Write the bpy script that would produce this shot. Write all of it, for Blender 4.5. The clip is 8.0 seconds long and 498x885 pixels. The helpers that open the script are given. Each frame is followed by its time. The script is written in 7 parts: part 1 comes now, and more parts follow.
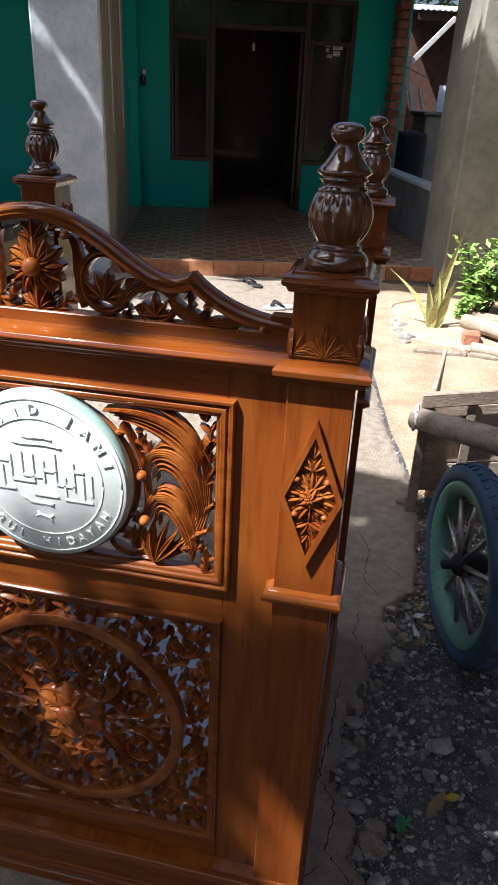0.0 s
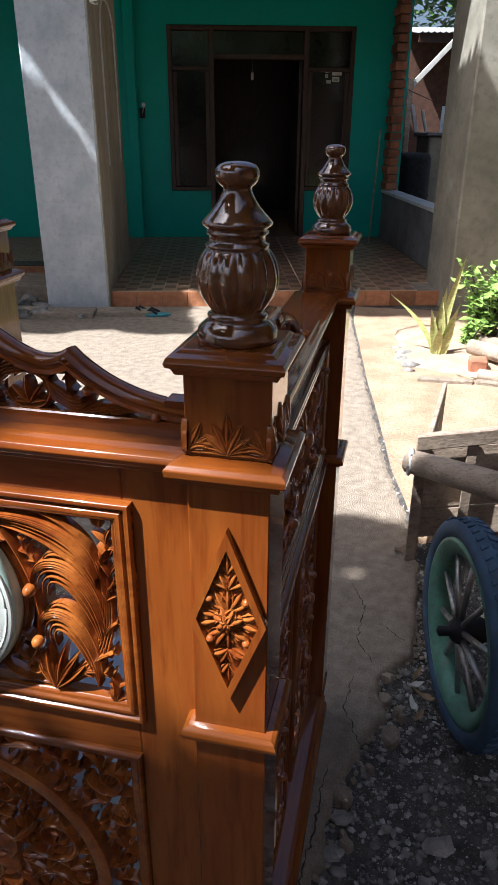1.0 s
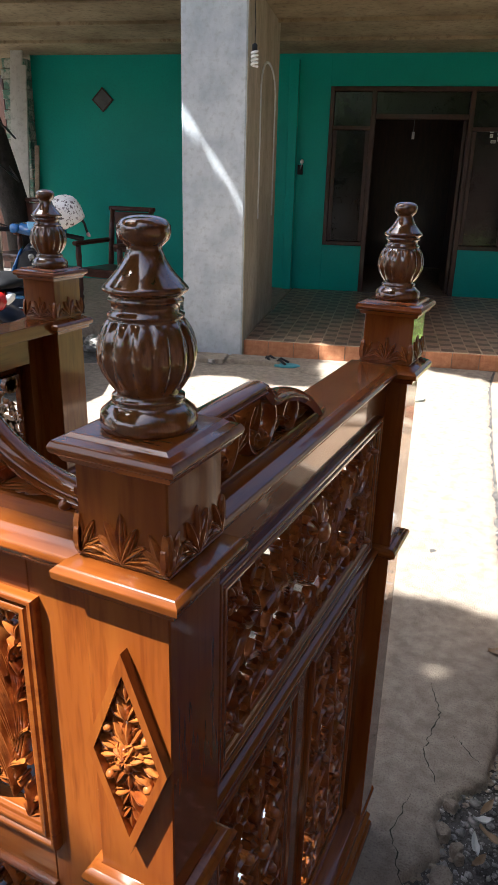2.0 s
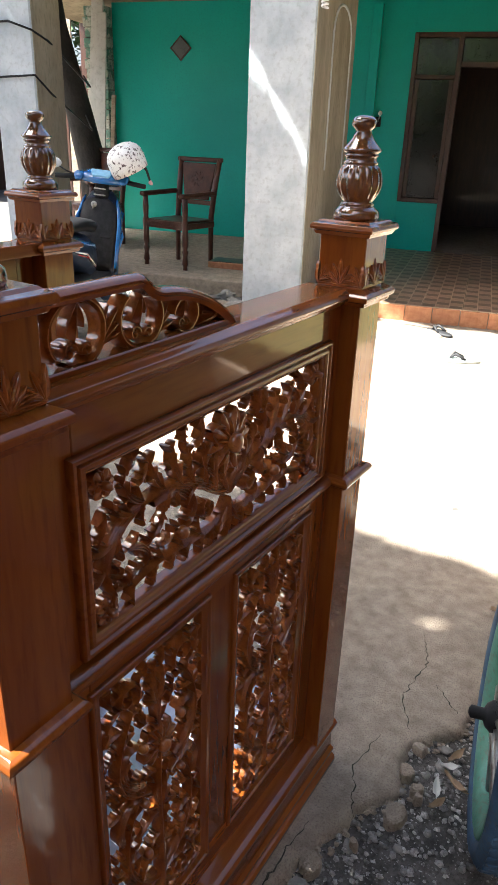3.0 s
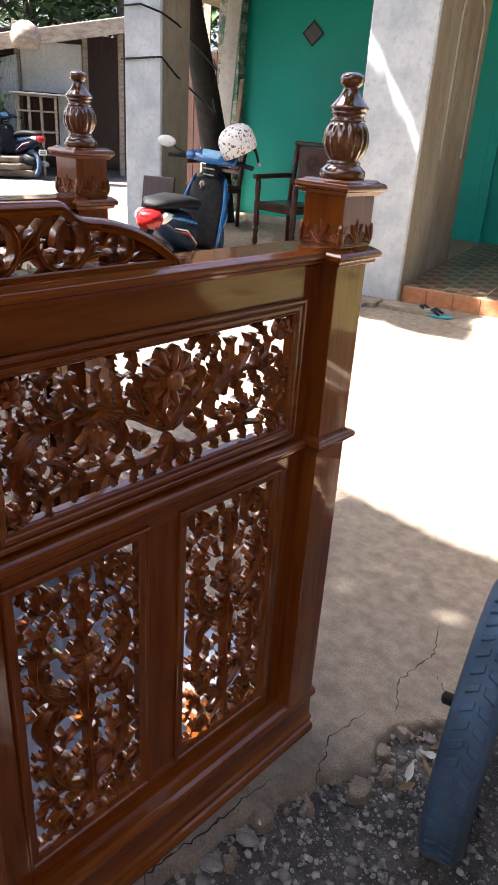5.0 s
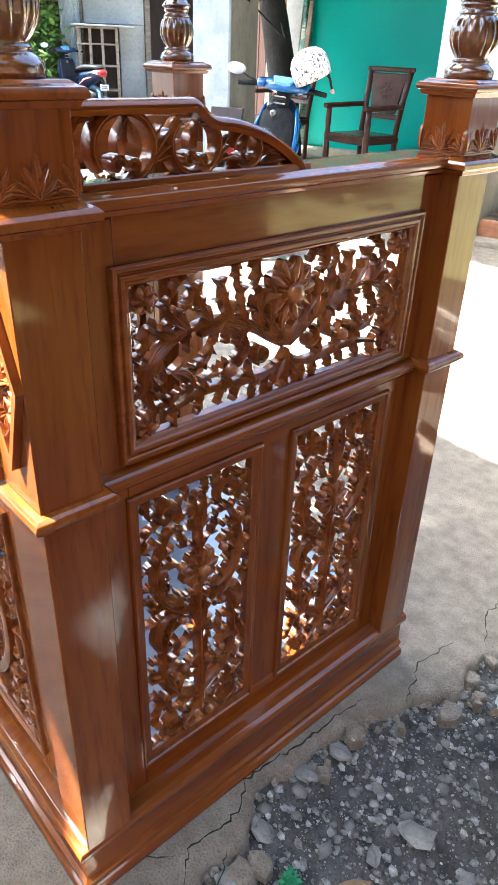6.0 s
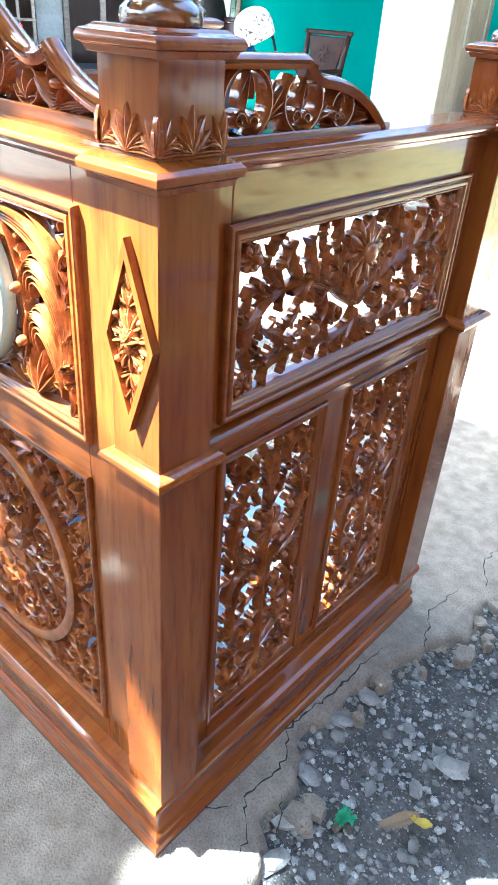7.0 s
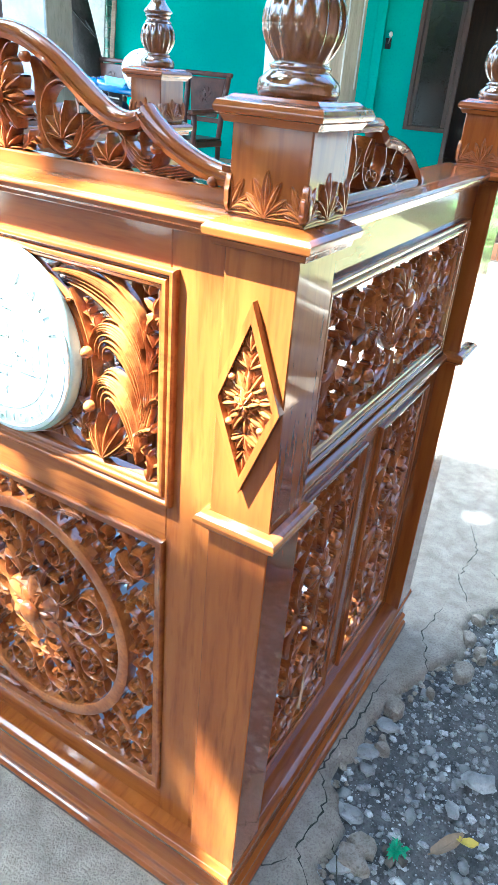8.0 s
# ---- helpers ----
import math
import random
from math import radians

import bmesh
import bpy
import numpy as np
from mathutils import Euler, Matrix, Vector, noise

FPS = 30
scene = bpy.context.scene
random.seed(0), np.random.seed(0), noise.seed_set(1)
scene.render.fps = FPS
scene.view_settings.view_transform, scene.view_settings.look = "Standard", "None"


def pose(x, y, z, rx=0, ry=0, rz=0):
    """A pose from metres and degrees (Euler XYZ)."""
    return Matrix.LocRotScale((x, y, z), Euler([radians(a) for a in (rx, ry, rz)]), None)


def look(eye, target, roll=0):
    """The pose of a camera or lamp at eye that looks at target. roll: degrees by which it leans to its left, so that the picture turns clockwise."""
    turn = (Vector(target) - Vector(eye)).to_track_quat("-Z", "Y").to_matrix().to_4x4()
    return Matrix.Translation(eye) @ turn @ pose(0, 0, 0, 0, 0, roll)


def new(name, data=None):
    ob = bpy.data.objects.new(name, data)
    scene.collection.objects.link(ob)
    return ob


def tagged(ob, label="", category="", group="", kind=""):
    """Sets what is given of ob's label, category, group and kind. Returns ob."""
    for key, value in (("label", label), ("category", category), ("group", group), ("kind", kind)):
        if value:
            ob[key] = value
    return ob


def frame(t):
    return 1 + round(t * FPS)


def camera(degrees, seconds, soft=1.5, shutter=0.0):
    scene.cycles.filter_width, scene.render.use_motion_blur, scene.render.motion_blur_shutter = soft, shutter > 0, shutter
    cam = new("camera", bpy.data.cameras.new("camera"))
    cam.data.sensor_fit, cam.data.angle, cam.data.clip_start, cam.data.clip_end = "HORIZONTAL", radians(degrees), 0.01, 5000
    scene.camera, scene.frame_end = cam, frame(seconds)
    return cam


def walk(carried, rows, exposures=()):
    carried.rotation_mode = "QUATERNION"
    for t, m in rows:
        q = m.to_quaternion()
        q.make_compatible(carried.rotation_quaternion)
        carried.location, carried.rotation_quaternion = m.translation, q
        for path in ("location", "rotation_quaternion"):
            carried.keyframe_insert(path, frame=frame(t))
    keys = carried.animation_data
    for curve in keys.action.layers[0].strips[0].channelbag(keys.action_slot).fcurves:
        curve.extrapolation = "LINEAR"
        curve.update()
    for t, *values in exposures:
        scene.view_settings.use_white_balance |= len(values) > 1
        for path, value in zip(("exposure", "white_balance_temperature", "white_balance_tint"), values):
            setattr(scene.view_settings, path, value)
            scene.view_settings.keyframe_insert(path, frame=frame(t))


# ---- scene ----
cam = camera(39.7, 8.0)
PATH = [
    (0, (0.032, -0.685, 1.261), (-0.306, 1.076, 0.375), 2.6),
    (0.5, (0.085, -0.574, 1.267), (-0.247, 1.21, 0.426), 2.3),
    (1, (0.107, -0.493, 1.269), (-0.293, 1.284, 0.441), 0.3),
    (1.5, (0.134, -0.405, 1.282), (-0.417, 1.365, 0.532), 3.5),
    (1.7, (0.163, -0.374, 1.279), (-0.487, 1.375, 0.559), 2.6),
    (2.8, (0.402, -0.249, 1.221), (-0.609, 1.3, 0.46), 1.8),
    (3, (0.416, -0.257, 1.213), (-0.556, 1.294, 0.406), 2.1),
    (3.5, (0.461, -0.305, 1.207), (-0.534, 1.219, 0.376), 2.3),
    (4, (0.542, -0.245, 1.189), (-0.508, 1.237, 0.353), 2.9),
    (4.2, (0.582, -0.204, 1.186), (-0.491, 1.251, 0.331), 3.9),
    (5.3, (0.622, -0.159, 1.164), (-0.644, 1.127, 0.301), 3.8),
    (5.5, (0.611, -0.178, 1.146), (-0.665, 1.053, 0.221), 3.6),
    (6, (0.575, -0.224, 1.136), (-0.697, 0.958, 0.145), 2.2),
    (6.5, (0.526, -0.284, 1.132), (-0.662, 0.952, 0.102), 2.5),
    (7, (0.453, -0.379, 1.123), (-0.633, 0.927, 0.067), 4.3),
    (7.5, (0.387, -0.455, 1.128), (-0.612, 0.954, 0.12), 6.1),
    (8, (0.265, -0.502, 1.131), (-0.588, 1.03, 0.17), 5.0),
]
# exposure follows the phone's own metering
EXPO = [(0.0, 1.5, 5550, 11), (1.7, 1.95, 5650, 10), (2.8, 3.15, 5950, 7), (4.2, 3.25, 5950, 8), (5.3, 3.05, 6050, 14), (5.7, 3.68, 5700, 7), (6.5, 4.63, 5050, -2), (7.0, 4.62, 4750, -3), (7.5, 4.6, 4600, -6), (8.0, 4.6, 4500, -8)]
walk(cam, [(t, look(eye, target, roll)) for t, eye, target, roll in PATH], EXPO)

# ---- light ----
RUN = Vector((0.50, 0.42, -1.0))  # the way the sunlight travels
world = bpy.data.worlds.new("sky")
scene.world = world
world.use_nodes = True
wn = world.node_tree.nodes
sky = wn.new("ShaderNodeTexSky")
sky.sky_type, sky.sun_disc = "NISHITA", False
sky.sun_elevation, sky.sun_rotation = math.atan2(1.0, math.hypot(RUN.x, RUN.y)), math.atan2(-RUN.x, -RUN.y)
sky.dust_density, sky.ozone_density, sky.air_density = 6.0, 0.4, 0.8  # a hazy tropical sky
world.node_tree.links.new(sky.outputs[0], wn["Background"].inputs[0])
wn["Background"].inputs[1].default_value = 0.064
sun = new("sun", bpy.data.lights.new("sun", "SUN"))
sun.data.energy, sun.data.angle, sun.data.color = 5.0, radians(0.53), (1.0, 0.93, 0.82)
sun.matrix_basis = look(-RUN * 10, (0, 0, 0))


# ---- materials ----
def mat(name, a, b, rough=0.6, scale=8.0, stretch=(1, 1, 1), fine=60.0, bump=0.2, depth=0.002, metal=0.0, coat=0.0, vary=0.0, c=None, spread=(0.35, 0.65), rough2=None, spec=0.5, island=False, gloss=1.5):
    """Two colours mixed by a broad noise, a third by a fine one, with relief; vary: how much one object differs from the next."""
    m = bpy.data.materials.new(name)
    m.use_nodes = True
    nt = m.node_tree
    n, link = nt.nodes, nt.links.new
    p = n["Principled BSDF"]
    tc, mp = n.new("ShaderNodeTexCoord"), n.new("ShaderNodeMapping")
    mp.inputs["Scale"].default_value = stretch
    link(tc.outputs["Object"], mp.inputs[0])
    big, small = n.new("ShaderNodeTexNoise"), n.new("ShaderNodeTexNoise")
    for tex, s, d in ((big, scale, 5.0), (small, fine, 3.0)):
        tex.inputs["Scale"].default_value, tex.inputs["Detail"].default_value = s, d
        tex.inputs["Roughness"].default_value = 0.62
        link(mp.outputs[0], tex.inputs[0])
    ramp = n.new("ShaderNodeValToRGB")
    ramp.color_ramp.elements[0].position, ramp.color_ramp.elements[1].position = spread
    ramp.color_ramp.elements[0].color, ramp.color_ramp.elements[1].color = (*a, 1), (*b, 1)
    link(big.outputs[0], ramp.inputs[0])
    col = ramp.outputs[0]
    mix = n.new("ShaderNodeMix")
    mix.data_type, mix.blend_type = "RGBA", "MIX"
    third = c or tuple(0.75 * v for v in a)
    rf = n.new("ShaderNodeMapRange")
    rf.inputs[1].default_value, rf.inputs[2].default_value, rf.inputs[4].default_value = 0.5, 0.75, 0.7
    link(small.outputs[0], rf.inputs[0])
    link(rf.outputs[0], mix.inputs[0])
    link(col, mix.inputs[6])
    mix.inputs[7].default_value = (*third, 1)
    col = mix.outputs[2]
    if vary:
        info, hsv, rng = n.new("ShaderNodeObjectInfo"), n.new("ShaderNodeHueSaturation"), n.new("ShaderNodeMapRange")
        rng.inputs[3].default_value, rng.inputs[4].default_value = 1 - vary, 1 + vary
        link(n.new("ShaderNodeNewGeometry").outputs["Random Per Island"] if island else info.outputs["Random"], rng.inputs[0])
        link(rng.outputs[0], hsv.inputs["Value"])
        link(col, hsv.inputs["Color"])
        col = hsv.outputs[0]
    link(col, p.inputs["Base Color"])
    if rough2 is not None:
        rr = n.new("ShaderNodeMapRange")
        rr.inputs[1].default_value, rr.inputs[2].default_value, rr.inputs[3].default_value, rr.inputs[4].default_value = 0.3, 0.7, rough, rough2
        link(big.outputs[0], rr.inputs[0])
        link(rr.outputs[0], p.inputs["Roughness"])
    else:
        p.inputs["Roughness"].default_value = rough
    p.inputs["Metallic"].default_value, p.inputs["Coat Weight"].default_value, p.inputs["Coat Roughness"].default_value = metal, coat, 0.06
    p.inputs["Specular IOR Level"].default_value = spec
    p.inputs["Coat IOR"].default_value = gloss
    if bump:
        bm_ = n.new("ShaderNodeBump")
        bm_.inputs["Strength"].default_value, bm_.inputs["Distance"].default_value = bump, depth
        link(small.outputs[0], bm_.inputs["Height"])
        link(bm_.outputs[0], p.inputs["Normal"])
    return m


def varnish(name, stretch):
    return mat(name, (0.150, 0.0285, 0.0040), (0.285, 0.088, 0.0125), rough=0.27, scale=2.2, stretch=stretch, fine=11.0, bump=0.06, depth=0.001, coat=0.85, c=(0.108, 0.0195, 0.0030), spread=(0.25, 0.75), spec=0.10, gloss=1.52)


GRASS = mat("sunny_grass", (0.11, 0.10, 0.030), (0.20, 0.165, 0.055), rough=0.8, scale=4, fine=60, bump=1.0, depth=0.02, c=(0.16, 0.12, 0.05))
WOOD_Z, WOOD_X, WOOD_Y = varnish("varnished_wood_upright", (9, 9, 0.9)), varnish("varnished_wood_across", (0.9, 9, 9)), varnish("varnished_wood_deep", (9, 0.9, 9))
CARVED = mat("varnished_carving", (0.19, 0.040, 0.0065), (0.36, 0.115, 0.021), rough=0.30, scale=25, fine=160, bump=0.15, depth=0.0008, coat=1.0, c=(0.11, 0.022, 0.004), spec=0.15, gloss=1.6)
# the blue in this base colour stands in for reflected sky
GLOSSY_FLOOR = mat("glossy_lacquered_board", (0.20, 0.23, 0.28), (0.30, 0.33, 0.38), rough=0.2, scale=5, fine=40, bump=0.03, coat=1.0, c=(0.16, 0.18, 0.22), gloss=1.8)
TURNED = mat("varnished_turned_wood", (0.095, 0.030, 0.008), (0.20, 0.066, 0.015), rough=0.16, scale=14, stretch=(3, 3, 1), fine=90, bump=0.08, depth=0.0008, coat=1.0, gloss=1.7)
SIGN = mat("white_sign_board", (0.76, 0.80, 0.74), (0.82, 0.85, 0.79), rough=0.35, scale=12, fine=120, bump=0.05, c=(0.72, 0.75, 0.72))
SIGN_EDGE = mat("pale_green_sign_edge", (0.30, 0.42, 0.36), (0.38, 0.50, 0.43), rough=0.4, scale=15)
SIGN_RELIEF = mat("sign_lettering", (0.66, 0.72, 0.64), (0.72, 0.77, 0.70), rough=0.4, scale=15)
CONCRETE = mat("worn_concrete", (0.22, 0.177, 0.132), (0.36, 0.296, 0.226), rough=0.85, scale=22, fine=230, bump=1.0, depth=0.008, c=(0.095, 0.074, 0.054), spread=(0.34, 0.66))
DIRT = mat("packed_dirt", (0.048, 0.044, 0.040), (0.14, 0.128, 0.115), rough=0.95, scale=14, fine=190, bump=1.0, depth=0.008, c=(0.024, 0.022, 0.020))
STONE = mat("grey_stones", (0.14, 0.132, 0.12), (0.32, 0.30, 0.27), rough=0.85, scale=20, fine=150, bump=0.5, depth=0.002, vary=0.25)
GRIT = mat("grey_grit", (0.12, 0.114, 0.107), (0.36, 0.343, 0.32), rough=0.85, scale=60, fine=300, bump=0.4, depth=0.001, vary=0.6, island=True)
PLASTER = mat("weathered_plaster", (0.39, 0.43, 0.465), (0.57, 0.60, 0.62), rough=0.88, scale=4.5, fine=26, bump=0.5, depth=0.004, c=(0.35, 0.365, 0.365))
PLASTER_GREY = mat("brownish_grey_plaster", (0.17, 0.16, 0.125), (0.31, 0.29, 0.235), rough=0.9, scale=2.2, fine=18, bump=0.35, depth=0.004, c=(0.15, 0.145, 0.12))
# dark grey; on the low side wall it holds shade in its colour
PLASTER_DARK = mat("dark_and_shaded_plaster", (0.09, 0.095, 0.10), (0.16, 0.165, 0.17), rough=0.9, scale=3, fine=22, bump=0.3, depth=0.004)
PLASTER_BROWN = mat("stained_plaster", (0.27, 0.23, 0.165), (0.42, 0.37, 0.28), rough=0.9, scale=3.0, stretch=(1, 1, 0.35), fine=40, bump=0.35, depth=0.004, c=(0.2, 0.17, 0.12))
TEAL = mat("teal_wall_paint", (0.0, 0.34, 0.285), (0.003, 0.41, 0.34), rough=0.5, scale=1.2, fine=45, bump=0.12, depth=0.002, c=(0.0, 0.31, 0.255))
CEILING = mat("stained_ceiling_board", (0.20, 0.155, 0.09), (0.40, 0.33, 0.21), rough=0.9, scale=1.4, fine=18, bump=0.3, c=(0.11, 0.075, 0.04))
TILE = mat("brown_floor_tile", (0.075, 0.032, 0.018), (0.13, 0.060, 0.034), rough=0.3, scale=30, fine=140, bump=0.08, vary=0.35)
TILE_TAN = mat("tan_floor_tile", (0.30, 0.185, 0.11), (0.42, 0.28, 0.175), rough=0.3, scale=30, fine=140, bump=0.08, vary=0.25)
TILE_PALE = mat("pale_floor_tile", (0.42, 0.31, 0.20), (0.52, 0.41, 0.29), rough=0.3, scale=30, fine=140, bump=0.08, vary=0.25)
BRICKRED = mat("red_riser_tile", (0.30, 0.115, 0.05), (0.42, 0.19, 0.09), rough=0.6, scale=22, fine=120, bump=0.3, vary=0.3)
GROUT = mat("tile_bed", (0.16, 0.14, 0.12), (0.22, 0.20, 0.17), rough=0.9, scale=20)
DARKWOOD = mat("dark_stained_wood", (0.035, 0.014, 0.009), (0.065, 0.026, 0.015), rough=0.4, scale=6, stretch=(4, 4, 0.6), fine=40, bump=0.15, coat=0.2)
CHAIRWOOD = mat("dark_red_chair_wood", (0.035, 0.011, 0.007), (0.075, 0.024, 0.014), rough=0.42, scale=12, fine=90, bump=0.2, coat=0.45, spec=0.25)
GLASS_DARK = mat("dim_window_glass", (0.012, 0.013, 0.012), (0.02, 0.02, 0.018), rough=0.12, scale=3, bump=0)
PAPER = mat("pale_paper", (0.6, 0.6, 0.57), (0.7, 0.7, 0.66), rough=0.8, scale=30)
BLACK = mat("black_plastic", (0.012, 0.012, 0.013), (0.025, 0.025, 0.027), rough=0.55, scale=20, spec=0.15)
NAVY = mat("dark_navy_paint", (0.008, 0.014, 0.035), (0.014, 0.024, 0.055), rough=0.3, scale=10, coat=0.2, bump=0, spec=0.2)
SEAT = mat("black_seat_vinyl", (0.005, 0.005, 0.006), (0.009, 0.009, 0.010), rough=0.6, scale=20, spec=0.15)
TYRE = mat("dusty_tyre_rubber", (0.022, 0.050, 0.095), (0.045, 0.095, 0.165), rough=0.75, scale=14, fine=90, bump=0.3, c=(0.07, 0.068, 0.064))
RIM = mat("faded_green_rim", (0.05, 0.17, 0.12), (0.11, 0.27, 0.20), rough=0.5, scale=16, fine=80, bump=0.2, c=(0.12, 0.09, 0.07))
STEEL = mat("dull_steel", (0.30, 0.30, 0.29), (0.45, 0.45, 0.43), rough=0.4, scale=20, fine=90, metal=0.9, bump=0.15, c=(0.18, 0.13, 0.1))
GREYWOOD = mat("weathered_grey_wood", (0.22, 0.165, 0.12), (0.40, 0.32, 0.24), rough=0.85, scale=6, stretch=(1, 3, 3), fine=45, bump=0.6, depth=0.003, c=(0.10, 0.08, 0.065), vary=0.2)
BLUE = mat("blue_scooter_paint", (0.01, 0.10, 0.32), (0.015, 0.13, 0.38), rough=0.2, scale=10, coat=0.8, bump=0)
REDLAMP = mat("red_lamp_glass", (0.22, 0.006, 0.006), (0.27, 0.010, 0.008), rough=0.15, scale=20, bump=0)
WHITE = mat("white_plastic", (0.72, 0.72, 0.70), (0.8, 0.8, 0.78), rough=0.35, scale=20, bump=0)
SPECKLE = mat("white_helmet_with_dark_pattern", (0.07, 0.045, 0.05), (0.75, 0.74, 0.72), rough=0.3, scale=42, fine=80, bump=0, c=(0.6, 0.55, 0.55), spread=(0.41, 0.45))
ZINC = mat("corrugated_zinc", (0.34, 0.38, 0.42), (0.52, 0.56, 0.58), rough=0.5, scale=3, fine=25, metal=0.4, c=(0.25, 0.2, 0.15))
BOARD = mat("pale_wall_board", (0.40, 0.40, 0.37), (0.55, 0.55, 0.52), rough=0.8, scale=1.6, fine=20, bump=0.2, c=(0.3, 0.29, 0.26))
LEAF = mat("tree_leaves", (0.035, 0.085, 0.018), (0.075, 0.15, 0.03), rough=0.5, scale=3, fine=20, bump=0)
# yellower green than LEAF, and paler with sunlight put into the colour
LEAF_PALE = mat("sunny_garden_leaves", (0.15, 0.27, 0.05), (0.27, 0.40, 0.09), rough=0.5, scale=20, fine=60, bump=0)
SWORD = mat("snake_plant_leaf", (0.28, 0.31, 0.10), (0.48, 0.47, 0.19), rough=0.45, scale=30, stretch=(1, 1, 3), fine=70, bump=0.1, c=(0.55, 0.50, 0.22))
BARK = mat("tree_bark", (0.07, 0.055, 0.042), (0.13, 0.105, 0.08), rough=0.9, scale=8, stretch=(2, 2, 0.5), fine=40, bump=0.8, depth=0.01)
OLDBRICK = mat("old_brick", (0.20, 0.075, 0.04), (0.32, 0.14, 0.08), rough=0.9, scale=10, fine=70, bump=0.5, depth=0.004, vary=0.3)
# OLDBRICK again, with shade put into its colour
SHADED_BRICK = mat("shaded_brick", (0.05, 0.022, 0.013), (0.10, 0.045, 0.026), rough=0.9, scale=10, fine=70, bump=0.5, depth=0.004)
MOSSY = mat("peeling_green_plaster", (0.10, 0.22, 0.17), (0.42, 0.44, 0.38), rough=0.9, scale=9, fine=40, bump=0.6, depth=0.006, c=(0.12, 0.11, 0.1), spread=(0.45, 0.55))
YELLOW_LEAF = mat("fallen_yellow_leaf", (0.42, 0.30, 0.03), (0.55, 0.42, 0.06), rough=0.6, scale=25, fine=60, c=(0.2, 0.11, 0.03))
BROWN_LEAF = mat("dry_brown_leaf", (0.20, 0.13, 0.07), (0.3, 0.21, 0.13), rough=0.7, scale=25, fine=60)
SANDAL = mat("dark_sandal_rubber", (0.005, 0.005, 0.006), (0.012, 0.012, 0.014), rough=0.7, scale=20)
LAMP_WHITE = mat("white_bulb_glass", (0.8, 0.8, 0.8), (0.85, 0.85, 0.85), rough=0.25, scale=10, bump=0)


# ---- mesh tools ----
class Shape:
    """Vertices and faces gathered for one mesh."""

    def __init__(self):
        self.v, self.f, self.flat = [], [], set()

    def add(self, verts, faces, flat=False):
        k = len(self.v)
        self.v += [tuple(p) for p in verts]
        for f in faces:
            if flat:
                self.flat.add(len(self.f))
            self.f.append(tuple(k + i for i in f))
        return self

    def mapped(self, fn, flip=False):
        s = Shape()
        s.v, s.flat = [tuple(fn(*p)) for p in self.v], set(self.flat)
        s.f = [tuple(reversed(f)) for f in self.f] if flip else list(self.f)
        return s


def link_mesh(name, s, material, smooth=True):
    me = bpy.data.meshes.new(name)
    me.from_pydata(s.v, [], s.f)
    me.materials.append(material)
    if smooth:
        me.polygons.foreach_set("use_smooth", [i not in s.flat for i in range(len(s.f))])
    me.update()
    return me


def part(name, s, material, parent=None, label="", smooth=True):
    if isinstance(s, bmesh.types.BMesh):
        me = bpy.data.meshes.new(name)
        s.to_mesh(me)
        s.free()
        me.materials.append(material)
    else:
        me = link_mesh(name, s, material, smooth)
    ob = new(name, me)
    ob.parent = parent
    if label:
        ob["label"] = label
    return ob


def thing(name, label, category, at=(0, 0, 0), turn=0.0, group=""):
    ob = new(name)
    ob.empty_display_size = 0.1
    ob.matrix_basis = pose(*at, 0, 0, turn)
    return tagged(ob, label, category, group)


def box(x0, x1, y0, y1, z0, z1, bevel=0.002, s=None, seg=1):
    """A box with small chamfers on every edge."""
    s = s or Shape()
    x0, x1, y0, y1, z0, z1 = min(x0, x1), max(x0, x1), min(y0, y1), max(y0, y1), min(z0, z1), max(z0, z1)
    b = min(bevel, 0.45 * min(x1 - x0, y1 - y0, z1 - z0))
    lo, hi = (x0, y0, z0), (x1, y1, z1)
    ids, verts, faces = {}, [], []
    for cx in (0, 1):
        for cy in (0, 1):
            for cz in (0, 1):
                c = (cx, cy, cz)
                for axis in range(3):
                    p = [(hi if c[k] else lo)[k] + (0 if k == axis else (-b if c[k] else b)) for k in range(3)]
                    ids[c, axis] = len(verts)
                    verts.append(p)
    def q(*keys):
        faces.append([ids[k] for k in keys])
    for axis in range(3):
        o1, o2 = (axis + 1) % 3, (axis + 2) % 3
        for side in (0, 1):
            loop = []
            for a1, a2 in ((0, 0), (1, 0), (1, 1), (0, 1)):
                c = [0, 0, 0]
                c[axis], c[o1], c[o2] = side, a1, a2
                loop.append((tuple(c), axis))
            q(*(loop if side else loop[::-1]))
        for a1 in (0, 1):
            for a2 in (0, 1):
                c0, c1 = [0, 0, 0], [0, 0, 0]
                c0[o1], c0[o2], c1[o1], c1[o2] = a1, a2, a1, a2
                c1[axis] = 1
                loop = [(tuple(c0), o1), (tuple(c1), o1), (tuple(c1), o2), (tuple(c0), o2)]
                q(*(loop if a1 == a2 else loop[::-1]))
    for c in ((x, y, z) for x in (0, 1) for y in (0, 1) for z in (0, 1)):
        loop = [(c, 0), (c, 1), (c, 2)]
        q(*(loop if sum(c) % 2 else loop[::-1]))
    return s.add(verts, faces, flat=True)


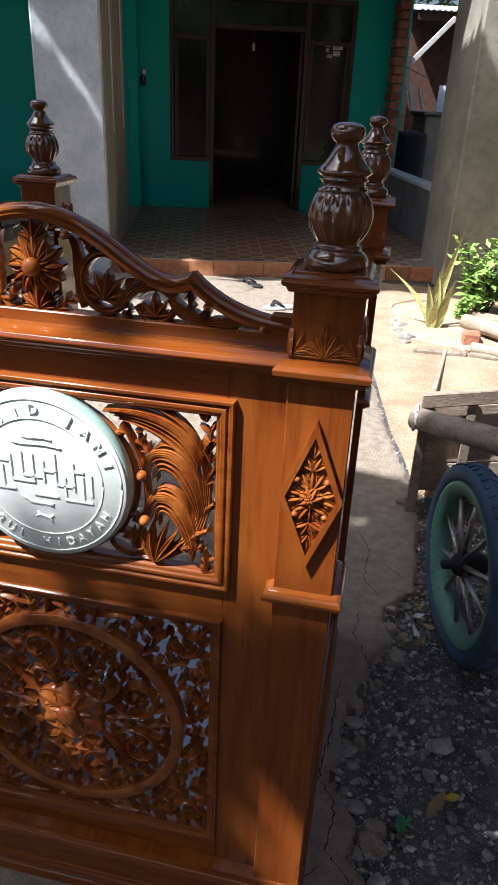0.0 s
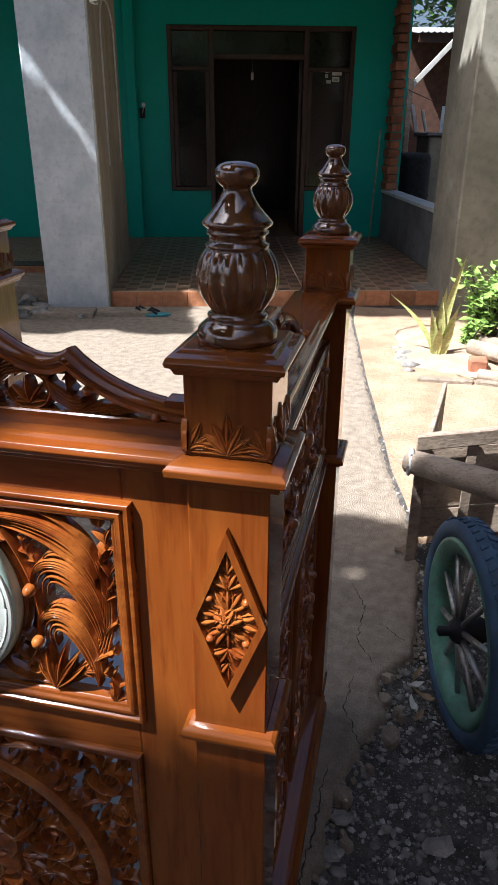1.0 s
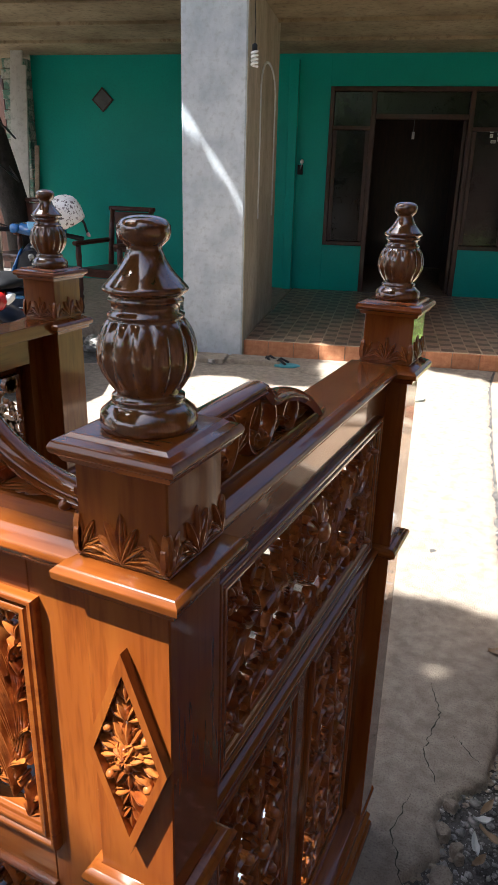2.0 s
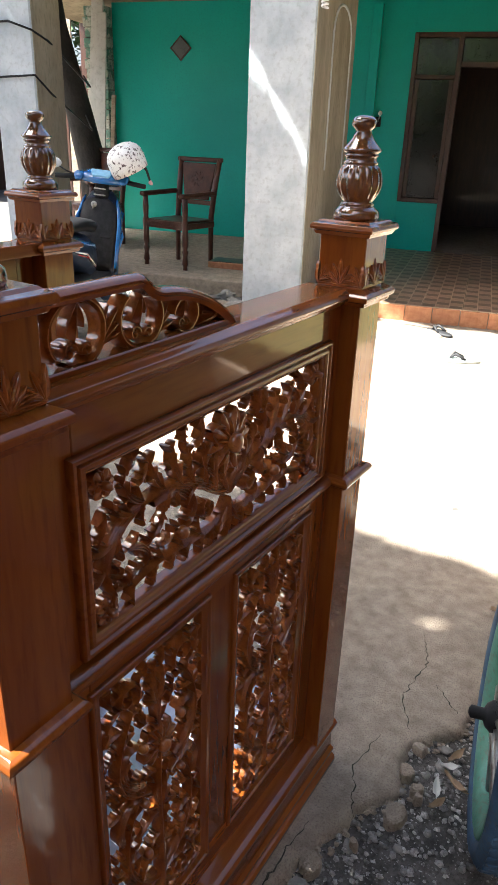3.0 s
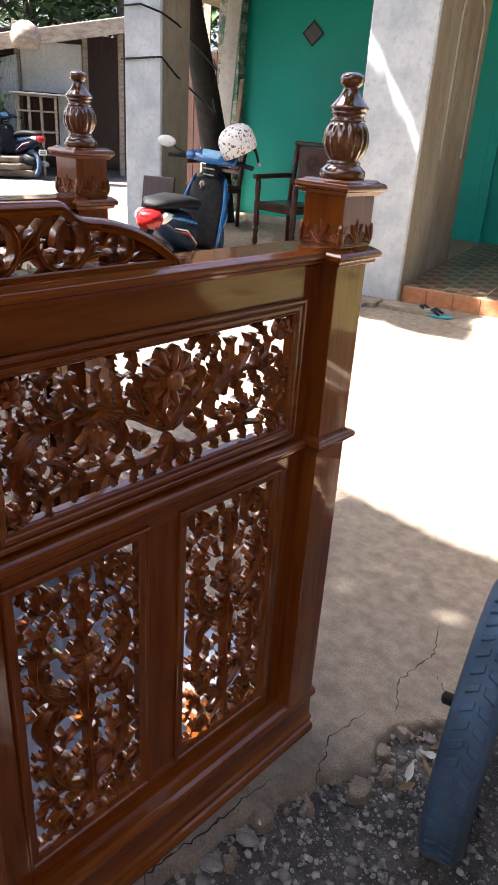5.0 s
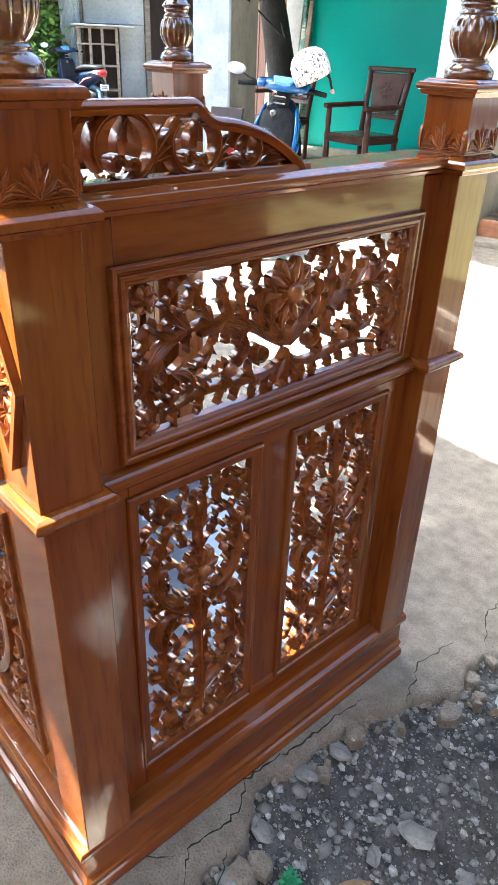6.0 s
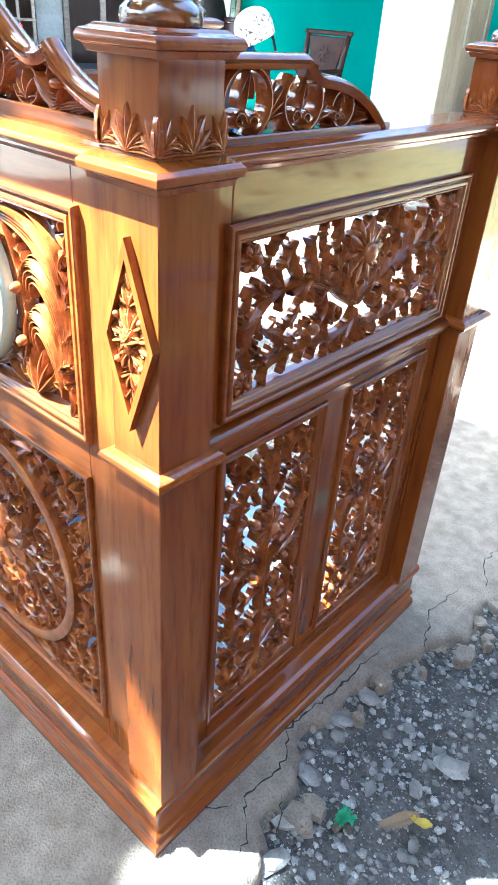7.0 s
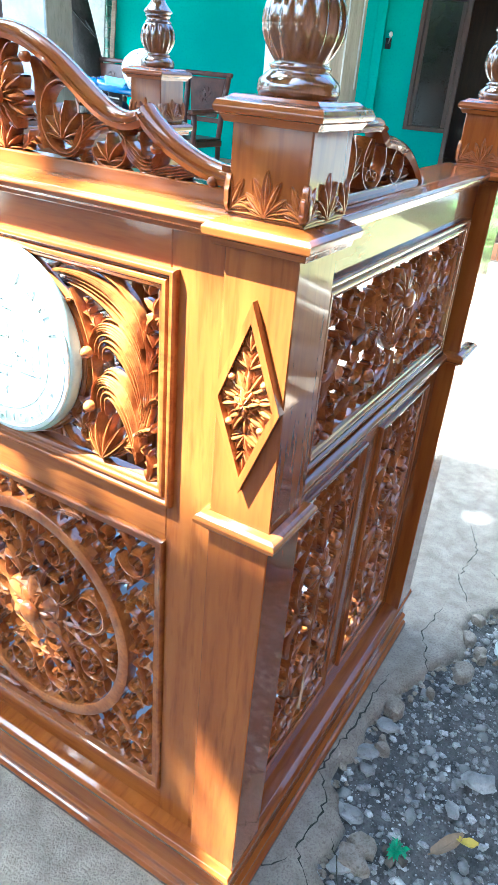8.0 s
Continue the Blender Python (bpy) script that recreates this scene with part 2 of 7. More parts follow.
def lathe(profile, seg=32, lobes=0, span=(0, 0), amount=0.0, s=None, at=(0, 0, 0), ring=False):
    """Turned shape from (radius, height) pairs; lobes: gadroons between two heights; ring: the profile closes on itself, with an open middle."""
    s = s or Shape()
    verts, faces, n = [], [], len(profile)
    for r, z in profile:
        for k in range(seg):
            a = 2 * math.pi * k / seg
            rr = r
            if lobes and span[0] < z < span[1]:
                edge = min(1.0, 6 * min(z - span[0], span[1] - z) / (span[1] - span[0]))
                rr = r * (1 - amount * edge * (1 - abs(math.sin(lobes * a / 2))) ** 1.5)
            verts.append((at[0] + rr * math.cos(a), at[1] + rr * math.sin(a), at[2] + z))
    for i in range(n - 1):
        for k in range(seg):
            faces.append((i * seg + k, i * seg + (k + 1) % seg, (i + 1) * seg + (k + 1) % seg, (i + 1) * seg + k))
    if ring:
        faces += [((n - 1) * seg + k, (n - 1) * seg + (k + 1) % seg, (k + 1) % seg, k) for k in range(seg)]
    else:
        faces += [tuple(range(seg))[::-1], tuple((n - 1) * seg + k for k in range(seg))]
    return s.add(verts, faces)


def tube(points, radius, seg=8, s=None):
    """A round bar along points; radius may be one number or one per point."""
    s = s or Shape()
    pts = [Vector(p) for p in points]
    rad = radius if hasattr(radius, "__len__") else [radius] * len(pts)
    verts, faces = [], []
    ref = Vector((0.13, 0.31, 0.94))
    for i, p in enumerate(pts):
        d = (pts[min(i + 1, len(pts) - 1)] - pts[max(i - 1, 0)]).normalized()
        a = d.cross(ref if abs(d.dot(ref)) < 0.95 else Vector((1, 0, 0))).normalized()
        b = d.cross(a)
        verts += [p + rad[i] * (math.cos(2 * math.pi * k / seg) * a + math.sin(2 * math.pi * k / seg) * b) for k in range(seg)]
    for i in range(len(pts) - 1):
        for k in range(seg):
            faces.append((i * seg + k, i * seg + (k + 1) % seg, (i + 1) * seg + (k + 1) % seg, (i + 1) * seg + k))
    faces += [tuple(range(seg))[::-1], tuple((len(pts) - 1) * seg + k for k in range(seg))]
    return s.add(verts, faces)


def bent(p0, p1, p2, p3, n=12):
    t = np.linspace(0, 1, n)[:, None]
    p0, p1, p2, p3 = (np.array(p, float) for p in (p0, p1, p2, p3))
    return (1 - t) ** 3 * p0 + 3 * t * (1 - t) ** 2 * p1 + 3 * t**2 * (1 - t) * p2 + t**3 * p3


def blob(r, squash=(1, 1, 1), rough=0.15, seed=0, rings=6, seg=8, at=(0, 0, 0), s=None):
    """An uneven rounded lump."""
    s = s or Shape()
    verts, faces = [], []
    for i in range(rings + 1):
        a = math.pi * i / rings
        for k in range(seg):
            b = 2 * math.pi * k / seg
            d = Vector((math.sin(a) * math.cos(b), math.sin(a) * math.sin(b), math.cos(a)))
            rr = r * (1 + rough * 2 * noise.noise(d * 1.7 + Vector((seed * 3.1, seed * 1.7, seed))))
            verts.append((at[0] + d.x * rr * squash[0], at[1] + d.y * rr * squash[1], at[2] + d.z * rr * squash[2]))
    for i in range(rings):
        for k in range(seg):
            faces.append((i * seg + k, (i + 1) * seg + k, (i + 1) * seg + (k + 1) % seg, i * seg + (k + 1) % seg))
    return s.add(verts, faces)


def eased(profile, r=0.0013, closed=False, n=3):
    """The profile with its arrises rounded, so that they catch the light."""
    out, m = [], len(profile)
    for i, p in enumerate(profile):
        if not closed and i in (0, m - 1):
            out.append(p)
            continue
        a, q, b = Vector(profile[i - 1]), Vector(p), Vector(profile[(i + 1) % m])
        la, lb = (a - q).length, (b - q).length
        k = min(r, 0.42 * la, 0.42 * lb)
        a, b = q + (a - q) * (k / la), q + (b - q) * (k / lb)
        for j in range(n + 1):
            t = j / n
            out.append(tuple((1 - t) ** 2 * a + 2 * t * (1 - t) * q + t * t * b))
    return out


def soft(ob):
    """Flat faces stay flat under smooth shading."""
    ob.data.set_sharp_from_angle(angle=radians(38))
    ob.modifiers.new("weighted", "WEIGHTED_NORMAL").keep_sharp = True
    return ob


def crisp(ob):
    """Chisel ridges stay sharp under smooth shading."""
    ob.data.set_sharp_from_angle(angle=radians(50))
    return ob


def ring_moulding(u0, u1, v0, v1, profile, s=None):
    """A mitred frame round a rectangle; profile: (inset from the outer edge, height over the face)."""
    s, profile = s or Shape(), eased(profile)
    verts = []
    for i, h in profile:
        verts += [(u0 + i, v0 + i, h), (u1 - i, v0 + i, h), (u1 - i, v1 - i, h), (u0 + i, v1 - i, h)]
    return s.add(verts, [(a * 4 + k, a * 4 + (k + 1) % 4, a * 4 + 4 + (k + 1) % 4, a * 4 + 4 + k) for a in range(len(profile) - 1) for k in range(4)])


def run_moulding(path, profile, s=None, closed=False):
    """Sweeps profile (out, up) along a level path of (x, y), out being to the right of the way; corners are mitred."""
    s, profile = s or Shape(), eased(profile, closed=True)
    pts = [Vector(p) for p in path]
    n, m = len(pts), len(profile)
    rings = []
    for i, p in enumerate(pts):
        ahead = (pts[(i + 1) % n] - p).normalized() if closed or i < n - 1 else None
        back = (p - pts[i - 1]).normalized() if closed or i > 0 else None
        d1, d2 = back or ahead, ahead or back
        n1, n2 = Vector((d1.y, -d1.x)), Vector((d2.y, -d2.x))
        mid = (n1 + n2).normalized()
        k = 1 / max(0.2, mid.dot(n1))
        rings.append([(p.x + mid.x * o * k, p.y + mid.y * o * k, z) for o, z in profile])
    faces = []
    for i in range(n if closed else n - 1):
        j = (i + 1) % n
        faces += [(i * m + a, i * m + (a + 1) % m, j * m + (a + 1) % m, j * m + a) for a in range(m)]
    if not closed:
        faces += [tuple(range(m))[::-1], tuple((n - 1) * m + k for k in range(m))]
    return s.add([v for ring in rings for v in ring], faces)


# ---- carving ----
SECTION = ((-1.0, -9), (-1.0, 0.0), (-0.78, 0.66), (-0.42, 0.12), (-0.12, 1.0), (0.12, 1.0), (0.42, 0.12), (0.78, 0.66), (1.0, 0.0), (1.0, -9))


def plume_section(ridges=5):
    """Across a broad leaf: rounded ridges with sharp grooves between them, higher in the middle."""
    out = [(-1.0, -9), (-1.0, 0.0)]
    for k in range(ridges):
        for f, h in ((0.05, 0.0), (0.30, 0.86), (0.5, 1.0), (0.70, 0.86), (0.95, 0.0)):
            a = -1 + 2 * (k + f) / ridges
            out.append((a, h * (1 - 0.35 * a * a)))
    return tuple(out + [(1.0, 0.0), (1.0, -9)])


PLUME, BLADE = plume_section(5), plume_section(3)


class Carving:
    """Strokes of pierced relief in a panel's own plane: u across, v up, w out."""

    def __init__(self, hu, hv, thick=0.009, seed=1, relief=0.62):
        self.relief = relief
        self.hu, self.hv, self.thick, self.s = hu, hv, thick, Shape()
        self.rng = random.Random(seed)
        self.cell = 0.002
        self.nu, self.nv = int(2 * hu / self.cell) + 1, int(2 * hv / self.cell) + 1
        self.full = np.zeros((self.nu, self.nv), bool)
        self.inside = None

    def mark(self, pts, half):
        for (u, v), r in zip(pts, half):
            r = max(r, self.cell)
            i0, i1 = int((u - r + self.hu) / self.cell), int((u + r + self.hu) / self.cell) + 1
            j0, j1 = int((v - r + self.hv) / self.cell), int((v + r + self.hv) / self.cell) + 1
            self.full[max(i0, 0) : max(i1, 0), max(j0, 0) : max(j1, 0)] = True

    def stroke(self, pts, half, rise, lift=0.0, section=SECTION):
        pts = np.array(pts, float)
        pts[:, 0] = pts[:, 0].clip(-self.hu - 0.002, self.hu + 0.002)
        pts[:, 1] = pts[:, 1].clip(-self.hv - 0.002, self.hv + 0.002)
        half, rise = np.broadcast_to(half, len(pts)), np.broadcast_to(rise, len(pts))
        d = np.gradient(pts, axis=0)
        d /= np.linalg.norm(d, axis=1)[:, None] + 1e-9
        side = np.stack([-d[:, 1], d[:, 0]], 1)
        lift = lift + self.rng.uniform(-0.0012, 0.0012)
        m, verts, faces = len(section), [], []
        for p, q, h, r in zip(pts, side, half, rise):
            for a, b in section:
                w = -self.thick if b < -5 else lift + self.relief * r * b - (0.0015 if abs(a) == 1.0 else 0)
                verts.append((min(max(p[0] + q[0] * a * h, -self.hu - 0.004), self.hu + 0.004), min(max(p[1] + q[1] * a * h, -self.hv - 0.004), self.hv + 0.004), w))
        for i in range(len(pts) - 1):
            for k in range(m):
                faces.append((i * m + k, (i + 1) * m + k, (i + 1) * m + (k + 1) % m, i * m + (k + 1) % m))
        self.s.add(verts, faces)
        self.mark(pts, half * 0.9)

    def curve(self, u, v, angle, length, bend, n=10):
        t = np.linspace(0, 1, n)
        a = np.radians(angle) + np.radians(bend) * t**1.3
        step = length / (n - 1)
        return np.stack([u + np.r_[0, np.cumsum(np.cos(a[:-1]))] * step, v + np.r_[0, np.cumsum(np.sin(a[:-1]))] * step], 1)

    def finger(self, u, v, angle, length, bend=0.0, half=0.003, rise=0.006, lift=0.0, n=9, tip=None):
        """One slender grooved leaf finger; given a tip it ends broad and round."""
        pts = self.curve(u, v, angle, length, bend, n)
        t = np.r_[np.linspace(0, 0.80, n - 3), 0.90, 0.97, 1.0]
        even = np.linspace(0, 1, n)
        fine = np.stack([np.interp(t, even, pts[:, 0]), np.interp(t, even, pts[:, 1])], 1)
        w = half * (0.50 + 0.55 * np.sin(np.pi * t**1.1)) * ((1 - t**4) ** 0.6 if tip is None else (1 - t**10) ** 0.5)
        w[-1] = half * 0.08 if tip is None else tip
        self.stroke(fine, w, rise * (0.62 + 0.5 * np.sin(np.pi * t**1.1)) * (1 - 0.35 * t**6), lift)
        return pts

    def frond(self, pts, size, count=4, sides=(1, -1), open_=24, curl=48, half=0.003, taper=0.5, start=0.05, rise=0.006):
        """Leaf fingers that part from a spine and curl away from it, each lying against the next."""
        pts = np.array(pts, float)
        for k in range(count):
            t = start + (0.92 - start) * k / max(1, count - 1)
            i = min(int(t * (len(pts) - 1)), len(pts) - 2)
            p, d = pts[i], pts[i + 1] - pts[i]
            a = math.degrees(math.atan2(d[1], d[0]))
            L = size * (1 - taper * t) * self.rng.uniform(0.88, 1.12)
            for sgn in sides:
                self.finger(p[0], p[1], a + sgn * open_, L, sgn * curl * self.rng.uniform(0.75, 1.25), half * self.rng.uniform(0.9, 1.15), rise * self.rng.uniform(0.85, 1.15), self.rng.uniform(-0.0015, 0.0005))

    def leaves(self, pts, size, count, sgn, open_=48, curl=60, taper=0.3, start=0.05):
        """Cut leaves set along a spine on one side, each curling away from it."""
        pts = np.array(pts, float)
        for k in range(count):
            t = start + (0.95 - start) * k / max(1, count - 1)
            i = min(int(t * (len(pts) - 1)), len(pts) - 2)
            a = math.degrees(math.atan2(*(pts[i + 1] - pts[i])[::-1]))
            self.leaf(pts[i][0], pts[i][1], a + sgn * open_, size * (1 - taper * t) * self.rng.uniform(0.9, 1.12), sgn * curl * self.rng.uniform(0.8, 1.2), 0.2, 0.008, self.rng.uniform(-0.001, 0.001))

    def plume(self, p0, p1, p2, p3, half, rise=0.008, lift=0.0, bead=0.0, lobes=0, n=22):
        """A broad grooved acanthus leaf along a bend, its edge lobed, rolled up in a bead at its tip."""
        pts = bent(p0, p1, p2, p3, n)
        t = np.linspace(0, 1, n)
        w = half * (0.45 + 0.75 * np.sin(np.pi * np.clip(t * 0.92 + 0.05, 0, 1)) ** 0.8) * (1 - 0.45 * t**2)
        if lobes:
            w = w * (0.84 + 0.22 * np.abs(np.sin(np.pi * lobes * t)))
        self.stroke(pts, w, rise * (0.7 + 0.5 * t), lift, PLUME)
        if bead:
            d = lathe([(bead, 0.0), (bead, 0.004), (bead * 0.85, 0.0075), (bead * 0.5, 0.010), (bead * 0.1, 0.011)], 12)
            self.s.add([(pts[-1][0] + p[0], pts[-1][1] + p[1], lift + rise * 0.6 + p[2]) for p in d.v], d.f)
            self.mark([tuple(pts[-1])], [bead])
        return pts

    def strand(self, p0, p1, p2, p3, half, rise, lift, n=16):
        """One long round-backed strand of a leaf, thin at its foot and rounded at its tip."""
        t = np.linspace(0, 1, n) ** 0.85
        w = half * (0.45 + 0.65 * np.sin(np.pi * t**1.5)) * (1 - t**6) ** 0.5
        w[-1] = half * 0.1
        self.stroke(bent(p0, p1, p2, p3, n), w, rise * (0.7 + 0.4 * t) * (1 - 0.4 * t**8), lift)

    def leaf(self, u, v, angle, length, bend=0.0, wide=0.25, rise=0.006, lift=0.0, n=9):
        """One leaf, from (u, v) at that angle (degrees), turning by bend; a larger one is cut into fingers."""
        if length < 0.019 or wide > 0.3:
            return self.finger(u, v, angle, length, bend, length * wide * 0.62, rise, lift, n)
        pts = self.curve(u, v, angle, length, bend)
        half = min(0.0033, max(0.0017, length * 0.060))
        self.frond(pts, length * 0.48, 3, (1, -1), 22, 58, half, 0.40, 0.10, rise * 0.8)
        # the grooved blade over the side fingers, rounded off at its tip
        t = np.linspace(0, 1, len(pts))
        w = half * 1.5 * (0.45 + 0.6 * np.sin(np.pi * t**0.9)) * (1 - t**3.5) ** 0.65
        w[-1] = half * 0.12
        self.stroke(pts, w, rise * (0.75 + 0.4 * t) * (1 - 0.4 * t**6), lift + 0.001, BLADE)
        return pts

    def stem(self, pts, half=0.0035, rise=0.006, lift=0.001):
        n = len(pts)
        t = np.linspace(0, 1, n)
        self.stroke(pts, half * (1.15 - 0.4 * t), rise, lift)

    def scroll(self, u, v, r, start, turns=1.35, way=1, half=0.004, leaves=6, inner=0.2):
        """A volute winding in from radius r; leaf fingers lie along its outside and it ends in a curled leaf."""
        n = int(22 * turns) + 6
        t = np.linspace(0, 1, n)
        rad = r * (1 - (1 - inner) * t**0.9)
        a = np.radians(start) + way * 2 * np.pi * turns * t
        pts = np.stack([u + rad * np.cos(a), v + rad * np.sin(a)], 1)
        self.stroke(pts, half * (1.15 - 0.45 * t), 0.0075, 0.001)
        for k in range(leaves):
            i = int((0.02 + 0.5 * k / max(1, leaves)) * n)
            ang = math.degrees(a[i]) + way * 90
            self.finger(pts[i][0], pts[i][1], ang - way * 20, r * 0.75, -way * 18, half * 0.85, 0.006, -0.001)
            if k % 2 == 0:
                self.finger(pts[i][0], pts[i][1], ang + way * 24, r * 0.5, way * 30, half * 0.75, 0.0055, -0.0015)
        e = pts[-1]
        ang = math.degrees(a[-1]) + way * 90
        for da in (-50, -15, 20):
            self.finger(e[0], e[1], ang + way * da, r * 0.4, way * 50, half * 0.7, 0.006, 0.0)
        return pts

    def palmette(self, u, v, angle, size, lobes=5, spread=140, fat=0.17, rise=0.005, short=0.42):
        """A fan of broad lobes round a pointed middle one."""
        for k in range(lobes):
            f = 2 * k / (lobes - 1) - 1
            L = size * (1 - short * abs(f) ** 1.2)
            self.finger(u, v, angle + f * spread / 2, L, -f * 22 if lobes < 4 else f * 26, L * fat, rise * (1.2 - 0.35 * abs(f)), 0.0012 * (1 - abs(f)), 8, L * 0.02)

    def flower(self, u, v, r, petals=8, rise=0.008, turn=0.0):
        for k in range(petals):
            self.finger(u, v, turn + 360 * k / petals, r, 8, r * 3.3 / petals, rise, 0.001, 7, r * 0.03)
        if r > 0.015:
            for k in range(petals):
                self.finger(u, v, turn + 360 * (k + 0.5) / petals, r * 0.64, 8, r * 1.6 / petals, rise, 0.004, 6)
        dome = lathe([(r * 0.30, 0.0), (r * 0.30, 0.005), (r * 0.25, 0.0085), (r * 0.15, 0.0105), (r * 0.04, 0.011)], 14)
        self.s.add([(u + p[0], v + p[1], rise + p[2]) for p in dome.v], dome.f)
        self.mark([(u, v)], [r * 0.7])

    def fill(self, gap=0.006, allowed=None, tries=500, big=0.042):
        """Leaves that grow out of what is there into the widest gaps, until no gap is wider than that."""
        uu = (np.arange(self.nu) * self.cell - self.hu)[:, None] + np.zeros((1, self.nv))
        vv = (np.arange(self.nv) * self.cell - self.hv)[None, :] + np.zeros((self.nu, 1))
        ok = np.ones_like(self.full) if allowed is None else allowed(uu, vv)
        for _ in range(tries):
            grown = ok & ~self.full
            reach = 0
            while True:
                g = np.zeros_like(grown)
                g[1:-1, 1:-1] = grown[1:-1, 1:-1] & grown[2:, 1:-1] & grown[:-2, 1:-1] & grown[1:-1, 2:] & grown[1:-1, :-2]
                if not g.any():
                    break
                grown, reach = g, reach + 1
            if reach * self.cell < gap:
                break
            spots = np.argwhere(grown)
            i, j = spots[self.rng.randrange(len(spots))]
            u, v = uu[i, j], vv[i, j]
            d2 = np.where(self.full, (uu - u) ** 2 + (vv - v) ** 2, 9.0)
            edge = min(self.hu - abs(u), self.hv - abs(v))
            k = np.unravel_index(np.argmin(d2), d2.shape)
            if edge**2 < d2[k]:
                qu, qv = (math.copysign(self.hu, u), v) if self.hu - abs(u) < self.hv - abs(v) else (u, math.copysign(self.hv, v))
            else:
                qu, qv = uu[k], vv[k]
            near = math.hypot(u - qu, v - qv)
            b = self.rng.choice((-1, 1)) * self.rng.uniform(35, 85)
            a = math.degrees(math.atan2(v - qv, u - qu)) - b * 0.35
            L = min(big, 2.1 * near + 0.004)
            self.leaf(qu - 0.3 * (u - qu), qv - 0.3 * (v - qv), a, L + 0.3 * near, b, 0.25, 0.006, self.rng.uniform(-0.002, 0.001), 8)
            self.mark([(u, v)], [0.003])

    def mirrored(self, draw):
        """Draws one half and its mirror image."""
        state = self.rng.getstate()
        k, f = len(self.s.v), len(self.s.f)
        draw()
        verts, faces = self.s.v[k:], self.s.f[f:]
        self.s.add([(-x, y, z - 0.0003) for x, y, z in verts], [tuple(i - k for i in reversed(face)) for face in faces])
        self.full |= self.full[::-1]


# ---- the pulpit ----
MID = -0.367  # its middle across; front corner at the origin
FRONT, SIDE = 0.028, -0.018  # faces of the front and side framing
DEEP = 0.768
pulpit = thing("pulpit", "glossy brown varnished wooden mosque pulpit with pierced leaf carving", "pulpit")


def on_front(s, uc, vc):
    return s.mapped(lambda u, v, w: (uc + 0.957 * u, FRONT - w, vc + v))


def on_side(s, uc, vc, left=False):
    if left:
        return s.mapped(lambda u, v, w: (2 * MID - SIDE - w, uc + u, vc + v), flip=True)
    return s.mapped(lambda u, v, w: (SIDE + w, uc + u, vc + v))


FRAME = [(0, -0.004), (0, 0.006), (0.002, 0.0095), (0.006, 0.0095), (0.008, 0.006), (0.0095, 0.0045), (0.0115, 0.0085), (0.016, 0.0088), (0.0185, 0.0055), (0.0215, 0.0045), (0.0245, 0.001), (0.0245, -0.012)]
FRAME_THIN = [(0, -0.004), (0, 0.004), (0.002, 0.007), (0.005, 0.007), (0.0065, 0.003), (0.017, 0.001), (0.018, -0.012)]


def rail_x(z0, z1, x0, x1):
    return box(x0, x1, FRONT, FRONT + 0.022, z0, z1, 0.001)


# front framing: two stiles and three rails round the two panels
part("front_stile", box(-0.131, -0.06, FRONT, FRONT + 0.022, 0.12, 0.995, 0.001), WOOD_Z, pulpit)
part("front_stile", box(2 * MID + 0.06, 2 * MID + 0.131, FRONT, FRONT + 0.022, 0.12, 0.995, 0.001), WOOD_Z, pulpit)
for z0, z1 in ((0.12, 0.175), (0.622, 0.692), (0.945, 0.995)):
    part("front_rail", rail_x(z0, z1, 2 * MID + 0.131, -0.131), WOOD_X, pulpit)
soft(part("panel_moulding", on_front(ring_moulding(-0.257, 0.257, -0.136, 0.136, FRAME), MID, 0.819), WOOD_X, pulpit))
soft(part("panel_moulding", on_front(ring_moulding(-0.247, 0.247, -0.231, 0.231, FRAME_THIN), MID, 0.4), WOOD_X, pulpit))


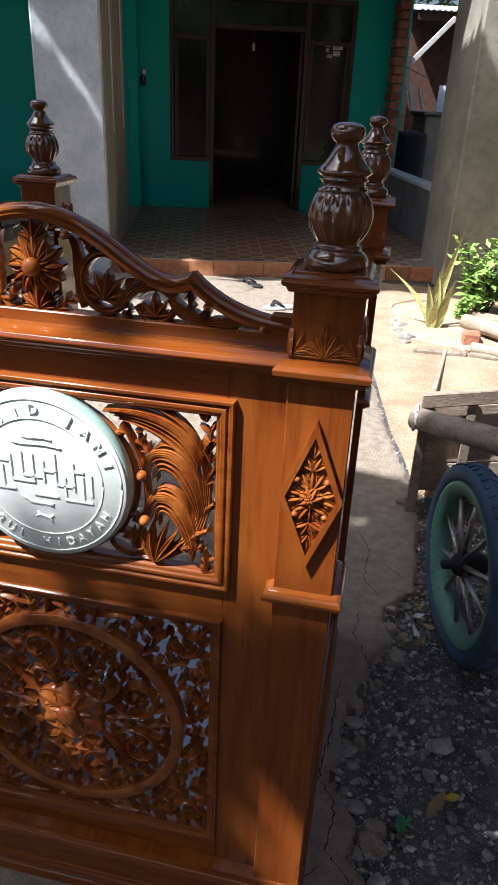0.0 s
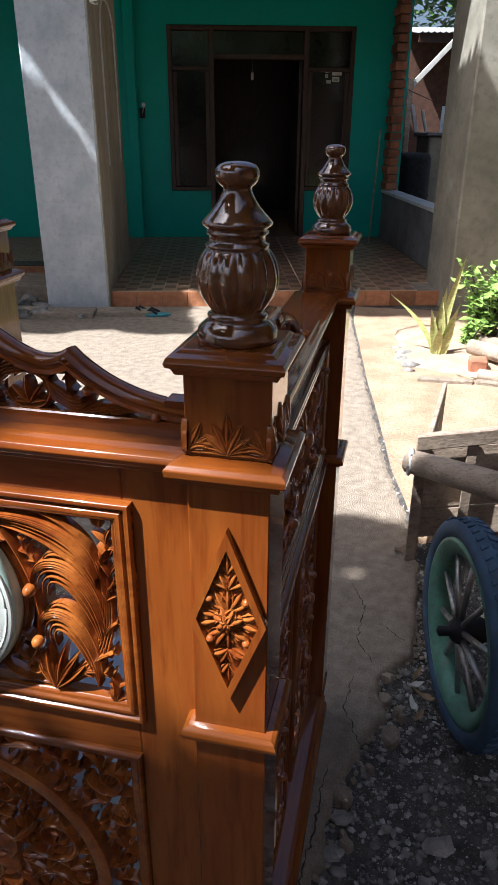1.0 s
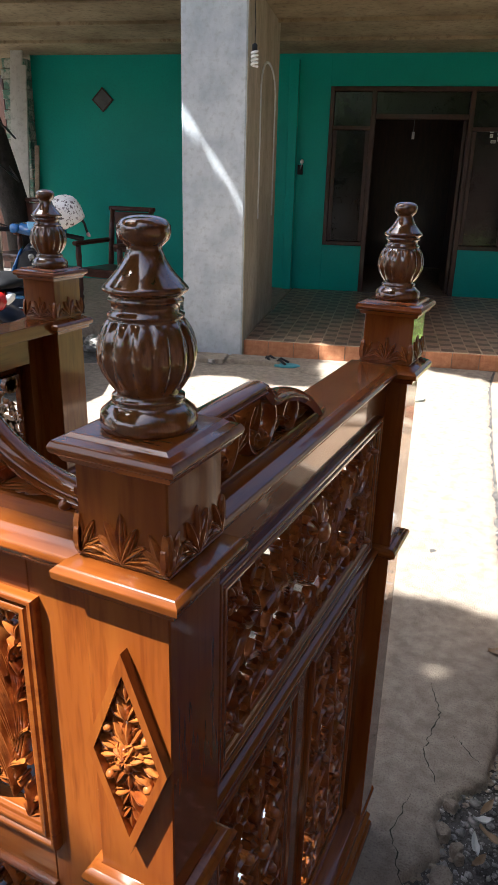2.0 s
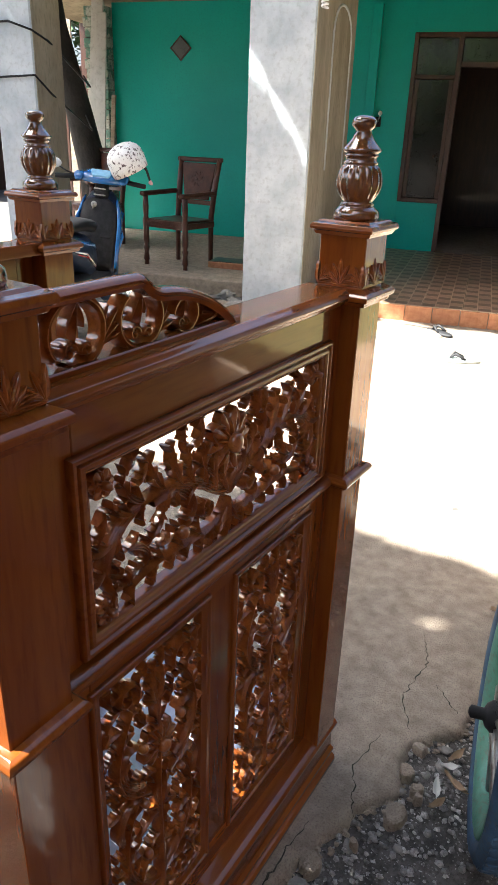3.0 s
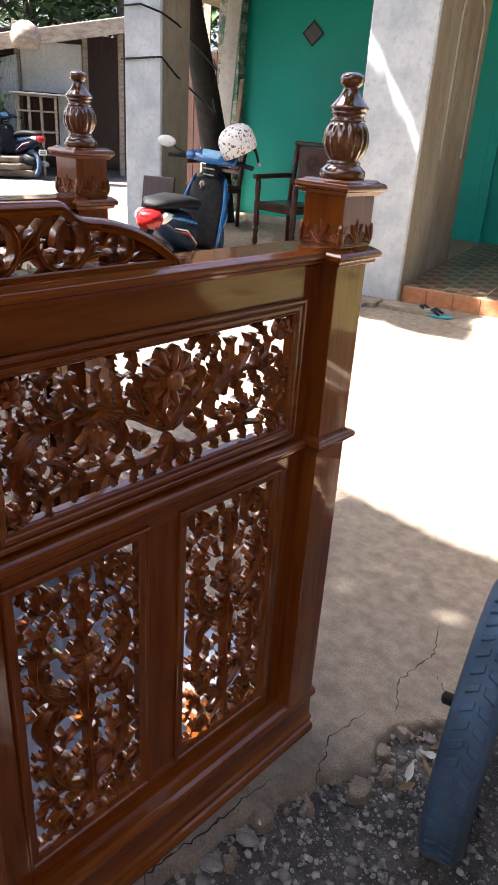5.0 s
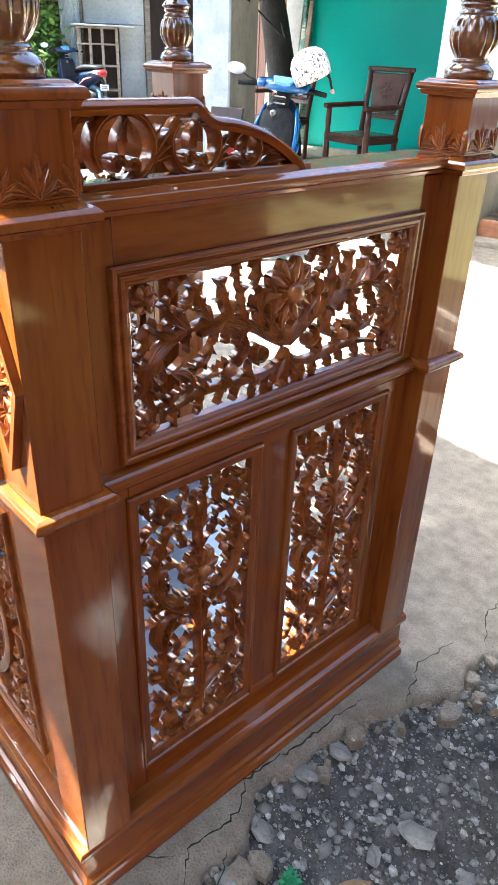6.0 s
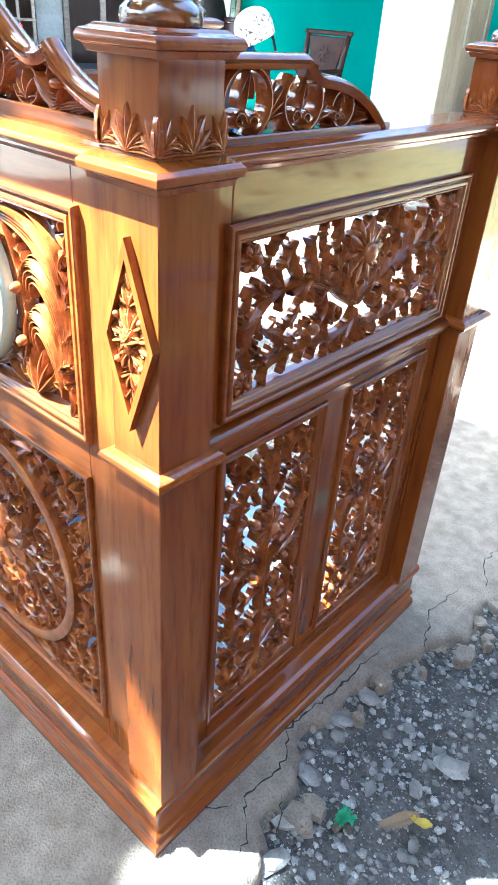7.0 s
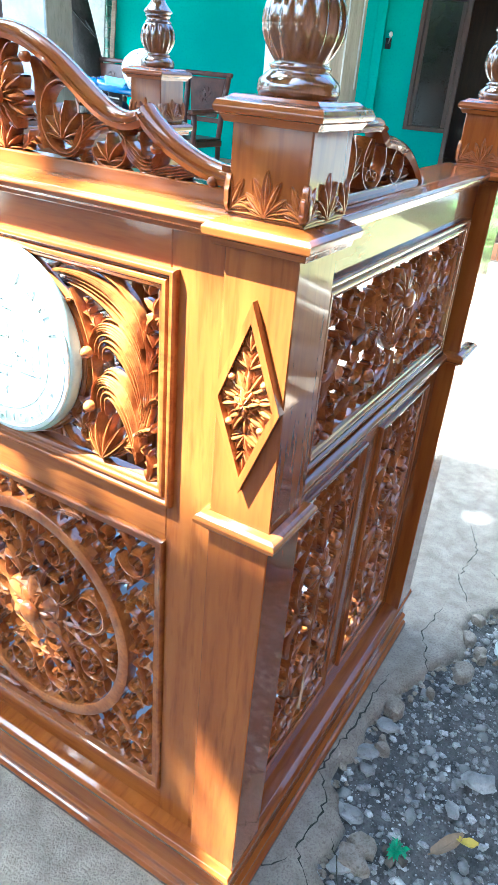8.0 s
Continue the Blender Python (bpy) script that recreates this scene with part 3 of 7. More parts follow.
# front upper carving: one great leaf scroll on each side of the sign
def front_upper():
    c = Carving(0.235, 0.113, seed=3)

    def half():
        # a great leaf rising along the frame, throwing off curled plumes towards the sign
        body = c.plume((0.120, -0.102), (0.205, -0.108), (0.236, -0.02), (0.214, 0.075), 0.0085, 0.008, -0.001, 0, 7, 30)
        c.leaves(body[8:], 0.030, 5, -1, 16, 34, 0.1)
        for p0, p1, p2, p3, half_w, lift, bead in (
            ((0.212, 0.045), (0.204, 0.092), (0.150, 0.112), (0.088, 0.104), 0.0070, 0.0, 0.0),
            ((0.214, -0.018), (0.210, 0.062), (0.142, 0.078), (0.138, 0.024), 0.0095, 0.001, 0.0085),
            ((0.206, -0.080), (0.200, 0.004), (0.140, 0.018), (0.140, -0.040), 0.0095, 0.002, 0.0085),
        ):
            c.plume(p0, p1, p2, p3, half_w * 0.7, 0.010, lift + 0.001, bead * 0.8, 0)
            # strands that run beside the curl, part from it at their tips and curl on
            for k in range(1, 4):
                c.strand((p0[0] - 0.001 * k, p0[1] - 0.006 * k), (p1[0] - 0.005 * k, p1[1] - 0.0095 * k), (p2[0] + 0.003 * k, p2[1] - 0.0075 * k), (p3[0] + 0.006 * k, p3[1] - 0.0035 * k), 0.0038, 0.010, lift - 0.0004 * k)
            c.strand((p0[0] + 0.003, p0[1] + 0.004), (p1[0] + 0.006, p1[1] + 0.008), (p2[0] + 0.006, p2[1] + 0.010), (p3[0] + 0.014, p3[1] + 0.018), 0.0036, 0.008, lift - 0.001)
        for ang, L, bend in ((128, 0.050, -40), (104, 0.060, -30), (80, 0.066, -18), (58, 0.060, 0), (38, 0.052, 16)):
            c.finger(0.150, -0.108, ang, L, bend, 0.0052, 0.009, 0.002, 9)
        c.finger(0.120, -0.104, 165, 0.040, -30, 0.005, 0.007, 0.0, 9)
        rim = bent((0.122, -0.080), (0.150, -0.03), (0.148, 0.03), (0.110, 0.088), 18)
        c.stem(rim, 0.0036, 0.006)
        c.scroll(0.126, -0.082, 0.013, 90, 1.1, -1, 0.0042, 2)
        c.frond(bent((0.224, 0.03), (0.230, 0.06), (0.228, 0.085), (0.217, 0.112), 10), 0.026, 5, (1, -1), 24, 30, 0.0034)

    c.mirrored(half)
    c.fill(0.011, lambda u, v: (u**2 + v**2 > 0.115**2) & (abs(u) > 0.09))
    # the flat ring on which the sign sits
    t = np.linspace(0, 2 * np.pi, 49)
    c.stroke(np.stack([0.122 * np.cos(t), 0.110 * np.sin(t)], 1), 0.007, 0.003)
    return c.s


crisp(part("panel_carving", on_front(front_upper(), MID, 0.819), CARVED, pulpit, "pierced acanthus scrolls on both sides of the round sign"))


# front lower carving: a ring with a flower and scrolls, corner leaves outside it
def front_lower():
    c = Carving(0.230, 0.214, seed=7)
    t = np.linspace(0, 2 * np.pi, 73)
    band = Shape()
    for k, (r, h) in enumerate(((0.172, -0.012), (0.172, 0.007), (0.174, 0.0085), (0.189, 0.0085), (0.191, 0.007), (0.191, -0.012))):
        band.v += [(r * math.cos(a), r * math.sin(a), h) for a in t[:-1]]
        if k:
            band.f += [((k - 1) * 72 + i, k * 72 + i, k * 72 + (i + 1) % 72, (k - 1) * 72 + (i + 1) % 72) for i in range(72)]
    c.s.add(band.v, band.f)
    c.mark(np.stack([0.181 * np.cos(t), 0.181 * np.sin(t)], 1), [0.009] * 73)
    c.flower(0, 0, 0.060, 6, 0.011, 30)

    def half():
        for sv in (1, -1):
            c.scroll(0.112, sv * 0.052, 0.044, 190 + sv * 30, 1.2, sv, 0.0055, 5)
            c.scroll(0.045, sv * 0.118, 0.042, -sv * 75, 1.2, -sv, 0.0055, 5)
            c.leaf(0.05, sv * 0.03, sv * 38, 0.075, sv * 40, 0.2, 0.009)
            c.leaf(0.02, sv * 0.05, sv * 75, 0.06, -sv * 40, 0.2, 0.009)
            c.leaf(0.06, sv * 0.004, sv * 6, 0.06, sv * 50, 0.2, 0.008)
            c.scroll(0.200, sv * 0.178, 0.028, 180, 1.2, sv, 0.0048, 4)
            c.scroll(0.150, sv * 0.196, 0.018, 0, 1.1, -sv, 0.004, 3)
            c.scroll(0.212, sv * 0.118, 0.019, sv * 90, 1.1, -sv, 0.004, 3)
            c.scroll(0.219, sv * 0.055, 0.012, -sv * 90, 1.0, sv, 0.0035, 2)
            c.leaf(0.11, sv * 0.205, 180, 0.06, sv * 20, 0.16)
            c.leaf(0.222, sv * 0.150, -sv * 90, 0.04, -sv * 25, 0.16)

    c.mirrored(half)
    c.fill(0.006)
    return c.s


crisp(part("panel_carving", on_front(front_lower(), MID, 0.4), CARVED, pulpit, "pierced carving of a flower in a ring of leaf scrolls"))


# side framing and carvings, on both sides
def side_upper():
    c = Carving(0.2365, 0.090, seed=11)

    def half():
        main = c.plume((0.004, -0.030), (0.045, 0.000), (0.100, 0.042), (0.165, 0.024), 0.0072, 0.008, 0.0, 0, 3, 24)
        tail = c.plume((0.160, 0.026), (0.212, 0.016), (0.236, -0.025), (0.208, -0.064), 0.0078, 0.008, 0.0, 0, 5, 18)
        c.leaves(main[3:], 0.054, 6, 1, 40, 46, 0.15)
        c.leaves(main[10:], 0.030, 3, -1, 40, 70, 0.2)
        c.leaves(tail[2:], 0.036, 4, 1, 36, 44)
        c.leaves(tail[5:], 0.032, 4, -1, 36, 60)
        # a great curl under the branch, and a lower spray of leaves
        curl = c.plume((0.142, 0.016), (0.070, 0.034), (0.052, -0.042), (0.102, -0.036), 0.0075, 0.009, 0.001, 0.0085, 4)
        c.leaves(curl[4:], 0.020, 5, 1, 40, 50)
        low = c.plume((0.004, -0.050), (0.050, -0.084), (0.105, -0.038), (0.190, -0.070), 0.0055, 0.008, 0.0, 0, 5, 24)
        c.leaves(low[3:], 0.026, 6, -1, 44, 70, 0.1)
        c.leaves(low[8:], 0.024, 4, 1, 40, 70, 0.1)
        c.scroll(0.044, -0.030, 0.015, 60, 1.1, -1, 0.0038, 2)
        c.leaf(0.012, -0.015, 52, 0.07, -20, 0.15, 0.009)
        c.leaf(0.0, -0.03, 70, 0.05, -30, 0.15, 0.009)
        c.leaf(0.0, -0.045, -62, 0.045, 20, 0.2, 0.009)
        for k, (u, v) in enumerate(((0.218, 0.072), (0.220, -0.076))):
            c.flower(u, v, 0.017, 6, 0.005, 20 * k)

    c.mirrored(half)
    c.flower(0.0, 0.042, 0.044, 10, 0.009)
    c.leaf(0, -0.035, -90, 0.05, 0, 0.2, 0.010)
    c.fill(0.0085)
    return c.s


def side_lower():
    c = Carving(0.0925, 0.232, seed=17)

    def half():
        main = bent((0.006, -0.165), (0.075, -0.13), (0.085, -0.02), (0.030, 0.035), 26)
        c.stem(main, 0.0045, 0.008)
        c.leaves(main[4:], 0.034, 6, 1, 34, 50)
        c.leaves(main, 0.028, 6, -1, 34, 44)
        high = bent((0.020, 0.02), (0.09, 0.05), (0.085, 0.12), (0.048, 0.175), 22)
        c.stem(high, 0.0042, 0.008)
        c.leaves(high[2:], 0.032, 6, 1, 36, 50)
        c.leaves(high, 0.024, 5, -1, 34, 44)
        c.plume((0.012, -0.150), (0.080, -0.120), (0.072, -0.050), (0.034, -0.080), 0.0085, 0.009, 0.001, 0.007, 4)
        c.plume((0.070, -0.030), (0.090, 0.010), (0.050, 0.050), (0.036, 0.016), 0.0070, 0.008, 0.001, 0.006, 3)
        c.plume((0.030, 0.040), (0.088, 0.070), (0.074, 0.140), (0.036, 0.112), 0.0080, 0.009, 0.001, 0.007, 4)
        c.scroll(0.052, 0.198, 0.022, 230, 1.2, -1, 0.0038, 4)
        c.scroll(0.050, -0.200, 0.024, 100, 1.2, -1, 0.004, 4)
        c.leaf(0.0, -0.03, 70, 0.06, 30, 0.15, 0.008)
        c.leaf(0.0, 0.15, 75, 0.06, 20, 0.15, 0.008)
        c.leaf(0.0, -0.175, -60, 0.05, 40, 0.18, 0.008)

    c.mirrored(half)
    stalk = bent((0.0, -0.20), (0.006, -0.12), (-0.006, 0.0), (0.0, 0.07), 16)
    c.stem(stalk, 0.006, 0.009)
    c.flower(0.0, 0.088, 0.033, 9, 0.009)
    c.leaf(0.0, 0.115, 90, 0.075, 0, 0.15, 0.009)
    c.fill(0.0078)
    return c.s


UP, LOW = side_upper(), side_lower()
for left in (False, True):
    xa, xb = (SIDE - 0.022, SIDE) if not left else (2 * MID - SIDE, 2 * MID - SIDE + 0.022)
    for y0, y1, z0, z1 in ((0.08, 0.135, 0.12, 0.99), (0.643, 0.69, 0.12, 0.99), (0.346, 0.411, 0.165, 0.69)):
        part("side_stile", box(xa, xb, y0, y1, z0, z1, 0.001), WOOD_Z, pulpit)
    for z0, z1, y0, y1 in ((0.12, 0.175, 0.135, 0.643), (0.658, 0.726, 0.135, 0.643), (0.937, 0.995, 0.135, 0.643)):
        part("side_rail", box(xa - 0.0006, xb + 0.0006, y0, y1, z0, z1, 0.001), WOOD_Y, pulpit)
    part("side_stile", box(xa + 0.0004, xb - 0.0004, 0.62, 0.643, 0.175, 0.658, 0.001), WOOD_Z, pulpit)
    soft(part("panel_moulding", on_side(ring_moulding(-0.261, 0.261, -0.114, 0.114, FRAME), 0.3865, 0.831, left), WOOD_Y, pulpit))
    crisp(part("panel_carving", on_side(UP, 0.3865, 0.831, left), CARVED, pulpit, "pierced carving of a flower between leafy branches"))
    for uc in (0.2405, 0.5165):
        soft(part("panel_moulding", on_side(ring_moulding(-0.1105, 0.1105, -0.25, 0.25, FRAME_THIN), uc, 0.417, left), WOOD_Z, pulpit))
        crisp(part("panel_carving", on_side(LOW, uc, 0.417, left), CARVED, pulpit, "pierced upright carving of leafy scrolls"))
    # middle and top mouldings of the side
    sgn, xs = (1, SIDE) if not left else (-1, 2 * MID - SIDE)
    mid_prof = [(0.0, 0.684), (0.006, 0.684), (0.009, 0.688), (0.009, 0.693), (0.015, 0.697), (0.015, 0.704), (0.011, 0.707), (0.006, 0.709), (0.0, 0.711)]
    top_prof = [(-0.06, 0.993), (0.008, 0.993), (0.010, 0.999), (0.016, 1.001), (0.018, 1.006), (0.016, 1.011), (0.008, 1.014), (0.004, 1.016), (-0.06, 1.016)]
    way = [(xs, 0.084), (xs, 0.684)] if not left else [(xs, 0.684), (xs, 0.084)]
    # the sweep's outside is to the right of the way
    for name, prof in (("middle_moulding", mid_prof), ("top_rail", top_prof)):
        soft(part(name, run_moulding(way, prof), WOOD_Y, pulpit))

# front top moulding
prof = [(-0.05, 0.993), (0.010, 0.993), (0.012, 0.999), (0.018, 1.001), (0.021, 1.007), (0.019, 1.012), (0.010, 1.015), (0.004, 1.018), (-0.05, 1.018)]
soft(part("top_rail", run_moulding([(2 * MID + 0.064, FRONT), (-0.064, FRONT)], prof), WOOD_X, pulpit))

# base plinth all round three sides, and the floor of the pulpit
plinth = [(-0.04, 0.0), (0.018, 0.0), (0.0185, 0.010), (0.016, 0.018), (0.010, 0.021), (0.010, 0.025), (0.013, 0.029), (0.013, 0.036), (0.006, 0.040), (0.004, 0.088), (0.008, 0.094), (0.014, 0.098), (0.015, 0.107), (0.012, 0.113), (0.004, 0.117), (-0.04, 0.124)]
base = soft(part("plinth", run_moulding([(2 * MID, DEEP), (2 * MID, 0.012), (0.0, 0.012), (0.0, DEEP)], plinth), WOOD_X, pulpit))
base.data.materials.append(WOOD_Y)
for f in base.data.polygons:
    f.material_index = int(f.center.y > 0.03)
part("pulpit_floor", box(2 * MID + 0.042, -0.042, 0.052, DEEP - 0.01, 0.10, 0.125), GLOSSY_FLOOR, pulpit, "glossy pale board floor inside the pulpit, sky reflection in its colour")

# ---- posts with collars, caps, ornaments and finials ----
FIN = [(0.95, 0.0), (1.0, 0.035), (0.97, 0.085), (0.78, 0.125), (0.70, 0.14), (0.74, 0.15), (0.74, 0.163), (0.62, 0.175), (0.66, 0.19), (0.76, 0.22), (0.9, 0.275), (0.98, 0.325), (1.0, 0.37), (0.98, 0.42), (0.93, 0.465), (0.86, 0.50), (0.77, 0.53), (0.70, 0.542), (0.75, 0.55), (0.75, 0.562), (0.66, 0.572), (0.66, 0.612), (0.73, 0.62), (0.74, 0.632), (0.68, 0.642), (0.74, 0.655), (0.82, 0.668), (0.83, 0.68), (0.78, 0.695), (0.64, 0.73), (0.50, 0.77), (0.40, 0.81), (0.34, 0.845), (0.33, 0.862), (0.38, 0.872), (0.47, 0.895), (0.51, 0.925), (0.50, 0.955), (0.42, 0.98), (0.26, 0.995), (0.08, 1.0)]
FINIAL = link_mesh("finial", lathe([(0.0335 * r, 0.138 * z) for r, z in FIN], 84, 14, (0.0265, 0.0765), 0.10), TURNED)
COLLAR = [(0.0, 0.992), (0.009, 0.992), (0.010, 0.998), (0.015, 1.0), (0.016, 1.007), (0.012, 1.011), (0.006, 1.014), (0.0, 1.017)]
COLLAR_MID = [(0.0, 0.690), (0.005, 0.690), (0.007, 0.694), (0.012, 0.697), (0.0135, 0.703), (0.011, 0.708), (0.006, 0.711), (0.0, 0.713)]


def crown_leaf(wide, tall):
    """The little row of leaves that wraps the foot of a post block, in its face's plane."""
    c = Carving(wide / 2, tall / 2, 0.003, 23)

    def half():
        c.palmette(0.0, -tall * 0.44, 90, tall * 0.92, 7, 128, 0.135, 0.0034, 0.5)
        c.palmette(wide * 0.47, -tall * 0.44, 100, tall * 0.80, 6, 120, 0.135, 0.0034, 0.45)
        c.finger(wide * 0.09, -tall * 0.36, 40, wide * 0.30, -80, tall * 0.10, 0.0036, 0.0008, 9)
        c.finger(wide * 0.43, -tall * 0.36, 148, wide * 0.24, 74, tall * 0.10, 0.0036, 0.0008, 9)
        c.stroke(np.array([(0.0, -tall * 0.44), (wide * 0.25, -tall * 0.42), (wide * 0.5, -tall * 0.44)]), tall * 0.075, 0.004)

    c.mirrored(half)
    return c.s


LOZ_X, LOZ_Z, LOZ_C = 0.0375, 0.099, 0.851


def diamond():
    """A raised lozenge frame with a sunk ground."""
    s = Shape()
    prof = eased([(1.0, -0.002), (1.0, 0.0085), (0.80, 0.0085), (0.80, 0.0015)], 0.02)
    corners = ((1, 0), (0, 1), (-1, 0), (0, -1))
    for i in range(4):
        (xa, ya), (xb, yb) = corners[i], corners[(i + 1) % 4]
        verts = []
        for k, h in prof:
            verts += [(k * LOZ_X * xa, k * LOZ_Z * ya, h), (k * LOZ_X * xb, k * LOZ_Z * yb, h)]
        s.add(verts, [(2 * a, 2 * a + 1, 2 * a + 3, 2 * a + 2) for a in range(len(prof) - 1)], flat=True)
    s.add([(LOZ_X * 0.8 * x, LOZ_Z * 0.8 * y, 0.0016) for x, y in corners], [(0, 1, 2, 3)], flat=True)
    return s


def diamond_flower():
    """A rosette between leaf fans, buds and beads."""
    c = Carving(0.034, 0.090, 0.001, 31, 0.85)
    for sv in (1, -1):
        up = 90 * sv
        # a fan of broad leaves, a smaller one over it, and the bud at the tip
        for da, L in ((-68, 0.023), (-34, 0.026), (0, 0.027), (34, 0.026), (68, 0.023)):
            c.finger(0.0, sv * 0.010, up + da, L, -da * 0.35, 0.0064, 0.0065, 0.001, 8, 0.0012)
        for da, L in ((-52, 0.020), (-20, 0.022), (20, 0.022), (52, 0.020)):
            c.finger(0.0, sv * 0.034, up + da, L, da * 0.5, 0.0054, 0.006, 0.0015, 8, 0.001)
        for da, L in ((-28, 0.017), (0, 0.024), (28, 0.017)):
            c.finger(0.0, sv * 0.052, up + da, L, da * 0.4, 0.0048, 0.0055, 0.001, 7, 0.0008)
        for sx in (1, -1):
            c.finger(sx * 0.012, sv * 0.003, 90 - sx * 90 + sx * sv * 12, 0.017, sx * sv * 18, 0.0058, 0.006, 0.0015, 7, 0.001)
            d = blob(0.0042, rough=0.05, rings=6, seg=10, at=(sx * 0.0175, sv * 0.0235, 0.005))
            c.s.add(d.v, d.f)
    for k in range(7):
        c.finger(0.0, 0.0, 360 * k / 7 + 13, 0.0150, 6, 0.0066, 0.0070, 0.003, 7, 0.0014)
    for k in range(6):
        c.finger(0.0, 0.0, 60 * k, 0.0082, 10, 0.0040, 0.0060, 0.0060, 6, 0.001)
    return c.s


DIAMOND, DIAMOND_F = diamond(), diamond_flower()
CROWN_X, CROWN_Y = crown_leaf(0.074, 0.040), crown_leaf(0.076, 0.040)
PX0, PX1, PW = -0.062, 0.012, 0.074
LEFT_X = 2 * MID - PX1 + 0.016  # the left posts stand a little further in
for px, py, front in ((PX0, 0.012, True), (LEFT_X, 0.012, True), (PX0, 0.682, False), (LEFT_X, 0.682, False)):
    x0, x1, y0, y1 = px, px + PW, py, py + 0.074
    right = px == PX0
    post = part("post", box(x0, x1, y0, y1, 0.10, 1.10, 0.0012), WOOD_Z, pulpit)
    ring = [(x0, y1), (x0, y0), (x1, y0), (x1, y1)]
    soft(part("collar", run_moulding(ring, COLLAR, closed=True), WOOD_X, post))
    soft(part("middle_collar", run_moulding(ring, COLLAR_MID, closed=True), WOOD_X, post))
    # the cap: a moulded slab
    cx, cy = (x0 + x1) / 2, (y0 + y1) / 2
    cap = run_moulding(ring, [(-0.0369, 1.089), (0.005, 1.089), (0.008, 1.095), (0.011, 1.096), (0.0125, 1.100), (0.010, 1.105), (0.004, 1.107), (0.0, 1.110), (-0.0369, 1.1105)], closed=True)
    soft(part("cap", cap, WOOD_X, post))
    fin = new("finial", FINIAL)
    fin.parent = post
    fin.location = (cx, cy, 1.1095)
    fin["label"] = "fluted turned wooden finial"
    # leaf ornaments round the foot of the block
    zc = 1.038
    crisp(part("leaf_ornament", CROWN_X.mapped(lambda u, v, w: (cx + u, y0 - w, zc + v)), CARVED, post))
    crisp(part("leaf_ornament", CROWN_Y.mapped(lambda u, v, w: (x1 + w, cy + u, zc + v)), CARVED, post))
    crisp(part("leaf_ornament", CROWN_Y.mapped(lambda u, v, w: (x0 - w, cy - u, zc + v)), CARVED, post))
    if front:
        lozenge = part("diamond_ornament", DIAMOND.mapped(lambda u, v, w: (cx + u, y0 - w, LOZ_C + v)), WOOD_Z, post, "carved wooden lozenge with a flower")
        crisp(part("rosette", DIAMOND_F.mapped(lambda u, v, w: (cx + u, y0 - w, LOZ_C + v)), CARVED, post, "carved rosette with leaf fans in the lozenge"))


# ---- crests ----
def handrail(pts, place, prof):
    """Sweeps a moulded rail along a curve in a panel's plane."""
    s, pts = Shape(), np.array(pts, float)
    d = np.gradient(pts, axis=0)
    d /= np.linalg.norm(d, axis=1)[:, None]
    nor = np.stack([-d[:, 1], d[:, 0]], 1)
    m, verts, faces = len(prof), [], []
    for p, q in zip(pts, nor):
        verts += [place(p[0] + q[0] * n, p[1] + q[1] * n, w) for n, w in prof]
    for i in range(len(pts) - 1):
        for k in range(m):
            faces.append((i * m + k, i * m + (k + 1) % m, (i + 1) * m + (k + 1) % m, (i + 1) * m + k))
    faces += [tuple(range(m))[::-1], tuple((len(pts) - 1) * m + k for k in range(m))]
    return s.add(verts, faces)


RAIL = [(0.78 * n, w) for n, w in [(-0.013, -0.010), (-0.013, 0.010), (-0.006, 0.013), (-0.004, 0.010), (0.0, 0.012), (0.005, 0.010), (0.008, 0.005), (0.009, 0.0), (0.008, -0.005), (0.005, -0.010), (0.0, -0.012), (-0.006, -0.013)]]
CREST_Y = 0.052


def crest_place(u, v, w):
    return (u, CREST_Y - w, v)


def crest_curves(sgn):
    def m(p):
        return (MID + sgn * p[0] * 0.965, p[1])
    low = [m(p) for p in bent((0.316, 1.041), (0.272, 1.042), (0.226, 1.054), (0.192, 1.087), 14)]
    high = [m(p) for p in np.concatenate([bent((0.196, 1.085), (0.158, 1.062), (0.128, 1.093), (0.088, 1.117), 14), bent((0.088, 1.117), (0.058, 1.135), (0.03, 1.145), (0.0, 1.145), 12)[1:]])]
    return low, high


RAIL_FLIP = [(-n, w) for n, w in RAIL]
for sgn in (1, -1):
    low, high = crest_curves(sgn)
    for curve in (low, high):
        # up lies to the left of the way when it runs towards smaller x
        soft(part("crest_rail", handrail(curve, crest_place, RAIL_FLIP if sgn > 0 else RAIL), WOOD_X, pulpit))


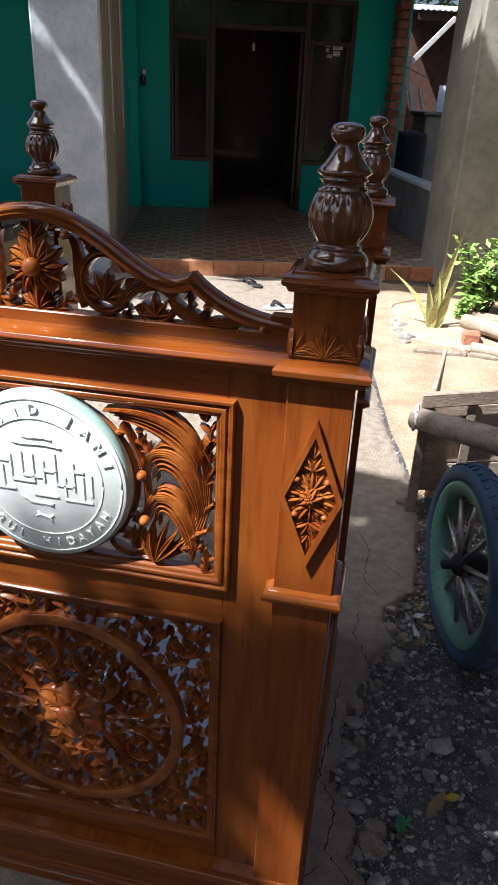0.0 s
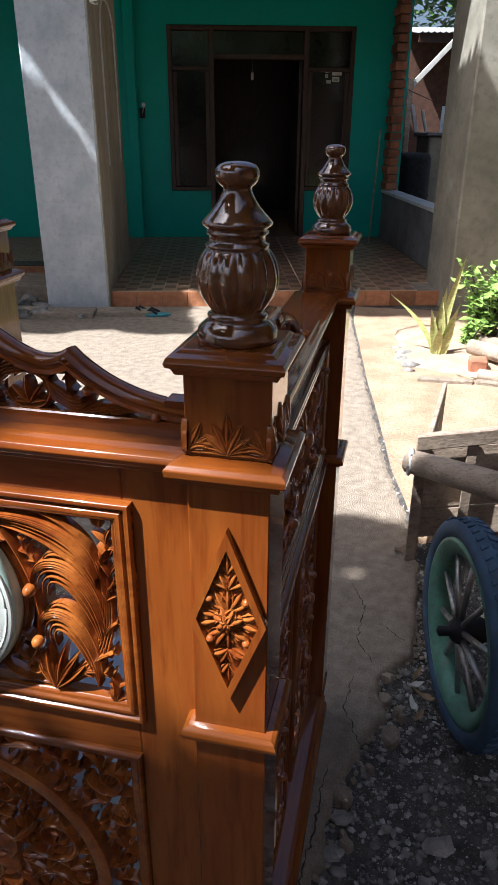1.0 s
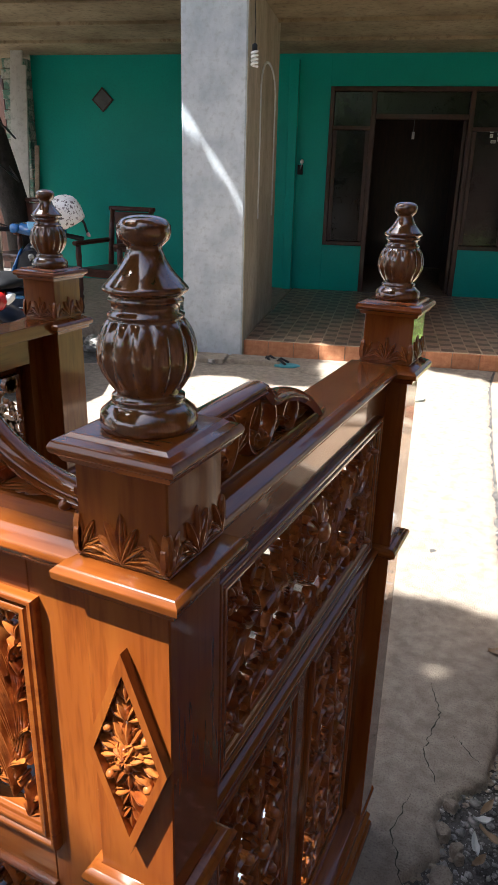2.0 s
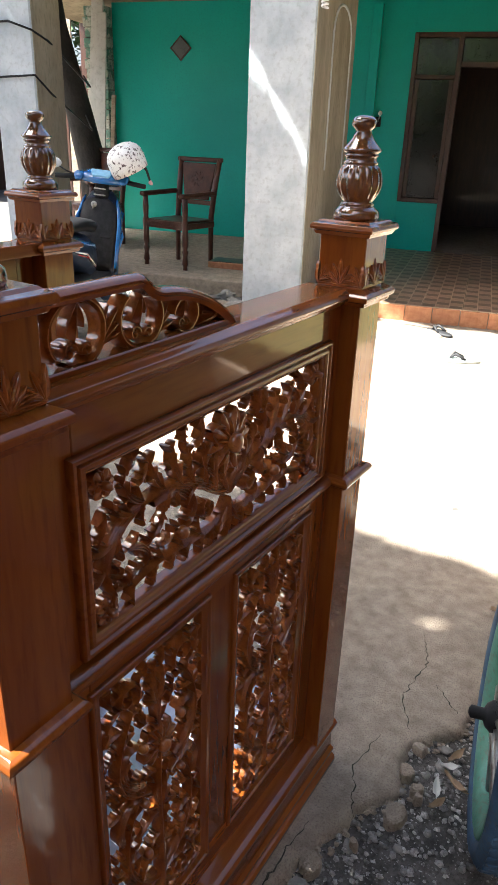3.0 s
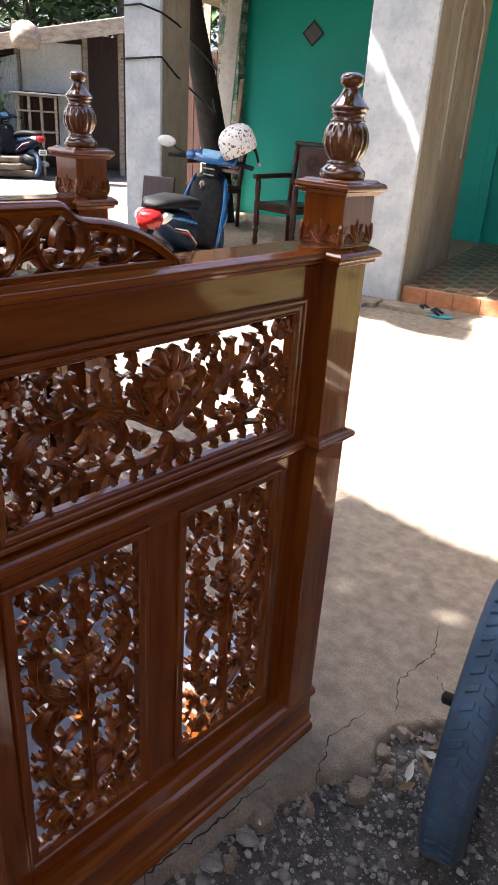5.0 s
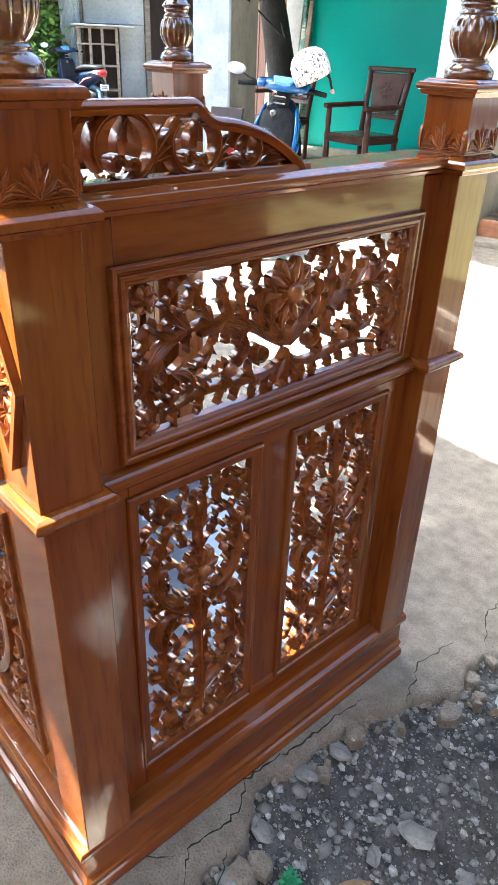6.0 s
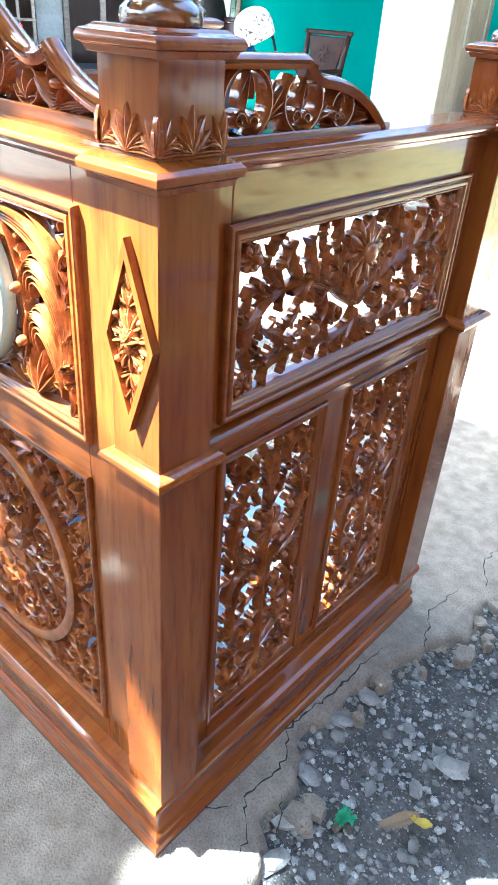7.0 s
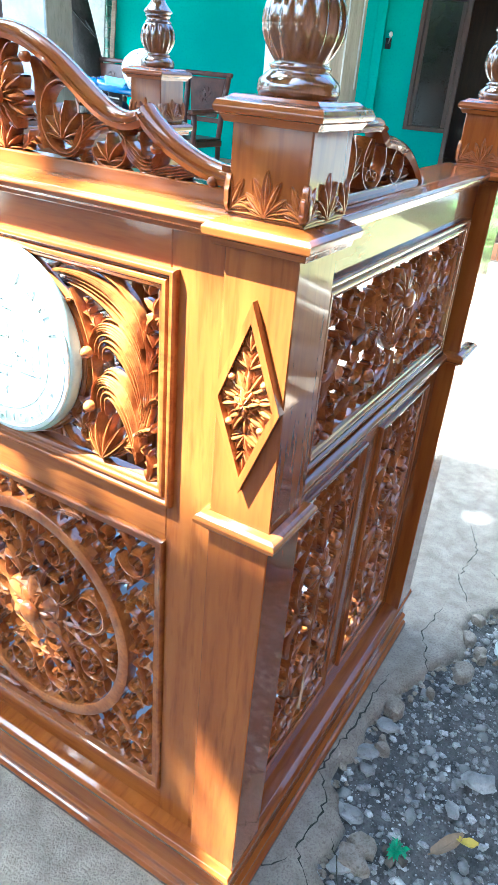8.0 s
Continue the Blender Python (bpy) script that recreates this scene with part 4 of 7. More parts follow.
def crest_front():
    c = Carving(0.30, 0.075, 0.010, 41)
    top = lambda u: np.interp(np.abs(u), [0, 0.03, 0.06, 0.09, 0.115, 0.14, 0.165, 0.195, 0.215, 0.25, 0.30], [0.042, 0.039, 0.030, 0.014, -0.003, -0.019, -0.026, -0.018, -0.040, -0.051, -0.057])

    def half():
        c.palmette(0.0, -0.066, 90, 0.030, 7, 150, 0.16, 0.008, 0.2)
        c.palmette(0.0, 0.012, 90, 0.028, 5, 120, 0.16, 0.007, 0.2)
        # a round stem beside the flower with a small blossom in it, then a long branch of leaves
        t = np.linspace(0.15, 2.05, 24) * np.pi
        c.stroke(np.stack([0.088 + 0.030 * np.cos(t), -0.028 + 0.033 * np.sin(t)], 1), 0.0050, 0.008)
        c.palmette(0.086, -0.048, 80, 0.036, 7, 170, 0.15, 0.008, 0.2)
        c.plume((0.058, -0.060), (0.050, -0.030), (0.060, 0.010), (0.044, 0.022), 0.0065, 0.008, 0.0, 0.005, 3)
        c.plume((0.104, -0.052), (0.128, -0.020), (0.150, -0.022), (0.176, -0.034), 0.0075, 0.009, 0.001, 0, 3)
        t = np.linspace(-0.95, 0.75, 22) * np.pi
        c.stroke(np.stack([0.150 + 0.023 * np.cos(t), -0.048 + 0.019 * np.sin(t)], 1), 0.0046, 0.008)
        c.palmette(0.150, -0.062, 95, 0.026, 5, 150, 0.17, 0.007, 0.2)
        c.plume((0.168, -0.040), (0.190, -0.066), (0.212, -0.066), (0.216, -0.042), 0.0075, 0.009, 0.001, 0.005, 3)
        c.plume((0.190, -0.064), (0.225, -0.072), (0.240, -0.050), (0.282, -0.062), 0.0065, 0.008, 0.0, 0.005, 4)
        c.finger(0.176, -0.030, 8, 0.030, 20, 0.004, 0.008)

    c.mirrored(half)
    c.flower(0, -0.015, 0.036, 12, 0.011)
    c.fill(0.0075, lambda u, v: v < top(u) - 0.006)
    keep = Shape()
    k = c.s
    vs = []
    for u, v, w in k.v:
        vs.append((u, min(v, float(top(u))), w))
    keep.v, keep.f, keep.flat = vs, k.f, k.flat
    return keep


part("crest_base", box(2 * MID + 0.066, -0.066, CREST_Y - 0.011, CREST_Y + 0.011, 1.015, 1.032, 0.0015), WOOD_X, pulpit)
part("crest_end", box(-0.09, -0.066, CREST_Y - 0.0105, CREST_Y + 0.0105, 1.03, 1.052, 0.001), WOOD_Z, pulpit)
part("crest_end", box(2 * MID + 0.066, 2 * MID + 0.09, CREST_Y - 0.0105, CREST_Y + 0.0105, 1.03, 1.052, 0.001), WOOD_Z, pulpit)
crisp(part("crest_carving", crest_front().mapped(lambda u, v, w: (MID + u * 0.955, CREST_Y - 0.002 - w, 1.098 + v)), CARVED, pulpit, "pierced crest with a central flower and scrolls"))


def crest_side():
    """Two great C-scrolls with plumes in them and a tail of leaves under the falling rail."""
    c = Carving(0.155, 0.036, 0.010, 47)
    top = lambda u: np.interp(u, [-0.155, 0.0, 0.012, 0.05, 0.09, 0.125, 0.155], [0.032, 0.032, 0.020, 0.012, -0.002, -0.020, -0.036])
    for u, v, r, a0, a1 in ((-0.090, -0.004, 0.0315, -0.62, 1.22), (-0.004, -0.006, 0.0285, -1.30, 0.42), (0.066, -0.014, 0.0185, -0.75, 0.95)):
        t = np.linspace(a0, a1, 30) * np.pi
        c.stroke(np.stack([u + r * 1.10 * np.cos(t), v + r * np.sin(t)], 1), 0.0034 + 0.0014 * np.sin(np.linspace(0.3, 2.8, 30)), 0.009, 0.003)
        # fingers that hang inside the ring and a curl at its foot
        for da, L, bend in ((222, 1.1, 48), (254, 1.15, 22), (292, 0.8, -16)):
            c.finger(u + 0.25 * r, v + 0.82 * r, da, r * L, bend, r * 0.060, 0.0065, -0.001, 9)
        c.scroll(u - 0.25 * r, v - 0.52 * r, r * 0.30, 0, 1.1, 1, r * 0.10, 2)
        c.scroll(u + 0.38 * r, v - 0.58 * r, r * 0.24, 180, 1.1, -1, r * 0.09, 2)
    # leaves that part from one scroll to the next
    for k, (da, L) in enumerate(((78, 0.040), (60, 0.046), (42, 0.044), (24, 0.038))):
        c.finger(-0.060, -0.022, da, L, -32, 0.0042, 0.008, 0.001, 9)
    for da, L in ((58, 0.034), (40, 0.036), (20, 0.032)):
        c.finger(0.020, -0.026, da, L, -20, 0.0038, 0.008, 0.001, 9)
    c.plume((-0.120, 0.022), (-0.135, 0.030), (-0.148, 0.020), (-0.150, -0.004), 0.006, 0.007, 0.0, 0, 2)
    c.plume((-0.044, 0.026), (-0.030, 0.034), (-0.014, 0.028), (0.004, 0.030), 0.005, 0.007, 0.0, 0.004, 2)
    c.plume((0.086, -0.022), (0.100, -0.010), (0.116, -0.016), (0.146, -0.034), 0.0065, 0.008, 0.0, 0, 3)
    c.finger(0.090, -0.032, 10, 0.050, -8, 0.0045, 0.008)
    c.fill(0.015, lambda u, v: v < top(u) - 0.004)
    k = Shape()
    k.v, k.f, k.flat = [(u, min(v, float(top(u))), w) for u, v, w in c.s.v], c.s.f, c.s.flat
    return k


CSIDE = crest_side()
for left in (False, True):
    xc = -0.036 if not left else 2 * MID + 0.036
    sg = 1 if not left else -1
    part("crest_base", box(xc - 0.011, xc + 0.011, 0.084, 0.418, 1.014, 1.022, 0.0015), WOOD_Y, pulpit)
    part("crest_end", box(xc - 0.0108, xc + 0.0108, 0.084, 0.104, 1.022, 1.082, 0.0015), WOOD_Z, pulpit)
    crisp(part("crest_carving", CSIDE.mapped(lambda u, v, w: (xc + sg * (w - 0.002), 0.254 + u, 1.054 + v), flip=left), CARVED, pulpit))
    place = lambda u, v, w: (xc + w, u, v)
    curve = np.concatenate([bent((0.084, 1.087), (0.14, 1.087), (0.19, 1.087), (0.246, 1.087), 5), bent((0.246, 1.087), (0.257, 1.085), (0.258, 1.072), (0.280, 1.069), 7)[1:], bent((0.280, 1.069), (0.325, 1.066), (0.372, 1.050), (0.412, 1.012), 12)[1:]])
    soft(part("crest_rail", handrail(curve, place, [(n * 0.8, w) for n, w in RAIL]), WOOD_Y, pulpit))

# ---- the round sign ----
sign = part("sign_board", lathe([(0.110, 0.0), (0.116, 0.002), (0.117, 0.010), (0.116, 0.016), (0.113, 0.018)], 72).mapped(lambda x, y, z: (MID + x + 0.004, FRONT - 0.004 - z, 0.827 + y), flip=False), SIGN_EDGE, pulpit, "round white sign board with raised lettering")
part("sign_face", lathe([(0.113, 0.0165), (0.1128, 0.0195), (0.112, 0.0202)], 72).mapped(lambda x, y, z: (MID + x + 0.004, FRONT - 0.004 - z, 0.827 + y)), SIGN, sign)
t = np.linspace(0, 2 * np.pi, 65)
for r in (0.107, 0.082):
    part("sign_ring", tube([(MID + 0.004 + r * math.cos(a), FRONT - 0.0242, 0.827 + r * math.sin(a)) for a in t], 0.0012, 5), SIGN_RELIEF, sign)


def letters(text, radius, start, step, size, inward):
    """Raised capitals set round a ring, from the angle start in steps (degrees)."""
    for k, ch in enumerate(text):
        if ch == " ":
            continue
        a = radians(start + step * k)
        cu = bpy.data.curves.new("letter", "FONT")
        cu.body, cu.size, cu.extrude, cu.align_x, cu.align_y = ch, size, 0.0012, "CENTER", "CENTER"
        tmp = bpy.data.objects.new("letter", cu)
        me = bpy.data.meshes.new_from_object(tmp)
        bpy.data.objects.remove(tmp)
        me.materials.append(SIGN_RELIEF)
        ob = new("letter", me)
        ob.parent = sign
        roll = math.degrees(a) - 90 if not inward else math.degrees(a) + 90
        ob.matrix_basis = pose(MID + 0.004 + radius * math.cos(a), FRONT - 0.0248, 0.827 + radius * math.sin(a), 90, 0, 0) @ pose(0, 0, 0, 0, 0, roll)


letters("MASJID JAMI", 0.0945, 164, -14.5, 0.019, False)
letters("NURUL HIDAYAH", 0.0945, 206, 10.6, 0.017, True)
# the script in the middle, as plain upright and level bars with thin edges
def script_bar(x0, x1, z0, z1, thick=0.0016):
    part("script_bar", box(MID + 0.004 + x0, MID + 0.004 + x1, FRONT - 0.0258, FRONT - 0.0238, 0.827 + z0, 0.827 + z1, 0.0005), SIGN_RELIEF, sign)


for x, z, tall in ((-0.066, -0.012, 0.030), (-0.052, -0.020, 0.034), (-0.040, -0.006, 0.036), (-0.025, 0.002, 0.034), (-0.010, -0.004, 0.038), (0.004, -0.004, 0.030), (0.020, -0.006, 0.044), (0.032, -0.020, 0.026), (0.044, -0.012, 0.040), (0.056, -0.024, 0.034), (0.067, -0.016, 0.030)):
    script_bar(x - 0.0017, x + 0.0017, z, z + tall)
for x0, x1, z in ((-0.066, -0.036, -0.020), (-0.040, -0.008, -0.006), (-0.025, 0.004, 0.002), (-0.012, 0.022, -0.024), (0.020, 0.046, -0.006), (0.030, 0.068, -0.026), (-0.060, -0.040, 0.020), (0.004, 0.022, 0.012), (0.044, 0.058, 0.016), (-0.02, 0.014, -0.036)):
    script_bar(x0, x1, z - 0.0017, z + 0.0017)
for p in (((-0.036, 0.048), (-0.02, 0.042), (0.0, 0.052), (0.03, 0.045)), ((-0.022, 0.057), (-0.01, 0.053), (0.005, 0.060), (0.018, 0.055)), ((-0.012, -0.058), (-0.004, -0.046), (0.004, -0.066), (0.012, -0.052)), ((-0.010, -0.050), (0.0, -0.062), (0.006, -0.048), (0.010, -0.064)), ((-0.03, -0.028), (-0.015, -0.042), (0.004, -0.030), (0.012, -0.040))):
    part("script_stroke", tube([(MID + 0.004 + q[0], FRONT - 0.0245, 0.827 + q[1]) for q in bent(*p, 10)], 0.0015, 6), SIGN_RELIEF, sign)


# ---- ground ----
def uneven(x, y):
    low = -0.03 if y < 1.2 else -0.03 + 0.024 * min(1, (y - 1.2) / 0.6)
    near = max(0.0, 1 - math.hypot(x, y - 1) / 6)
    return low + near * (0.010 * noise.noise(Vector((x * 4, y * 4, 0))) + 0.005 * noise.noise(Vector((x * 15, y * 15, 3))))


def ground_sheet():
    xs = np.unique(np.r_[np.linspace(-400, -14, 10), np.linspace(-14, -1, 40), np.linspace(-1, 2.2, 110), np.linspace(2.2, 14, 24), np.linspace(14, 400, 10)])
    ys = np.unique(np.r_[np.linspace(-400, -8, 10), np.linspace(-8, -0.6, 20), np.linspace(-0.6, 5, 150), np.linspace(5, 20, 24), np.linspace(20, 400, 10)])
    s = Shape()
    nx, ny = len(xs), len(ys)
    s.add([(x, y, uneven(x, y)) for x in xs for y in ys], [(i * ny + j, (i + 1) * ny + j, (i + 1) * ny + j + 1, i * ny + j + 1) for i in range(nx - 1) for j in range(ny - 1)])
    return s


ground = tagged(part("ground", ground_sheet(), DIRT), "packed grey-brown earth with grit", "ground", kind="structure")

EDGE = [(0.16, -4), (0.16, -0.6), (0.15, -0.1), (0.145, 0.11), (0.09, 0.167), (0.10, 0.25), (0.04, 0.324), (0.058, 0.537), (0.10, 0.68), (0.155, 0.786), (0.124, 0.86), (0.132, 0.90), (0.214, 1.01), (0.225, 1.15), (0.23, 1.43), (0.19, 1.75), (0.11, 2.11), (0.02, 2.7), (-0.07, 3.24), (-0.17, 3.95), (-0.25, 4.48), (-0.28, 4.95)]


def pavement():
    rng = random.Random(4)
    edge = []
    for (xa, ya), (xb, yb) in zip(EDGE[:-1], EDGE[1:]):
        n = max(1, int(math.hypot(xb - xa, yb - ya) / 0.018)) if -0.6 <= ya < 2.2 else 14
        for k in range(n):
            t = k / n
            edge.append((xa + (xb - xa) * t + 0.012 * noise.noise(Vector((ya * 30 + t * 9, 2, 0))) + rng.uniform(-0.007, 0.007), ya + (yb - ya) * t + rng.uniform(-0.004, 0.004)))
    edge.append(EDGE[-1])
    edge.sort(key=lambda p: p[1])
    s, n = Shape(), 7
    for x, y in edge:
        far = float(np.interp(y, [-4, 2.6, 3.6, 4.5, 4.95], [-6, -6, -3.0, -2.1, -1.0]))
        # chipped foot, worn lip, then the flat
        s.v += [(x + rng.uniform(0.002, 0.012), y, -0.06), (x + rng.uniform(0.0, 0.008), y, -0.02), (x - 0.002, y, -0.006 + rng.uniform(-0.004, 0.002)), (x - 0.010, y, -0.001), (x - 0.04, y, 0.0), (x - 0.4, y, 0.0), (far, y, 0.0)]
    s.f = [(i * n + k, (i + 1) * n + k, (i + 1) * n + k + 1, i * n + k + 1) for i in range(len(edge) - 1) for k in range(n - 1)]
    return s


paved = tagged(part("pavement", pavement(), CONCRETE), "worn grey concrete apron with a broken edge", "pavement", kind="structure")


def sand_sheet():
    s = Shape()
    ys = np.linspace(1.35, 4.95, 60)
    for y in ys:
        x0 = float(np.interp(y, [p[1] for p in EDGE], [p[0] for p in EDGE])) + 0.012
        ramp = min(1.0, (y - 1.35) / 0.5)
        for k in range(26):
            x = x0 + 1.5 * (k / 25) ** 1.5
            s.v.append((x, y + 0.08 * noise.noise(Vector((x * 3, 0, 5))) * (1 - ramp), uneven(x, y) + 0.012 * ramp - 0.006 + 0.005 * noise.noise(Vector((x * 9, y * 9, 1)))))
    s.f = [(i * 26 + k, i * 26 + k + 1, (i + 1) * 26 + k + 1, (i + 1) * 26 + k) for i in range(59) for k in range(25)]
    return s


SAND = mat("pale_sandy_earth", (0.27, 0.170, 0.105), (0.40, 0.275, 0.180), rough=0.95, scale=5, fine=70, bump=0.8, depth=0.008, c=(0.17, 0.125, 0.085))
tagged(part("sandy_path", sand_sheet(), SAND), "pale sandy earth beside the apron", "ground", kind="structure")


def grass_sheet():
    """Short uneven grass east of the cart, up to the planting bed; unseen, added to tint reflections."""
    s, xs, ys = Shape(), np.linspace(1.35, 7.0, 46), np.linspace(-2.0, 7.0, 70)
    for i, x in enumerate(xs):
        for y in ys:
            edge = 0.12 * noise.noise(Vector((0, 1.5 * y, 2))) if i == 0 else 0.0
            s.v.append((x + edge, y, uneven(x, y) + (0.004 if i == 0 else 0.022) + 0.015 * noise.noise(Vector((6 * x, 6 * y, 8)))))
    n = len(ys)
    s.f = [(i * n + j, (i + 1) * n + j, (i + 1) * n + j + 1, i * n + j + 1) for i in range(len(xs) - 1) for j in range(n - 1)]
    return s


tagged(part("grass", grass_sheet(), GRASS), "unseen short yellow-green grass added for the varnish's reflections", "grass", kind="structure")

# unseen dark wall, added to keep eastern light off the pulpit's side
tagged(part("wall_east", box(2.6, 2.75, -3.5, 1.0, -0.05, 2.7, 0.01), SHADED_BRICK), "unseen dark brick wall added to darken the pulpit's side", "wall", kind="structure")

# ---- the house: its own frame, a along the front and b into the house ----
HOUSE = pose(-2.11, 4.43, 0, 0, 0, 15)
FLOOR = 0.12


def house(name, s, material, label, category, parent=None):
    ob = part(name, s, material, parent)
    if parent is None:
        ob.matrix_basis = HOUSE
        tagged(ob, label, category, kind="structure")
    return ob


def at_house(a, b, z=0.0, turn=0.0):
    return HOUSE @ pose(a, b, z, 0, 0, turn)


porch = house("porch_floor", box(-0.0, 2.86, 0.062, 3.02, -0.06, FLOOR - 0.008, 0.002), GROUT, "porch floor of brown chequered tiles", "floor")
house("porch_step", box(-4.2, -0.0, 0.30, 3.02, -0.06, FLOOR, 0.01), CONCRETE, "bare worn concrete porch floor", "floor")

# back wall in pieces round the door and its two windows
W0, W1, WD0, WD1 = 0.32, 2.31, 0.76, 1.82
wall = house("wall_back", box(-3.10, W0, 3.0, 3.15, 0.0, 2.72, 0.002), TEAL, "teal painted house wall", "wall")
for a0, a1, z0, z1 in ((W1, 2.90, 0, 2.72), (W0, W1, 2.25, 2.72), (W0, WD0, 0, 0.63), (WD1, W1, 0, 0.63)):
    house("wall_piece", box(a0, a1, 3.0, 3.15, z0, z1, 0.0), TEAL, "", "", wall)
house("wall_pilaster", box(-0.12, -0.02, 2.93, 3.0, 0.12, 2.5, 0.004), TEAL, "", "", wall)
# room walls take a dark wood colour that stands in for indoor shade
house("wall_room", box(-0.6, 2.9, 6.0, 6.1, 0.0, 2.72, 0.0), DARKWOOD, "back wall of the room, coloured dark for its shade", "wall")
house("wall_room_side", box(-0.7, -0.6, 3.15, 6.1, 0.0, 2.72, 0.0), DARKWOOD, "side wall of the room, coloured dark for its shade", "wall")
house("wall_room_side", box(2.82, 2.9, 3.15, 6.1, 0.0, 2.72, 0.0), DARKWOOD, "side wall of the room, coloured dark for its shade", "wall")
house("floor_room", box(-0.6, 2.82, 3.02, 6.0, -0.05, FLOOR, 0.0), CONCRETE, "dim room floor", "floor")
house("ceiling", box(-4.3, 2.9, -0.02, 6.1, 2.56, 2.66, 0.004), CEILING, "stained brown porch ceiling board", "ceiling")
house("roof", box(-4.5, 2.95, -0.08, 6.3, 2.74, 2.80, 0.004), ZINC, "low porch roof", "roof")
for b in (0.55, 1.35, 2.15):
    house("ceiling_batten", box(-4.2, 2.85, b, b + 0.05, 2.532, 2.56, 0.003), CEILING, "stained ceiling batten", "trim")

# door and windows in one frame
door = house("door_1", box(WD0, WD0 + 0.05, 2.985, 3.10, FLOOR, 2.25, 0.004), DARKWOOD, "open doorway in a dark brown frame", "door")
for a0, a1, z0, z1 in ((WD1 - 0.05, WD1, FLOOR, 2.25), (W0, W0 + 0.045, 0.63, 2.25), (W1 - 0.045, W1, 0.63, 2.25), (W0 + 0.045, W1 - 0.045, 2.205, 2.25), (WD0 + 0.05, WD1 - 0.05, 1.94, 1.99), (W0 + 0.045, WD0, 1.83, 1.87), (WD1, W1 - 0.045, 1.83, 1.87), (W0 + 0.045, WD0, 0.63, 0.675), (WD1, W1 - 0.045, 0.63, 0.675)):
    part("frame_bar", box(a0, a1, 2.985, 3.09, z0, z1, 0.004), DARKWOOD, door)
for a0, a1 in ((W0 + 0.045, WD0), (WD1, W1 - 0.045)):
    part("sash", box(a0 + 0.003, a0 + 0.045, 3.0, 3.04, 0.68, 1.826, 0.003), DARKWOOD, door)
    part("sash", box(a1 - 0.045, a1 - 0.003, 3.0, 3.04, 0.68, 1.826, 0.003), DARKWOOD, door)
    part("pane", box(a0 + 0.045, a1 - 0.045, 3.018, 3.024, 0.68, 1.826, 0.001), GLASS_DARK, door)
    part("pane", box(a0 + 0.003, a1 - 0.003, 3.03, 3.036, 1.873, 2.2, 0.001), GLASS_DARK, door)
part("pane", box(WD0 + 0.053, WD1 - 0.053, 3.03, 3.036, 1.993, 2.2, 0.001), GLASS_DARK, door)
# an inner door leaf, pushed in, and a low shelf glinting in the dark
leaf = part("door_leaf", box(WD1 - 0.09, WD1 - 0.055, 3.10, 3.95, FLOOR + 0.01, 1.935, 0.003), DARKWOOD, door)
for k, (a, z, w, h) in enumerate(((2.02, 1.845, 0.035, 0.05), (2.02, 1.79, 0.03, 0.035), (2.13, 1.82, 0.1, 0.045), (2.12, 1.76, 0.075, 0.045), (2.045, 1.735, 0.05, 0.03))):
    note = thing("paper_note", "small pale paper stuck on the dark window pane", "paper", group="papers on the window")
    note.matrix_basis = at_house(a, 3.0165, z)
    part("sheet", box(-w / 2, w / 2, -0.0012, 0, -h / 2, h / 2, 0.0), PAPER, note)
    for r in (0.25, 0.0, -0.25):
        part("print_bar", box(-w * 0.36, w * 0.36, -0.0018, -0.0012, h * r - h * 0.05, h * r + h * 0.05, 0.0), BLACK, note)
tag = thing("hanging_charm", "small white paper charm hanging in the doorway", "ornament")
tag.matrix_basis = at_house(1.22, 3.04, 1.80)
part("string", tube([(0, 0, 0.02), (0, 0, 0.145)], 0.0012, 4), PAPER, tag)
part("charm", box(-0.018, 0.018, -0.002, 0.002, -0.05, 0.02, 0.001).mapped(lambda x, y, z: (x * (1 - 6 * abs(z + 0.015)), y, z)), PAPER, tag)
switch = thing("wall_ornament", "small dark wall lamp bracket on the teal wall", "lamp")
switch.matrix_basis = at_house(0.03, 2.995, 1.42)
part("plate", box(-0.03, 0.03, -0.012, 0.0, -0.05, 0.05, 0.004), BLACK, switch)
part("arm", tube([(0, -0.01, 0.0), (0.01, -0.05, 0.02), (0.025, -0.08, 0.06)], 0.006), STEEL, switch)
part("bulb", lathe([(0.008, 0), (0.02, 0.015), (0.022, 0.03), (0.008, 0.05)], 12, at=(0.025, -0.08, 0.055)), WHITE, switch)
plate = thing("diamond_plaque", "dark diamond-shaped plaque on the teal wall", "plaque")
plate.matrix_basis = at_house(-2.25, 3.0, 2.11) @ pose(0, 0, 0, 0, 45, 0)
part("board", box(-0.085, 0.085, -0.018, 0, -0.085, 0.085, 0.004), PLASTER_DARK, plate)
part("rim", ring_moulding(-0.09, 0.09, -0.09, 0.09, [(0, 0), (0, 0.022), (0.012, 0.024), (0.014, 0.018)]).mapped(lambda u, v, w: (u, -w, v)), DARKWOOD, plate)


def pillar(a0, a1, b0, b1, label, inner, face=PLASTER):
    p = thing("porch_pillar", label, "pillar", group="porch pillars")
    p.matrix_basis = HOUSE
    part("shaft", box(a0, a1, b0, b1, -0.05, 2.56, 0.012), face, p)
    if inner:
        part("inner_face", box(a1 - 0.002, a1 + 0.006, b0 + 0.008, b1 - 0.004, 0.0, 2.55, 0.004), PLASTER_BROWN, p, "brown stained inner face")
    return p


